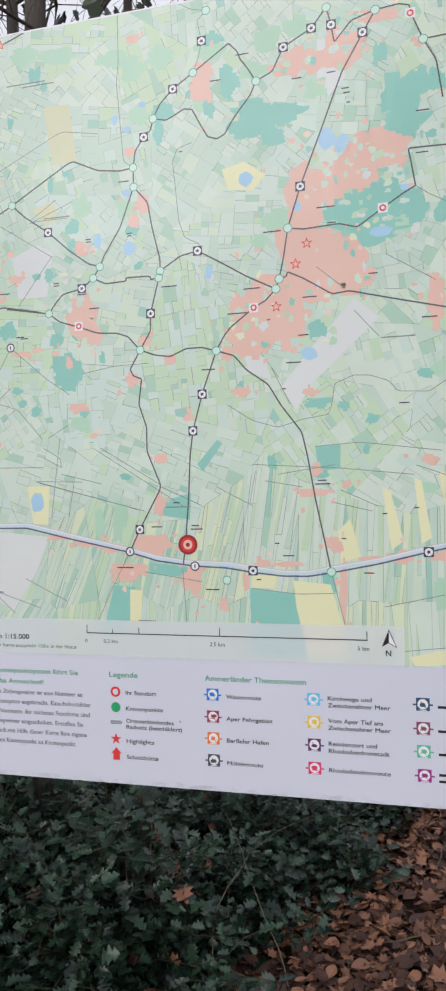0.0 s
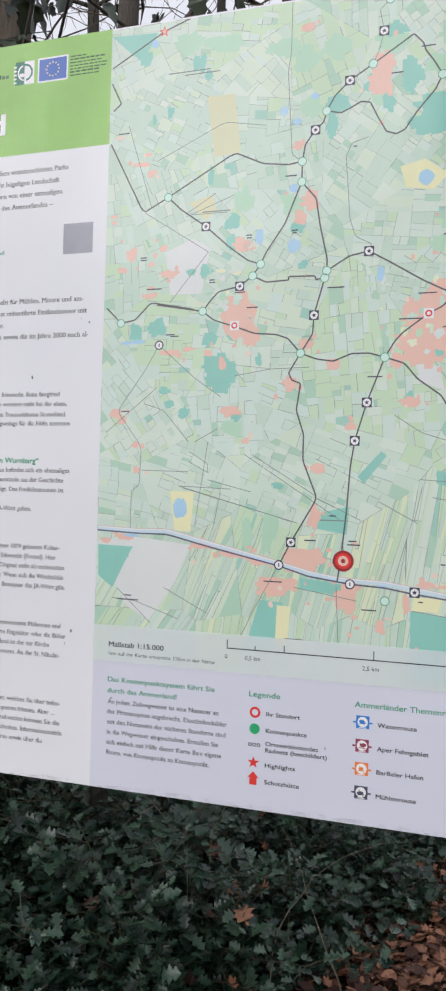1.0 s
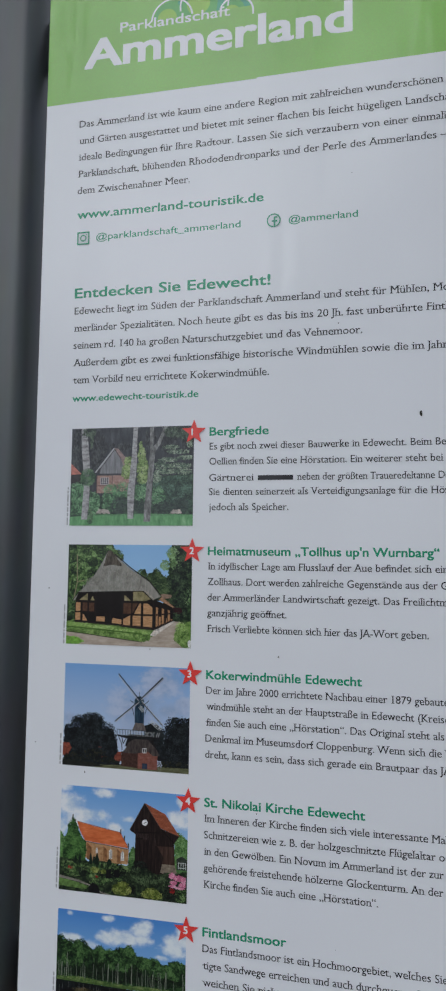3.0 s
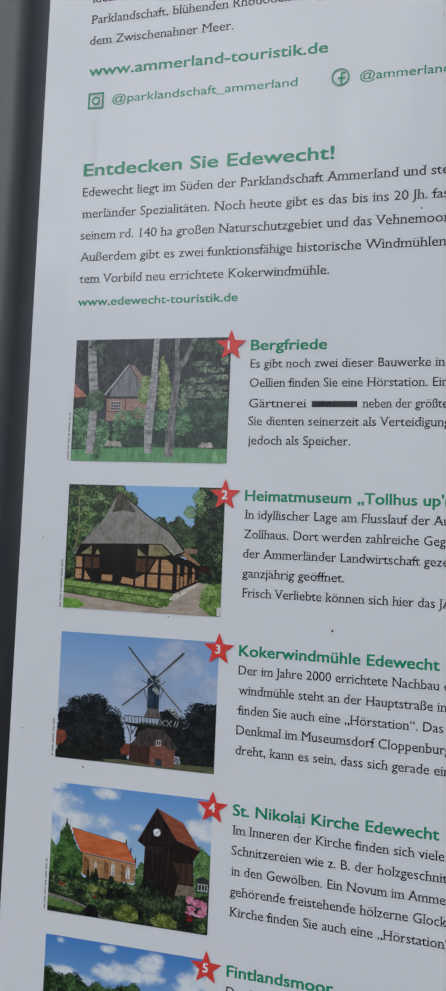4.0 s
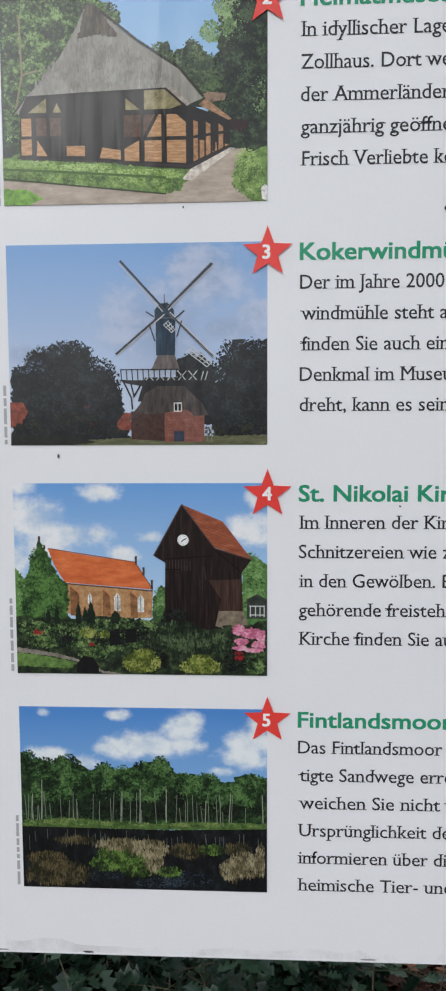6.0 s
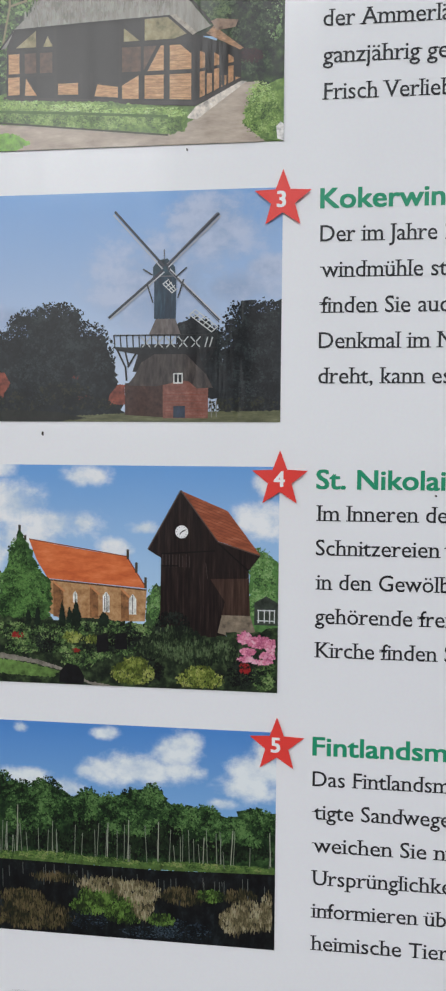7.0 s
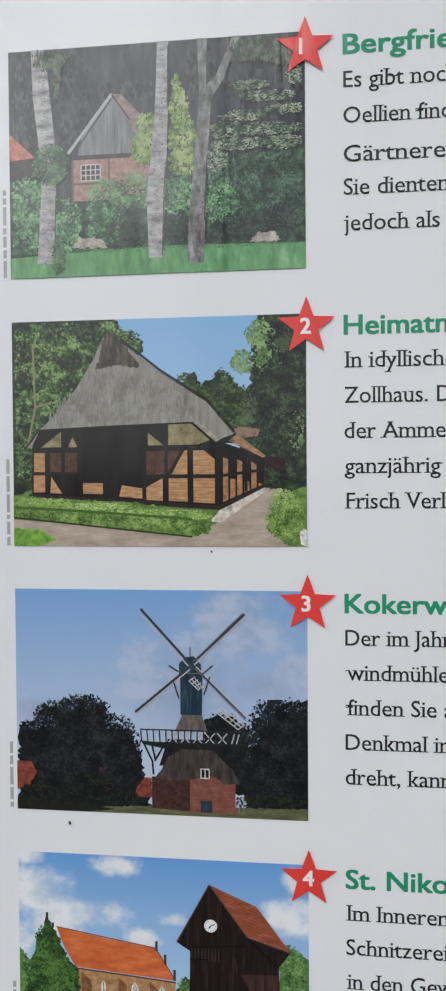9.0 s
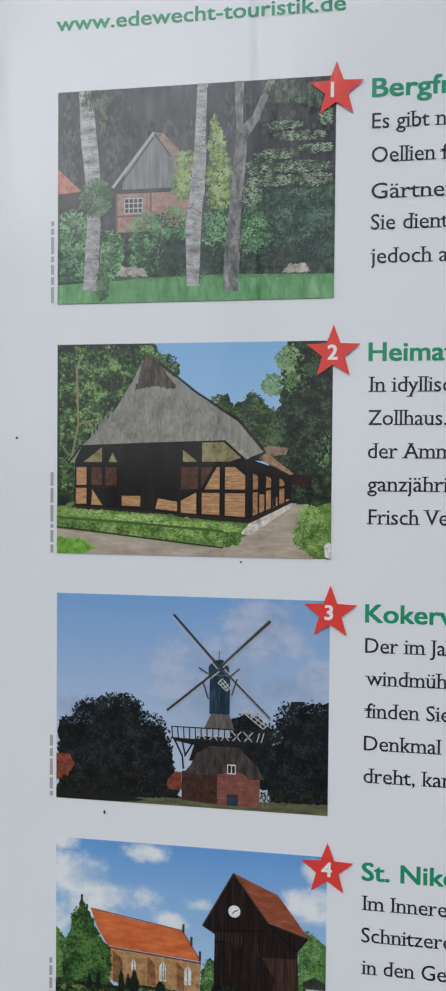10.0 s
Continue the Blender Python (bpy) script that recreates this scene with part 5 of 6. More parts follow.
p.shape("thatch_end", (168, 160, 148), [(62.4, 54.4), (64.6, 54.6), (71.4, 46.6), (70, 45.6)], scale=400)
p.shape("side_roof", (170, 136, 106), [(74.4, 46), (77, 49), (86.8, 39.2), (85.6, 38.6)], scale=400, stretch=(1, 1, 2))
p.shape("far_roof", (150, 128, 110), [(76, 51), (78, 52), (85, 51), (84, 48), (78, 47)])
p.shape("path", (172, 154, 140), [(0, 0), (0, 12), (62, 5), (70, 10), (86.6, 25), (92, 25), (87, 12), (94, 0)], tones=((158, 146, 132), (178, 164, 149), (188, 175, 160), (202, 191, 177)), scale=170, stretch=(0.6, 1, 2))
p.shape("kerb", (218, 210, 198), [(68, 11), (71, 15.6), (86, 25.6), (88, 25.4), (71.6, 10.4)])
p.shape("verge", (128, 172, 76), [(0, 0), (0, 8), (10, 7), (15, 3), (10, 0)], tear=0.7, scale=420)
p.shape("clipped_hedge", (96, 134, 58), [(0, 13), (0, 23), (12, 21.4), (40, 19.6), (67, 15), (68.4, 12), (68, 6), (62, 4.4), (40, 7.4)], [(86.6, 8), (88, 13), (95, 24), (100, 26), (100, 0), (93, 1)], tones=((70, 94, 52), (104, 134, 70), (130, 158, 86), (166, 190, 116)), scale=420, tear=0.7)
p.daubs("hedge_top", [(150, 180, 98), (172, 200, 120), (192, 216, 144)], [(10, 19.6, 10, 1.8), (28, 17.6, 14, 1.6), (50, 15, 16, 1.4), (64, 13.2, 4, 1.4), (92, 20, 4, 5)], 420, 0.46, 34, 0.7)
p.daubs("hedge_leaves", [(76, 100, 54), (110, 140, 74), (142, 172, 96), (172, 196, 124)], [(14, 14, 14, 3), (40, 11.4, 20, 3), (62, 8.6, 6, 3), (93, 12, 6, 10)], 620, 0.46, 39, 0.8)
p.lines("hedge_shade", (84, 116, 52), [(0, 17.4, 30, 15), (30, 15, 62, 12)], 0.9)
p.lines("hedge_foot", (62, 70, 44), [(0, 12.8, 40, 7.2), (40, 7.2, 62, 4.2)], 0.6)
p.shape("white_post", (224, 222, 218), [(98, 1), (97.6, 6), (99, 8), (100, 7), (100, 0)])

# 3: gallery windmill
p = Picture(299.6, "printed photograph of a gallery windmill with dark trees under a blue sky", (186, 200, 220), (122, 164, 214), "mill")
cloudy(MATS["sky_mill"], [(85, 58, 18, 9), (96, 66, 9, 6), (60, 56, 26, 26), (8, 46, 14, 6), (76, 84, 16, 18)], (182, 193, 215))
p.shape("dark_tree_belt", (30, 35, 40), [(0, 1), (0.6, 38), (6, 41), (10, 47), (16, 50), (25, 52), (31, 48), (33, 41), (40, 38), (44, 24), (46, 10), (47, 1)], [(79, 1), (80, 30), (82, 43), (88, 52), (95, 51), (100, 53), (100, 1)], [(65, 10), (65.6, 42), (70, 46), (76, 44), (80, 38), (82, 10)], tones=((20, 24, 28), (28, 33, 37), (40, 46, 50), (58, 66, 68)), scale=330, tear=1.7)
p.daubs("crowns", [(20, 24, 28), (30, 35, 39), (42, 49, 52), (58, 67, 68)], [(24, 46, 9, 7), (14, 44, 8, 6), (6, 36, 6, 5), (34, 38, 7, 7), (22, 32, 16, 10), (40, 28, 4, 10), (20, 18, 18, 10), (93, 44, 7, 9), (86, 44, 5, 8), (88, 30, 10, 12), (72, 40, 6, 6), (78, 34, 4, 8), (92, 14, 9, 10)], 1500, 0.66, 42)
p.daubs("sky_glimpse", [(160, 178, 208), (138, 158, 192)], [(8, 40, 7, 4), (20, 49, 10, 3), (36, 40, 5, 4), (85, 46, 5, 4), (94, 50, 6, 3), (82, 38, 2, 6)], 46, 0.36, 43)
p.shape("red_roof", (146, 82, 66), [(0, 9), (0, 22), (5, 22), (7, 17), (4, 10)], [(41.4, 7.6), (42, 12), (45, 16.4), (47.4, 16.4), (47.4, 7.6)], scale=380, tear=0.3)
p.daubs("tree_foot", [(26, 30, 32), (38, 42, 38), (60, 62, 46)], [(10, 8, 10, 5), (34, 8, 10, 3), (26, 12, 10, 5), (88, 7, 12, 4)], 200, 0.7, 45)
p.daubs("roof_glimpse", [(120, 64, 54)], [(30, 20, 2.0, 1.2), (33, 11, 2.4, 1.4)], 3, 0.4, 46)
p.shape("field", (112, 114, 84), [(22, 0), (30, 2.6), (50, 4), (100, 5), (100, 0)], tones=((80, 84, 60), (106, 108, 80), (120, 122, 92), (140, 140, 108)), scale=300, stretch=(0.4, 1, 2), tear=0.5)
p.shape("dark_verge", (44, 46, 40), [(0, 0), (0, 5), (24, 4.4), (34, 1.6), (24, 0)], tear=0.6)
p.shape("brick_base", (110, 62, 52), [(47.4, 3), (47.4, 17), (61, 17), (61, 2)], tones=((56, 40, 37), (76, 53, 47), (86, 62, 54), (100, 74, 64)), scale=520)
p.shape("brick_front", (170, 98, 82), [(60.4, 1.6), (60.4, 16.6), (63, 18), (69, 18), (75.8, 15), (75.8, 1.6)], tones=((116, 78, 68), (138, 92, 80), (148, 102, 90), (164, 120, 106)), scale=520)
p.lines("brick_coursing", (148, 84, 70), [(60.8, 3 + 1.5 * i, 75.4, 2.9 + 1.5 * i) for i in range(8)], 0.16)
p.shape("mill_door", (58, 70, 88), [(64, 1.8), (64, 7), (68, 7), (68, 1.8)])
p.lines("fence_stakes", (150, 148, 140), [(77, 2, 77, 9), (78.6, 2, 78.6, 9.4)], 0.3)
p.shape("mill_trunk", (42, 40, 42), [(50, 22), (53, 34), (71, 34), (75, 22)], scale=330)
p.shape("thatched_skirt", (82, 74, 72), [(48, 16), (50.6, 20), (53, 26), (58, 30), (68, 30), (72, 24.6), (75, 21), (77.4, 15), (72, 14.6), (69.4, 17.6), (66.6, 18.4), (63, 16.8), (58, 15.6)], tones=((48, 43, 43), (74, 67, 65), (90, 82, 78), (112, 102, 96)), scale=300, stretch=(1.5, 1, 0.4))
p.shape("mill_window", (220, 220, 216), [(64, 16.8), (64, 21.4), (67.2, 21.4), (67.2, 16.8)])
p.shape("window_panes", (40, 42, 46), [(64.4, 17.3), (64.4, 20.8), (65.4, 20.8), (65.4, 17.3)], [(65.8, 17.3), (65.8, 20.8), (66.8, 20.8), (66.8, 17.3)])
p.lines("gallery_struts", (44, 45, 48), [(44.6, 32, 47.6, 24), (47.4, 31.6, 48.6, 25), (51.6, 31, 48.4, 24), (47.6, 24, 48, 18), (78, 32, 74.6, 25), (75.6, 31, 74, 26)], 0.65)
p.shape("cap_skirt", (122, 114, 112), [(55.4, 37.6), (58, 45), (64.6, 45), (66.6, 37.6)], tones=((92, 86, 84), (116, 108, 106), (130, 122, 118), (146, 138, 134)), scale=320, stretch=(1.4, 1, 0.4))
p.shape("gallery", (42, 43, 46), [(43.6, 33), (44.4, 31.4), (52, 29.6), (72, 29.6), (78, 31.4), (78.8, 33), (66, 32), (56, 32)])
p.lines("gallery_rail", (198, 202, 202), [(53 + 4.2 * i, 32.2, 56.4 + 4.2 * i, 37.2) for i in range(5)] + [(56.4 + 4.2 * i, 32.2, 53 + 4.2 * i, 37.2) for i in range(5)] + [(74.6, 32.4, 75.6, 37), (76.2, 32.6, 77.2, 37)], 0.42)
p.lines("gallery_railing", (54, 57, 58), [(44 + 2.1 * i, 32.4, 43.6 + 2.16 * i, 38) for i in range(17)] + [(43.4, 38, 79, 38), (44, 32.4, 78.4, 32.4)], 0.42)
p.shape("mill_body", (46, 68, 86), [(57.4, 45), (57.4, 63.6), (64.9, 63.6), (64.7, 45)], tones=((34, 50, 64), (44, 64, 82), (52, 76, 94), (70, 96, 112)), scale=300, stretch=(2.4, 1, 0.3))
p.shape("mill_cap", (58, 82, 94), [(57, 63), (57, 67.4), (59, 70.4), (62, 71), (64.4, 67.4), (64.6, 63)], scale=300)
p.lines("cap_finial", (120, 120, 126), [(60.8, 70.6, 60.8, 75), (57.4, 63.4, 64.8, 63.4)], 0.35)
p.lines("sail_dark", (74, 77, 86), [(60.8, 67.6, 44, 91.6), (61.4, 67.8, 79.2, 89.8), (60.4, 66, 41.8, 45.6), (62, 67, 79.6, 44.4)], 0.85)
p.lines("sail_pale", (208, 210, 214), [(60.2, 66.6, 43.6, 90.2), (62.2, 67.2, 79.6, 88.6), (60.8, 65.2, 42.2, 44.8), (62.8, 66.4, 80.2, 44)], 0.42)
p.lines("sail_frame", (126, 128, 136), [(61.8, 68.6, 78.6, 90.2), (62.4, 65.6, 79.4, 43.2)], 0.35)
p.lines("sail_lattice", (216, 220, 220), [(60.4 + i, 60 - 1.3 * i, 62.4 + i, 62 - 1.3 * i) for i in range(4)] + [(60.4 + i * 1.0, 60 + 0.7 * i, 63.6 + i * 0.6, 56 + 0.7 * i) for i in range(3)], 0.32)
p.lines("sail_lattice", (216, 220, 220), [(69.4 + 1.5 * i, 46.6 - 1.5 * i, 71.4 + 1.5 * i, 48.8 - 1.5 * i) for i in range(6)] + [(69.4, 46.6, 76.9, 39.1), (70.4, 47.7, 77.9, 40.2), (71.4, 48.8, 78.9, 41.3)], 0.34)
p.lines("tail_poles", (72, 76, 82), [(57, 52, 55, 60), (56.8, 64, 53.6, 66.6), (65.4, 54, 67.4, 62), (64.8, 63, 68.4, 67)], 0.5)

# 4: church with wooden bell tower
p = Picture(204.3, "printed photograph of a church and a dark wooden bell tower in a flowering garden", (182, 210, 232), (104, 156, 214), "church")
cloudy(MATS["sky_church"], [(8, 82, 15, 12), (22, 74, 14, 8), (32, 74, 5, 5), (12, 68, 14, 7), (33, 95, 10, 5), (44, 62, 6, 5), (54, 72, 5, 3), (94, 76, 10, 8), (96, 92, 5, 5), (0, 60, 6, 8), (4, 98, 6, 4)], (236, 240, 243))
p.shape("far_tree", (108, 148, 84), [(0, 28), (0, 56), (4, 50), (5, 28)], tear=1.2)
p.shape("church_roof", (220, 124, 74), [(13.4, 66), (30, 62.4), (48, 59), (51, 53), (55, 45), (38, 46.6), (20, 48.4), (16, 57)], tones=((196, 104, 62), (214, 118, 70), (224, 130, 80), (234, 146, 98)), scale=240, stretch=(0.5, 1, 1.6))
p.lines("roof_ridge", (150, 86, 60), [(13.4, 66.2, 48, 59.2), (48, 59.2, 55, 45)], 0.4)
p.shape("church_wall", (190, 150, 108), [(20, 48), (38, 46), (55, 44.4), (54.4, 30), (26, 29), (20, 33)], tones=((150, 112, 78), (182, 142, 100), (196, 158, 116), (210, 176, 138)), scale=420)
p.lines("eave_shade", (110, 84, 64), [(20, 47.8, 38, 46), (38, 46, 55, 44.2)], 0.6)
p.shape("buttress", (150, 110, 76), [(22, 31), (22, 47), (25.6, 43), (25.6, 31)], [(35, 31), (35, 45.6), (38, 42), (38, 31)], [(46, 30), (46, 44.6), (48.8, 41), (48.8, 30)], scale=420)
p.lines("buttress_cap", (208, 150, 104), [(21.8, 47.2, 26, 42.6), (34.8, 45.8, 38.4, 41.6), (45.8, 44.8, 49.2, 40.6)], 0.7)
p.shape("church_window", (232, 232, 226), [(29, 37.6), (29, 41.4), (29.8, 43), (30.6, 41.4), (30.6, 37.6)], [(39.6, 33.6), (39.6, 41), (40.8, 43.2), (42, 41), (42, 33.6)], [(48.8, 33), (48.8, 40), (50.2, 42.4), (51.4, 40), (51.4, 33)])
p.lines("window_tracery", (110, 108, 106), [(40.8, 33.6, 40.8, 42.6), (50.1, 33, 50.1, 41.8), (29.8, 37.6, 29.8, 42.4), (40.2, 34, 40.2, 41), (41.4, 34, 41.4, 41)], 0.28)
p.lines("finials", (82, 76, 66), [(48.4, 58, 48.4, 62.4), (51.4, 52, 51.4, 56.6), (54.6, 45, 54.6, 50), (10, 69, 10, 72.6), (12, 65.6, 12, 68)], 0.9)
p.shape("ivy_gable", (66, 98, 56), [(2.3, 26), (2.3, 42), (5.5, 56), (8, 64), (10, 71), (11.6, 66), (14, 62), (17, 52), (21, 48), (21.4, 38), (20, 28)], tones=((32, 50, 32), (56, 84, 48), (78, 114, 62), (106, 144, 82)), scale=330, tear=1.2)
p.daubs("ivy", [(40, 62, 38), (62, 94, 52), (86, 124, 66), (110, 150, 84)], [(9, 58, 3.4, 8), (8, 44, 5.5, 10), (13, 46, 5, 10), (10, 34, 8, 7), (18.6, 42, 2.6, 5)], 760, 0.52, 52)
p.shape("far_hedge", (72, 98, 62), [(54, 26), (55, 40), (58, 47), (60, 46), (61, 26)], tear=1)
p.shape("side_foliage", (96, 136, 80), [(90, 24), (90, 58), (93, 64), (97, 60), (100, 58), (100, 24)], tear=1.2)
p.daubs("side_leaves", [(66, 96, 60), (98, 136, 78), (124, 162, 98), (148, 182, 124)], [(94, 56, 4, 8), (96, 46, 5, 8), (94, 38, 4, 6), (57.6, 38, 2.4, 8), (2, 46, 2, 6)], 430, 0.55, 53)
p.shape("garden_house", (70, 78, 70), [(92, 30), (92, 40), (96, 43), (100, 40), (100, 30)])
p.lines("white_fence", (222, 226, 224), [(93, 32, 99, 32), (93, 36.6, 99, 36.6), (93.4, 31, 93.4, 37), (95.4, 31, 95.4, 37), (97.2, 31, 97.2, 37), (98.8, 31, 98.8, 37)], 0.36)
p.shape("tower_body", (44, 32, 32), [(55.4, 62.6), (66.7, 89), (79.6, 66.6), (93.8, 60.6), (90, 54), (90.6, 28), (76, 22), (59.6, 25), (60, 59)], tones=((26, 19, 20), (38, 28, 28), (50, 38, 36), (72, 58, 54)), scale=260, stretch=(3, 1, 0.2))
p.shape("tower_side", (78, 58, 50), [(77, 50), (90, 50.6), (90.6, 34), (81, 34), (82, 40)], tones=((52, 38, 34), (70, 52, 45), (84, 64, 55), (102, 80, 70)), scale=260, stretch=(3, 1, 0.2))
p.lines("tower_boarding", (88, 76, 72), [(60.6 + 1.15 * i, 55, 60.6 + 1.15 * i, 60.5 + 0.4 * math.sin(3 * i)) for i in range(9)] + [(76, 50, 75.4, 57)], 0.22)
p.lines("tower_ledge", (22, 17, 18), [(60, 60.8, 78.6, 62.6), (79.6, 66, 90, 54), (59.8, 55.4, 66, 55.6)], 0.5)
p.shape("tower_roof", (166, 98, 70), [(67, 89), (82.7, 80.4), (93.9, 61), (79.5, 67)], tones=((130, 74, 54), (158, 92, 66), (172, 104, 76), (190, 124, 96)), scale=260, stretch=(0.5, 1, 1.6))
p.lines("tower_tiles", (138, 80, 60), [(68.4 + 1.25 * i, 86.6 - 2.1 * i, 83.8 + 1.1 * i, 78.4 - 1.95 * i) for i in range(9)], 0.18)
p.lines("tower_eaves", (100, 84, 78), [(55.4, 62.6, 66.7, 89.2), (66.7, 89.2, 79.5, 66.6), (79.5, 66.6, 93.9, 60.8)], 0.45)
cx, cy = p.at((67.1, 70.8))
flat("clock", [(disc(cx, cy, 2.3), 0)], [LETTER], p.ob, p.k + 0.3)
flat("clock_pointers", [(stroke((cx, cy), (cx + 1.4, cy + 0.7), 0.4), 0), (stroke((cx, cy), (cx - 0.7, cy - 0.9), 0.4), 0)] + [(rect(cx + 1.8 * math.cos(radians(30 * k)) - 0.12, cy + 1.8 * math.sin(radians(30 * k)) - 0.12, cx + 1.8 * math.cos(radians(30 * k)) + 0.12, cy + 1.8 * math.sin(radians(30 * k)) + 0.12), 0) for k in range(12)], [BLACK], p.ob, p.k + 0.6)
p.k += 1.0
p.shape("stone_plinth", (140, 128, 112), [(79.6, 26), (81, 34), (90.6, 34), (92.4, 27), (86, 24)], scale=360)
p.shape("garden", (46, 58, 44), [(0, 0), (0, 30), (20, 30), (40, 31), (58, 28), (76, 24), (100, 29), (100, 0)], tones=((20, 26, 24), (38, 48, 38), (60, 76, 52), (94, 112, 74)), scale=260, tear=1.5)
p.daubs("garden_shrubs", [(26, 32, 30), (50, 66, 48), (80, 108, 64), (114, 142, 86), (148, 170, 114)], [(8, 24, 8, 4), (20, 24, 6, 4), (32, 26, 6, 3.4), (42, 27, 6, 3), (52, 26, 5, 3), (12, 17, 7, 3.4), (24, 18, 6, 3.6), (36, 15, 7, 4), (46, 18, 6, 4), (31, 11, 6, 3.6), (6, 8, 6, 2.6), (96, 8, 5, 7)], 1150, 0.56, 54)
p.daubs("shade_shrubs", [(18, 21, 22), (30, 36, 34), (48, 58, 50)], [(19, 19, 3.4, 5), (42, 20, 5, 4), (50, 22, 4, 4), (64, 29, 6, 6), (88, 9, 5, 8), (57, 8, 4, 6)], 420, 0.6, 57)
p.daubs("strap_leaves", [(30, 40, 32), (50, 64, 46), (76, 94, 64), (104, 122, 88)], [(60, 19, 8, 5.4), (72, 17, 9, 6), (82, 17, 5, 5), (66, 24, 8, 4)], 560, 0.42, 58, 2.8)
p.shape("lawn", (112, 142, 80), [(0, 4), (0, 11), (14, 9), (24, 6), (22, 3)], tear=0.7)
p.shape("gravel_path", (150, 144, 134), [(0, 11.4), (0, 14), (16, 11), (26, 7.4), (34, 2), (44, 0), (36, 0), (30, 3), (24, 6.6), (14, 9.4)], tear=0.5)
p.daubs("golden_shrubs", [(88, 100, 46), (122, 136, 64), (150, 160, 84), (176, 182, 110)], [(50, 6.4, 7.4, 5.4), (51, 11, 4.4, 3), (73.6, 4.6, 8, 4.4), (74, 8.4, 4.6, 2.6), (29, 22, 3.4, 2.6), (36, 21, 3, 2)], 560, 0.46, 55, 1.3)
p.daubs("red_flowers", [(166, 50, 52)], [(9, 22, 2.4, 1.4), (89, 10.4, 2, 2.4), (30, 16, 1.4, 1)], 30, 0.5, 59)
for cx0, low, top, wide in ((25.2, 27, 39, 1.2), (30.2, 27, 39.6, 1.7), (16.4, 27, 36, 1.0), (13, 27, 34, 0.9), (40, 27, 34, 1.6), (27.8, 28, 36, 0.8)):
    p.shape("cypress", (34, 48, 38), [(cx0 - wide, low), (cx0 - wide, low + 5), (cx0, top), (cx0 + wide, low + 5), (cx0 + wide, low)], tear=0.5)
p.shape("headstone", (28, 28, 32), [(24, 0.6), (24.4, 6), (27, 10), (31, 8.6), (33, 4), (33, 0.6)], [(37.6, 15), (37.6, 23), (41.4, 24), (42, 16)], [(44, 17), (44, 24), (48, 24.4), (48.4, 17)])
p.daubs("pink_blossom", [(196, 110, 142), (222, 140, 168), (238, 166, 190), (248, 192, 208)], [(89, 24, 2.4, 2.6), (94, 22.4, 4, 2.6), (98, 21, 2.4, 2.6), (90, 18, 2.6, 1.6), (97, 16.4, 3, 1.6), (89.4, 14.6, 2.6, 1.2), (95, 13.6, 3.4, 1)], 330, 0.66, 56)

# 5: moorland lake
p = Picture(110.1, "printed photograph of a dark moor lake before a line of birches", (150, 192, 226), (76, 132, 200), "moor")
cloudy(MATS["sky_moor"], [(52, 80, 17, 8), (64, 88, 9, 10), (68, 92, 6, 7), (40, 79, 10, 6), (33, 78, 5, 4), (66, 80, 9, 5), (94, 82, 11, 9), (90, 74, 10, 7), (97, 90, 5, 6), (12, 74, 9, 5), (27, 70, 6, 6), (10, 97, 3, 2.4), (41, 96, 5, 3), (82, 66, 6, 3)], (232, 237, 241))
p.shape("forest", (40, 64, 44), [(0, 34), (0, 75), (6, 71), (12, 70), (20, 72), (28.5, 65), (34, 69), (40, 66), (49, 69), (55, 72), (60, 71.6), (63.5, 65), (75, 64), (83.5, 60), (93, 65), (100, 63), (100, 34)], tones=((22, 34, 28), (36, 56, 38), (56, 84, 50), (88, 120, 72)), scale=260, tear=1.8)
p.daubs("forest_crowns", [(26, 40, 30), (42, 64, 42), (62, 92, 54), (84, 118, 68), (108, 142, 88)], [(3, 70, 4, 6), (10, 66, 8, 6), (19, 66, 6, 8), (26, 60, 5, 6), (34, 62, 5, 8), (42, 60, 6, 8), (50, 64, 5, 7), (57, 67, 4, 7), (65, 58, 6, 7), (75, 58, 7, 7), (85, 54, 6, 6), (94, 58, 6, 7), (14, 54, 10, 7), (50, 53, 16, 5), (84, 48, 12, 4)], 2100, 0.62, 62)
p.daubs("forest_shade", [(18, 25, 24), (28, 40, 30), (44, 60, 42)], [(50, 44, 50, 5), (34, 50, 6, 5), (62, 50, 6, 5)], 620, 0.66, 63, 1.5)
r5 = random.Random(64)
p.lines("birch_stem", (150, 158, 142), [(x, 36, x + r5.uniform(-0.8, 0.8), r5.uniform(44, 54)) for x in [r5.uniform(2, 99) for _ in range(44)]], 0.2)
p.lines("tall_birch_stem", (172, 176, 160), [(8, 33, 8.6, 60), (41, 33, 41.4, 54), (48.6, 35, 48.8, 56), (59.2, 32, 59.4, 56), (75, 36, 75.4, 50), (84.6, 36, 85.4, 54), (98.6, 34, 98, 54), (4.4, 38, 4.6, 52)], 0.3)
p.shape("bank", (92, 118, 66), [(0, 33.4), (0, 36), (10, 38), (22, 38.6), (50, 36.4), (68, 38), (100, 38), (100, 34.4), (60, 33.4)], tear=0.8)
p.daubs("bank_grass", [(66, 92, 52), (96, 124, 66), (124, 150, 84), (148, 160, 104)], [(20, 37, 12, 2), (42, 36.4, 12, 1.6), (78, 36.6, 20, 1.4), (4, 36, 4, 2)], 460, 0.44, 65, 0.8)
p.shape("dark_water", (24, 28, 32), [(0, 0), (0, 34), (60, 33.4), (100, 35), (100, 0)], tones=((13, 16, 19), (20, 24, 28), (30, 35, 38), (48, 56, 60)), scale=170, stretch=(1.4, 1, 0.8))
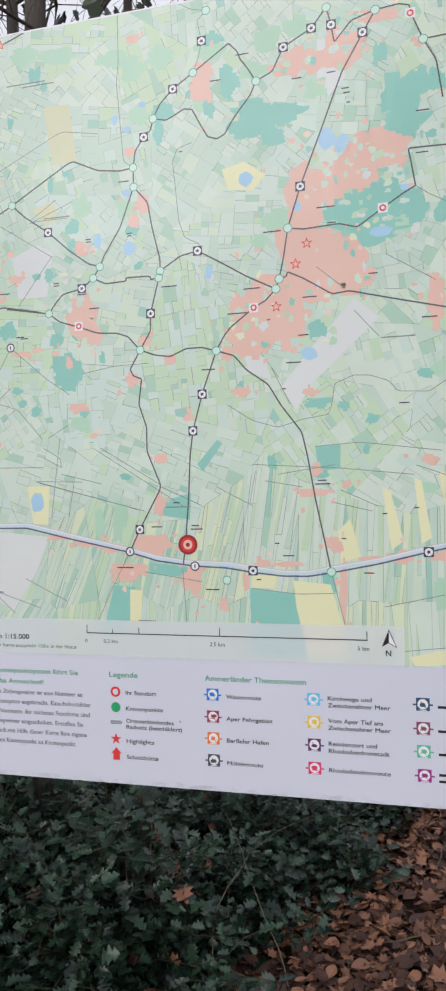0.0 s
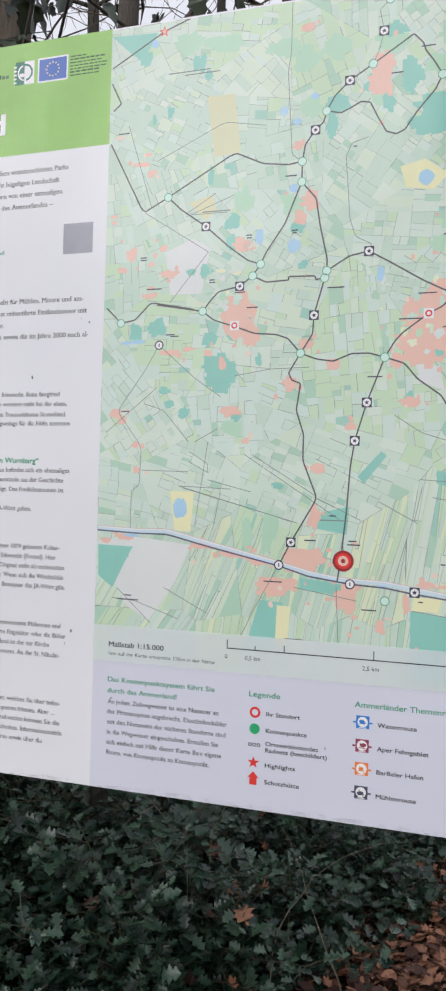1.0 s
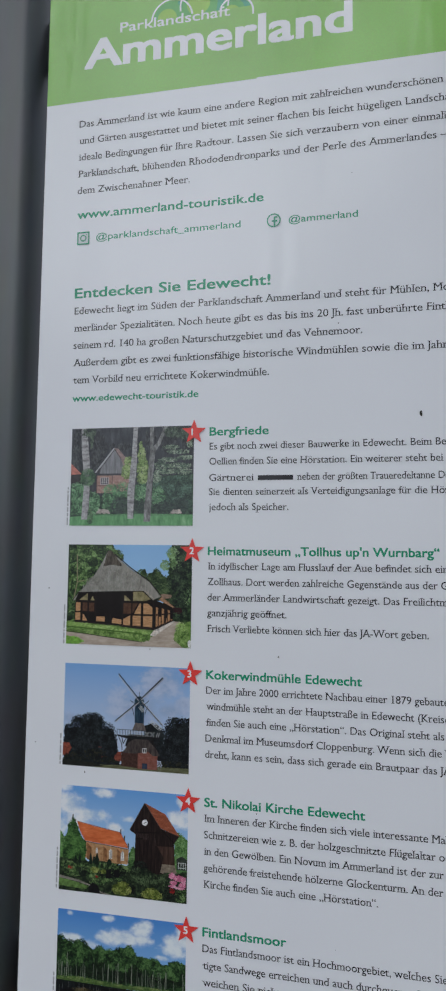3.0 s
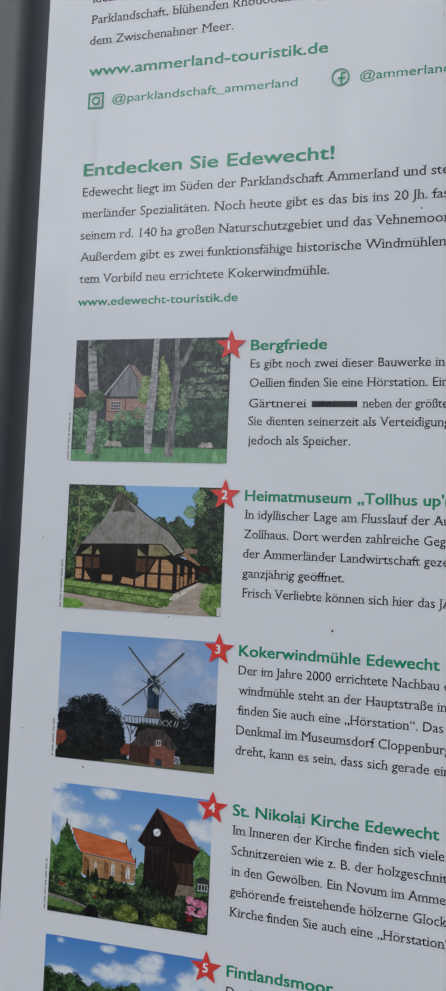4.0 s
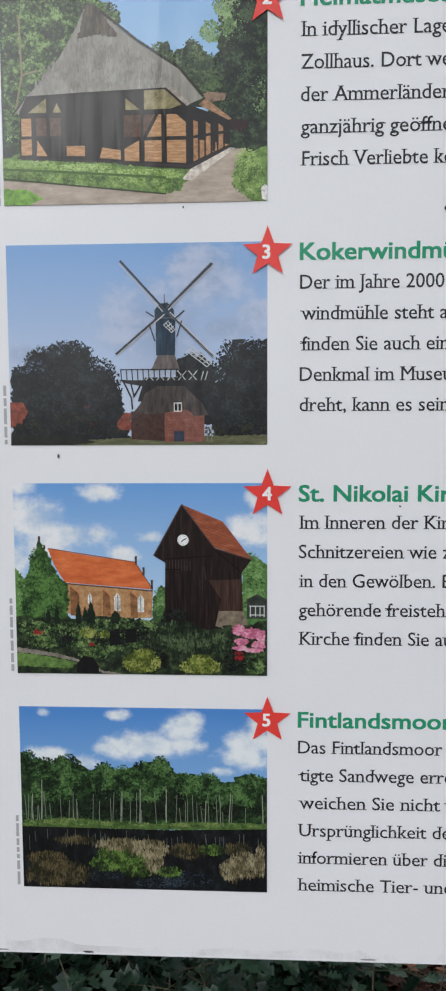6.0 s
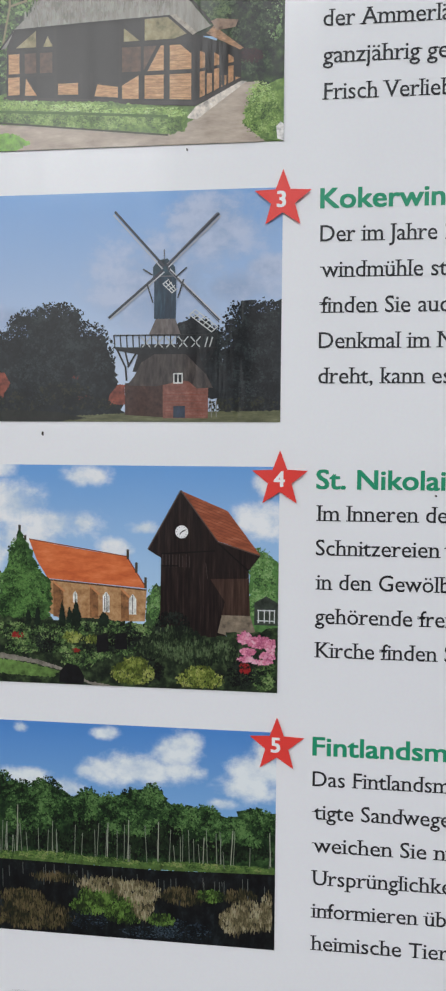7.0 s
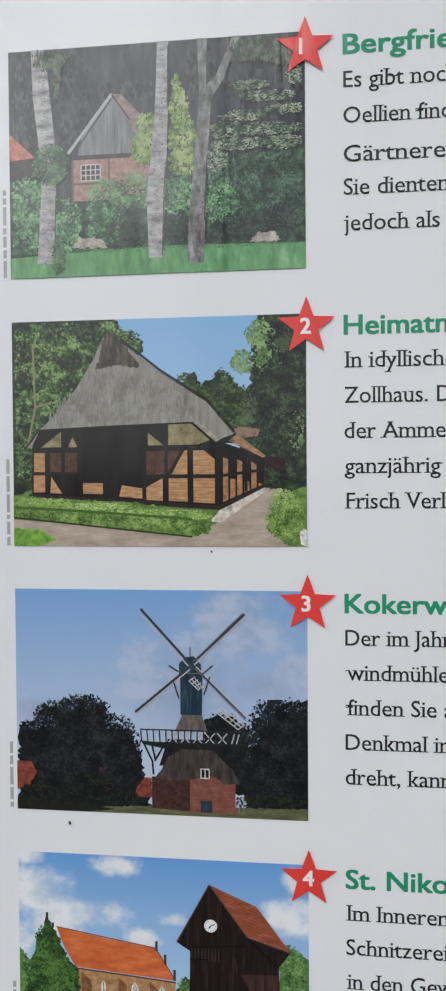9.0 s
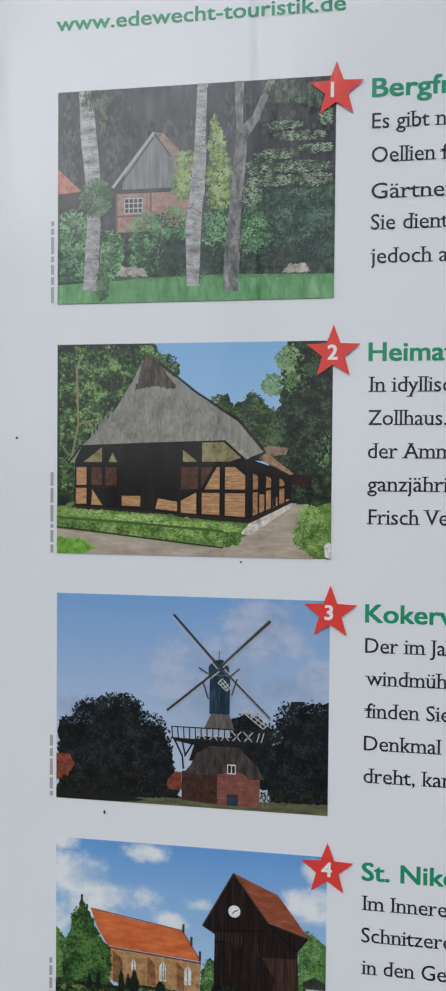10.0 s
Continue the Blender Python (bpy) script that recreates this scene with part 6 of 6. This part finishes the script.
p.lines("stem_reflections", (110, 116, 112), [(x, r5.uniform(29, 33), x + 0.1, r5.uniform(20, 28)) for x in [r5.uniform(2, 99) for _ in range(34)]], 0.2)
p.daubs("water_shimmer", [(30, 40, 46), (52, 66, 78), (76, 92, 104)], [(68, 6, 10, 5), (34, 8, 8, 5), (56, 4, 10, 3)], 170, 0.55, 68, 0.6)
p.daubs("dull_reeds", [(48, 50, 38), (70, 68, 48), (96, 88, 62), (118, 106, 78)], [(14, 8, 14, 7), (10, 16, 8, 4), (22, 27, 9, 2), (68, 22, 8, 4), (88, 24, 6, 3)], 520, 0.34, 69, 4.2)
p.daubs("tussock", [(44, 58, 36), (66, 88, 46), (92, 122, 58), (120, 150, 78)], [(43, 17, 9, 6), (38, 20, 7, 4), (47, 11, 7, 4), (34, 14, 6, 4), (78, 23, 5, 3), (60, 10, 5, 3)], 620, 0.4, 67, 2.2)
p.daubs("reeds", [(98, 92, 68), (128, 120, 92), (152, 143, 114), (176, 168, 140)], [(40, 25, 10, 3.4), (52, 23, 8, 5), (54, 16, 4, 6), (92, 15, 8, 7), (86, 12, 5, 6), (98, 18, 3, 8)], 620, 0.3, 66, 5.0)

# numbered red stars on the corners of the pictures
for k, z in enumerate(STAR_Z):
    st = flat("number_star", [(star(137.2, z - 0.4, 10.2, 0.42), 0)], [RED], board, 27, "red five-pointed star with a white number")
    text(str(k + 1), 135.3, z - 2.8, 5.4, LETTER, None, 0.03, 27.6, "number", st)
# captions up the sides of the pictures: plain grey bars
for k, (z, n) in enumerate(zip((490, 394.4, 299.6, 204.6, 110.4), (31, 31, 24, 31, 31))):
    r = random.Random(70 + k)
    a = z - PH + 0.5
    end = a + n
    while a < end:
        w = r.uniform(1.5, 6.5)
        flat("caption_bar", [(rect(29.9, a, 31.1, min(end, a + w)), 0)], [ink("caption_grey", (158, 158, 158), 0.1)], board, 3)
        a += w + 0.9
# specks of dirt on the sheet
SPECK = rough_mat("dirt_speck", (0.02, 0.018, 0.015), (0.08, 0.07, 0.06), 60, 0.9, 0.1)
r = random.Random(5)
specks = [(312, 494, 1.1, 2.3), (388, 560, 0.7, 1.6), (376, 184, 1.1, 2.4), (368, 168, 0.6, 1.3), (14, 35, 0.8, 0.8), (9, 236, 0.45, 0.45), (206, 311, 0.7, 0.9), (52, 215.5, 0.5, 0.9), (104, 313.2, 0.4, 0.5), (432, 108, 1.0, 1.0), (690, 78, 0.6, 1.6)]
specks += [(r.uniform(5, 400), r.uniform(10, 760), *(r.uniform(0.25, 0.6),) * 2) for _ in range(9)] + [(r.uniform(410, 1000), r.uniform(10, 900), *(r.uniform(0.25, 0.7),) * 2) for _ in range(14)]
for x, y, a, b in specks:
    flat("dirt_speck", [(ragged(x, y, a, b, int(x * 7 + y), False), 0)], [SPECK], board, 15.5)
for x, w in ((22, 6), (60, 5), (180, 8), (300, 7), (420, 6), (590, 8), (800, 7)):
    flat("edge_wear", [(ragged(x, 1.2, w * 0.5, 0.5, int(x), False), 0)], [SPECK if x == 60 else EDGE], board, 1.5)
# a film of grime along the foot of the board
film_mat = ink("grime", (116, 108, 96), 0.2, 30, 1.0)
fn = film_mat.node_tree
fc = fn.nodes.new("ShaderNodeTexCoord")
f1 = fn.nodes.new("ShaderNodeTexNoise")
f1.inputs["Scale"].default_value = 26
f1.inputs["Detail"].default_value = 9
f1.inputs["Roughness"].default_value = 0.7
fn.links.new(fc.outputs["Object"], f1.inputs["Vector"])
fr = fn.nodes.new("ShaderNodeMapRange")
fr.inputs["From Min"].default_value = 0.46
fr.inputs["From Max"].default_value = 0.78
fr.inputs["To Max"].default_value = 0.35
fn.links.new(f1.outputs["Fac"], fr.inputs["Value"])
fn.links.new(fr.outputs["Result"], fn.nodes["Principled BSDF"].inputs["Alpha"])
rg = random.Random(15)
foot = [(24 + 8 * i, 1.0) for i in range(159)]
ridge_line = [(x, 2 + 6 * abs(noise.noise((x * 0.02, 3.3, 0.2))) + rg.uniform(0, 3)) for x, _ in reversed(foot)]
flat("grime_film", [(foot + ridge_line, 0)], [film_mat], board, 1.8, "thin grey grime along the foot of the board").visible_shadow = False

# ---- posts and clamps ----


def box(bm, a, b, bevel=0.0):
    v = [bm.verts.new((x, y, z)) for x in (a[0], b[0]) for y in (a[1], b[1]) for z in (a[2], b[2])]
    for f in ((0, 1, 3, 2), (4, 6, 7, 5), (0, 4, 5, 1), (2, 3, 7, 6), (0, 2, 6, 4), (1, 5, 7, 3)):
        bm.faces.new([v[i] for i in f])
    bmesh.ops.recalc_face_normals(bm, faces=bm.faces)
    if bevel:
        bmesh.ops.bevel(bm, geom=list(bm.edges), offset=bevel, segments=5, affect='EDGES', profile=0.5)
    return bm


def post():
    ob = tagged(new("post"), "dark anthracite powder-coated square steel post beside the board", "post", "posts of the board")
    shaft = part("shaft", box(bmesh.new(), (-0.05, 0.05, -0.05), (0.05, 0.094, 2.12), 0.018), METAL, ob)
    shaft.data.polygons.foreach_set("use_smooth", [True] * len(shaft.data.polygons))
    part("cap", box(bmesh.new(), (-0.053, 0.047, 2.12), (0.053, 0.097, 2.132), 0.004), METAL, ob, "flat steel cap")
    return ob


left_post = post()
left_post.location = (-0.0872, 0, 0)
right_post = copy_thing(left_post, pose(BOARD_W + 0.0872, 0, 0))


def clamp(side, x, z):
    """A flat bracket behind the board: a plate on the sheet's back and an arm to the post."""
    ob = tagged(new("clamp"), "dark steel bracket that holds the board to its post", "bracket", "brackets of the board")
    ob.location = (x, 0, z)
    a, b = sorted((0.04 * side, 0.004 * side))
    part("plate", box(bmesh.new(), (a, 0.0045, -0.026), (b, 0.0105, 0.026), 0.002), METAL, ob)
    a, b = sorted((0.012 * side, -0.060 * side))
    part("arm", box(bmesh.new(), (a, 0.070, -0.026), (b, 0.084, 0.022), 0.004), METAL, ob)
    bm = bmesh.new()
    bmesh.ops.create_cone(bm, cap_ends=True, segments=12, radius1=0.007, radius2=0.006, depth=0.006, matrix=pose(0.03 * side, 0.0135, 0, 90))
    part("bolt", bm, ZINC, ob)
    a, b = sorted((0.012 * side, 0.004 * side))
    part("web", box(bmesh.new(), (a, 0.0105, -0.024), (b, 0.070, 0.020), 0.002), METAL, ob)


for z in (FOOT + 0.030, FOOT + 0.886):
    clamp(1, 0.0, z)
    clamp(-1, BOARD_W, z)

# ---- ground: leaf mould that goes on to the horizon ----


def rise(x, y):
    d = max(abs(x), abs(y))
    k = 1.0 if d < 8 else max(0.0, 1 - (d - 8) / 20)
    return k * (0.035 * noise.noise((x * 0.8, y * 0.8, 3.1)) + 0.015 * noise.noise((x * 3.1, y * 3.1, 7.7)))


edges_xy = sorted(set([round(-4 + 0.12 * i, 3) for i in range(76)] + [-900, -400, -150, -60, -28, -14, -8, 8, 14, 28, 60, 150, 400, 900]))
gv = [(x, y, rise(x, y)) for y in edges_xy for x in edges_xy]
gn = len(edges_xy)
gf = [(j * gn + i, j * gn + i + 1, (j + 1) * gn + i + 1, (j + 1) * gn + i) for j in range(gn - 1) for i in range(gn - 1)]
tagged(mesh_object("ground", gv, gf, SOIL, smooth=True), "dark brown woodland soil under fallen leaves", "ground", kind="structure")

# ---- leaves ----


def outline_leaf(points, fold=0.18):
    """A leaf from its right outline, base to tip: a folded blade on both sides of a midrib."""
    n = len(points)
    verts = [(0, y, 0) for _, y in points] + [(x, y, fold * abs(x)) for x, y in points] + [(-x, y, fold * abs(x)) for x, y in points]
    faces = []
    for i in range(n - 1):
        faces.append((i, n + i, n + i + 1, i + 1))
        faces.append((i, i + 1, 2 * n + i + 1, 2 * n + i))
    return np.array(verts, dtype=np.float64), faces


HOLLY_LEAF = outline_leaf([(0.01, 0), (0.40, 0.13), (0.17, 0.30), (0.46, 0.48), (0.17, 0.66), (0.32, 0.80), (0.0, 1.08)], 0.4)
IVY_LEAF = outline_leaf([(0.02, 0), (0.30, -0.06), (0.52, 0.20), (0.30, 0.36), (0.34, 0.60), (0.16, 0.74), (0.0, 1.0)], 0.2)
MAPLE_LEAF = outline_leaf([(0.02, -0.25), (0.03, 0.0), (0.38, -0.02), (0.26, 0.14), (0.60, 0.34), (0.34, 0.40), (0.42, 0.66), (0.18, 0.62), (0.0, 1.0)], 0.3)
BEECH_LEAF = outline_leaf([(0.01, 0), (0.20, 0.16), (0.29, 0.40), (0.24, 0.64), (0.10, 0.88), (0.0, 1.0)], 0.5)


def leaves(name, template, places, mat, parent, curl=0.0, seed=1):
    """Many leaves in one mesh; places: (point, direction, up, size)."""
    base, faces = template
    m = len(base)
    rs = np.random.RandomState(seed)
    allv = np.empty((len(places) * m, 3))
    allf = []
    for i, (pt, way, up, size) in enumerate(places):
        y = np.array(way, dtype=float)
        y /= np.linalg.norm(y) + 1e-9
        x = np.cross(y, up)
        x /= np.linalg.norm(x) + 1e-9
        z = np.cross(x, y)
        b = base.copy()
        c = curl * rs.uniform(-0.4, 1.0)
        b[:, 2] += c * ((b[:, 1] - 0.4) ** 2 + rs.uniform(0, 1.2) * b[:, 0] ** 2)
        b[:, 0] *= rs.uniform(0.8, 1.15)
        allv[i * m:(i + 1) * m] = np.array(pt) + size * (b[:, :1] * x + b[:, 1:2] * y + b[:, 2:3] * z)
        allf += [tuple(i * m + k for k in f) for f in faces]
    return mesh_object(name, allv.tolist(), allf, mat, parent, smooth=True)


def tube(verts, faces, pts, radii, sides=6, wobble=0.0):
    """Adds a tapered tube along points to verts and faces."""
    start = len(verts)
    for i, p in enumerate(pts):
        a, b = Vector(pts[max(0, i - 1)]), Vector(pts[min(len(pts) - 1, i + 1)])
        d = (b - a).normalized()
        s = d.orthogonal() if abs(d.z) < 0.8 else Vector((1, 0, 0)).cross(d) * -1
        s = s.normalized()
        t = d.cross(s)
        for k in range(sides):
            ang = 2 * math.pi * k / sides
            r = radii[i] * (1 + wobble * noise.noise((k * 1.3 + p[0] * 9, i * 0.35, p[1] * 5)))
            q = Vector(p) + s * (r * math.cos(ang)) + t * (r * math.sin(ang))
            verts.append(tuple(q))
    for i in range(len(pts) - 1):
        for k in range(sides):
            a, b = start + i * sides + k, start + i * sides + (k + 1) % sides
            faces.append((a, b, b + sides, a + sides))
    top = start + (len(pts) - 1) * sides
    faces.append(tuple(top + k for k in range(sides)))


def wander(r, p, d, length, steps, bend, lift=0.0):
    p, d = Vector(p), Vector(d).normalized()
    out = [tuple(p)]
    for _ in range(steps):
        d = (d + Vector((r.gauss(0, bend), r.gauss(0, bend), r.gauss(0, bend) + lift))).normalized()
        p = p + d * (length / steps)
        out.append(tuple(p))
    return out


def tree(name, x, y, r0, height, bark, seed, ivy=400, lean=(0, 0), limbs=9, twigs=60, label="", ivy_top=3.2, first=1.2, group="trees behind the board"):
    """A tapered trunk with limbs, fine bare twigs and a coat of ivy."""
    r = random.Random(seed)
    ob = tagged(new(name), label, "tree", group)
    ob.location = (x, y, 0)
    n = 26
    line = [(lean[0] * t * height + 0.05 * noise.noise((t * 3, seed, 0)), lean[1] * t * height + 0.05 * noise.noise((t * 3, 0, seed)), -0.06 + t * (height + 0.06)) for t in [i / n for i in range(n + 1)]]
    rad = [r0 * (1 - 0.55 * i / n) * (1.35 if i == 0 else 1.12 if i == 1 else 1) for i in range(n + 1)]
    v, f = [], []
    tube(v, f, line, rad, 18, 0.22)
    mesh_object("trunk", v, f, bark, ob, smooth=True)
    tips = []
    for _ in range(limbs):
        i = r.randint(int(n * first / height), n - 2)
        a = r.uniform(0, 2 * math.pi)
        pts = wander(r, line[i], (math.cos(a), math.sin(a), r.uniform(0.3, 1.1)), r.uniform(0.7, 1.9), 9, 0.16, 0.03)
        v, f = [], []
        tube(v, f, pts, [rad[i] * 0.34 * (1 - 0.8 * k / 9) + 0.002 for k in range(10)], 7, 0.1)
        mesh_object("limb", v, f, bark, ob, smooth=True)
        tips += pts[2:]
    v, f = [], []
    ends = []
    for _ in range(twigs):
        s = r.choice(tips)
        pts = wander(r, s, (r.gauss(0, 1), r.gauss(0, 1), r.gauss(0.2, 0.8)), r.uniform(0.25, 0.9), 6, 0.28)
        w = r.uniform(0.002, 0.006)
        tube(v, f, pts, [w * (1 - 0.12 * k) for k in range(7)], 4)
        ends += pts[2:]
        for q in pts[2::2]:
            sub = wander(r, q, (r.gauss(0, 1), r.gauss(0, 1), r.gauss(0.1, 0.8)), r.uniform(0.08, 0.3), 3, 0.3)
            tube(v, f, sub, [0.0018, 0.0015, 0.0012, 0.0008], 3)
            ends.append(sub[-1])
    tagged(mesh_object("twig_tangle", v, f, TWIG, ob), kind="stuff")
    spots = []
    for _ in range(ivy):
        if r.random() < 0.75:
            t = r.random() ** 0.8 * min(1, ivy_top / height)
            i = int(t * n)
            a = r.uniform(0, 2 * math.pi)
            clump = noise.noise((a * 0.9, t * 6, seed * 1.7))
            if clump < -0.12:
                continue
            out = Vector((math.cos(a), math.sin(a), r.uniform(-0.5, 0.4)))
            c = Vector(line[i]).lerp(Vector(line[min(n, i + 1)]), r.random()) + Vector((math.cos(a), math.sin(a), 0)) * (rad[i] + r.uniform(0.0, 0.09))
        else:
            c = Vector(r.choice(tips)) + Vector((r.gauss(0, 0.05), r.gauss(0, 0.05), r.gauss(0, 0.05)))
            out = Vector((r.gauss(0, 1), r.gauss(0, 1), r.gauss(-0.2, 0.6)))
        spots.append((tuple(c), (r.gauss(0, 0.6), r.gauss(0, 0.6), -1), tuple(out), r.uniform(0.035, 0.075)))
    if spots:
        tagged(leaves("ivy_leaves", IVY_LEAF, spots, IVY, ob, 0.3, seed), kind="stuff")
    return ob


tree("ivy_clad_tree", -0.80, 1.42, 0.155, 5.2, BARK_PALE, 3, 900, (0.02, 0.02), 8, 60, "thick pale mottled trunk hung with dark ivy", 3.4)
tree("slender_tree", -0.33, 1.55, 0.058, 4.6, BARK_DARK, 8, 380, (0.004, 0.02), 9, 70, "slender dark ivy-grown trunk behind the board", 3.4)
tree("slender_tree", 0.0, 1.62, 0.026, 4.2, BARK_DARK, 12, 120, (-0.005, 0.03), 9, 60, "thin dark sapling with bare twigs", 3.2)
tree("slender_tree", -1.55, 2.4, 0.075, 5.5, BARK_DARK, 17, 420, (0.03, 0.0), 10, 80, "dark trunk among bare twigs and ivy", 3.6)
tree("slender_tree", -0.95, 2.7, 0.05, 5.2, BARK_DARK, 23, 260, (-0.02, 0.01), 10, 90, "dark slender trunk with bare twigs", 3.4)
tree("slender_tree", -2.3, 3.4, 0.10, 6.0, BARK_PALE, 29, 420, (0.0, 0.0), 10, 80, "pale trunk with ivy further back", 3.6)
tree("slender_tree", 0.55, 2.9, 0.045, 5.0, BARK_DARK, 31, 160, (-0.04, 0.0), 9, 70, "dark slender trunk further back", 3.2)
tree("slender_tree", -3.4, 4.6, 0.13, 7.0, BARK_DARK, 37, 500, (0.02, 0.0), 10, 80, "dark ivy-grown trunk far back", 4.0)
tree("slender_tree", -0.3, 4.4, 0.09, 6.4, BARK_DARK, 41, 300, (-0.02, 0.0), 10, 90, "dark trunk behind the thicket", 4.0)
tree("slender_tree", 1.6, 4.2, 0.08, 6.4, BARK_DARK, 43, 260, (-0.03, 0.0), 10, 80, "dark trunk behind the thicket", 4.0)

tree("ivy_sapling", -0.52, 1.22, 0.018, 2.15, BARK_DARK, 53, 1100, (0.0, 0.0), 9, 60, "thin sapling wrapped in small dark ivy leaves", 2.1, 0.7)

# bare trees across the path, which the gloss of the board mirrors
for tx, ty, tr, th, ts in ((-2.6, -5.2, 0.11, 7.5, 81), (-0.7, -6.4, 0.14, 8.5, 82), (0.5, -5.6, 0.09, 7.5, 83), (1.7, -7.2, 0.16, 9.0, 84), (3.0, -5.8, 0.12, 8.0, 85)):
    tree("bare_tree", tx, ty, tr, th, BARK_DARK, ts, 0, (0.02, 0.0), 14, 120, "bare winter tree with a dark trunk across the path", 7.0, 1.6, "trees across the path")

# ---- holly thicket under and behind the board ----


def holly(x, y, rx, ry, h, n, seed, label):
    r = random.Random(seed)
    ob = tagged(new("holly_bush"), label, "shrub", "holly bushes")
    ob.location = (x, y, rise(x, y))
    v, f, spots = [], [], []
    for _ in range(max(10, n // 13)):
        a, d = r.uniform(0, 2 * math.pi), math.sqrt(r.random())
        p = (rx * 0.8 * d * math.cos(a), ry * 0.8 * d * math.sin(a), -0.03)
        pts = wander(r, p, (0.5 * math.cos(a) + r.gauss(0, 0.3), 0.5 * math.sin(a) + r.gauss(0, 0.3), 1.1), h * r.uniform(0.45, 1.1) * math.sqrt(max(0.2, 1 - 0.6 * d * d)), 10, 0.20, -0.03)
        w = r.uniform(0.002, 0.0045)
        tube(v, f, pts, [w * (1 - 0.07 * k) for k in range(11)], 5)
        for q in pts[2:]:
            for _ in range(r.randint(3, 5)):
                b = r.uniform(0, 2 * math.pi)
                off = Vector((math.cos(b), math.sin(b), r.uniform(-0.2, 0.6)))
                side = wander(r, q, off, r.uniform(0.03, 0.12), 2, 0.2)
                tube(v, f, side, [0.0016, 0.0012, 0.001], 3)
                for e in side[1:]:
                    spots.append((e, (off.x + r.gauss(0, 0.4), off.y + r.gauss(0, 0.4), off.z + r.gauss(0, 0.3)), (r.gauss(0, 0.5), r.gauss(0, 0.5) - 0.2, 1), r.uniform(0.022, 0.050)))
    tagged(mesh_object("stem_tangle", v, f, STEM, ob), kind="stuff")
    tagged(leaves("leaves", HOLLY_LEAF, spots, HOLLY, ob, 0.25, seed), kind="stuff")
    return ob


LB = "dense dark green spiny holly growing through fallen leaves"
for k, (x, y, rx, ry, h, n) in enumerate((
        (-0.30, 1.45, 0.40, 0.34, 0.74, 1500), (0.06, 1.72, 0.38, 0.34, 0.62, 1300), (-0.70, 1.10, 0.40, 0.30, 0.86, 1500), (0.16, 1.50, 0.24, 0.20, 0.36, 600),
        (-0.05, 2.30, 0.55, 0.40, 0.72, 1300), (-0.75, 2.05, 0.50, 0.45, 0.85, 1500), (-1.20, 1.20, 0.40, 0.36, 0.92, 1400), (0.45, 2.05, 0.26, 0.24, 0.34, 500),
        (-1.50, 2.30, 0.60, 0.50, 1.00, 1300), (-0.55, 2.95, 0.70, 0.50, 0.95, 1200), (0.62, 2.55, 0.26, 0.22, 0.26, 380), (-0.25, 1.12, 0.26, 0.20, 0.56, 800), (-0.45, 1.16, 0.28, 0.20, 0.80, 1000), (-0.88, 1.02, 0.34, 0.20, 0.95, 1100), (-0.02, 1.16, 0.26, 0.18, 0.52, 800), (-0.21, 1.36, 0.20, 0.12, 0.78, 900))):
    holly(x, y, rx, ry, h, n, 100 + k, LB)

# ---- leaf litter ----
r = random.Random(77)
spots = []
for _ in range(19000):
    x, y = r.gauss(0.8, 1.25), r.gauss(1.7, 1.2)
    nrm = (r.gauss(0, 0.35), r.gauss(0, 0.35), 1)
    a = r.uniform(0, 2 * math.pi)
    spots.append(((x, y, rise(x, y) + r.uniform(0.004, 0.045)), (math.cos(a), math.sin(a), r.gauss(0, 0.22)), nrm, r.choice((1, 1, 1, 1.5)) * r.uniform(0.028, 0.058)))
far = []
for _ in range(5200):
    x, y = r.gauss(0.6, 2.2), r.gauss(2.0, 2.6)
    if abs(x) > 8 or abs(y) > 9:
        continue
    a = r.uniform(0, 2 * math.pi)
    far.append(((x, y, rise(x, y) + r.uniform(0.002, 0.02)), (math.cos(a), math.sin(a), r.gauss(0, 0.2)), (r.gauss(0, 0.3), r.gauss(0, 0.3), 1), r.uniform(0.035, 0.075)))
for _ in range(240):
    x, y, a = r.uniform(-1.2, 0.3), r.uniform(1.0, 2.0), r.uniform(0, 2 * math.pi)
    spots[r.randrange(8000)] = ((x, y, r.uniform(0.06, 0.36)), (math.cos(a), math.sin(a), r.gauss(0, 0.8)), (r.gauss(0, 0.8), r.gauss(0.0, 0.8), 1), r.uniform(0.03, 0.06))
tagged(leaves("fallen_leaves", MAPLE_LEAF, spots[:8000] + far[:2200], FALLEN, None, 0.5, 7), "curled brown and orange maple leaves covering the ground", "leaf litter", kind="stuff")
tagged(leaves("fallen_leaves", BEECH_LEAF, spots[8000:] + far[2200:], FALLEN, None, 0.6, 8), "small brown beech leaves covering the ground", "leaf litter", kind="stuff")
v, f = [], []
for _ in range(70):
    x, y = r.uniform(-1.2, 2.0), r.uniform(0.9, 3.2)
    a = r.uniform(0, 2 * math.pi)
    tube(v, f, wander(r, (x, y, rise(x, y) + 0.03), (math.cos(a), math.sin(a), 0.05), r.uniform(0.1, 0.45), 6, 0.12, -0.01), [0.0035, 0.003, 0.003, 0.0025, 0.002, 0.0015, 0.001], 5)
tagged(mesh_object("fallen_twigs", v, f, TWIG), "thin dry twigs lying among the leaves", "twigs", kind="stuff")
v, f = [], []
for _ in range(26):
    x, y = r.uniform(-1.3, 0.6), r.uniform(1.15, 2.0)
    tube(v, f, wander(r, (x, y, 0.0), (r.gauss(0, 0.4), r.gauss(0, 0.4), 1), r.uniform(0.5, 1.0), 12, 0.16, -0.05), [0.0022 - 0.00013 * k for k in range(13)], 5)
tagged(mesh_object("bramble_stems", v, f, CANE), "thin arching bramble stems in the holly", "brambles", kind="stuff")
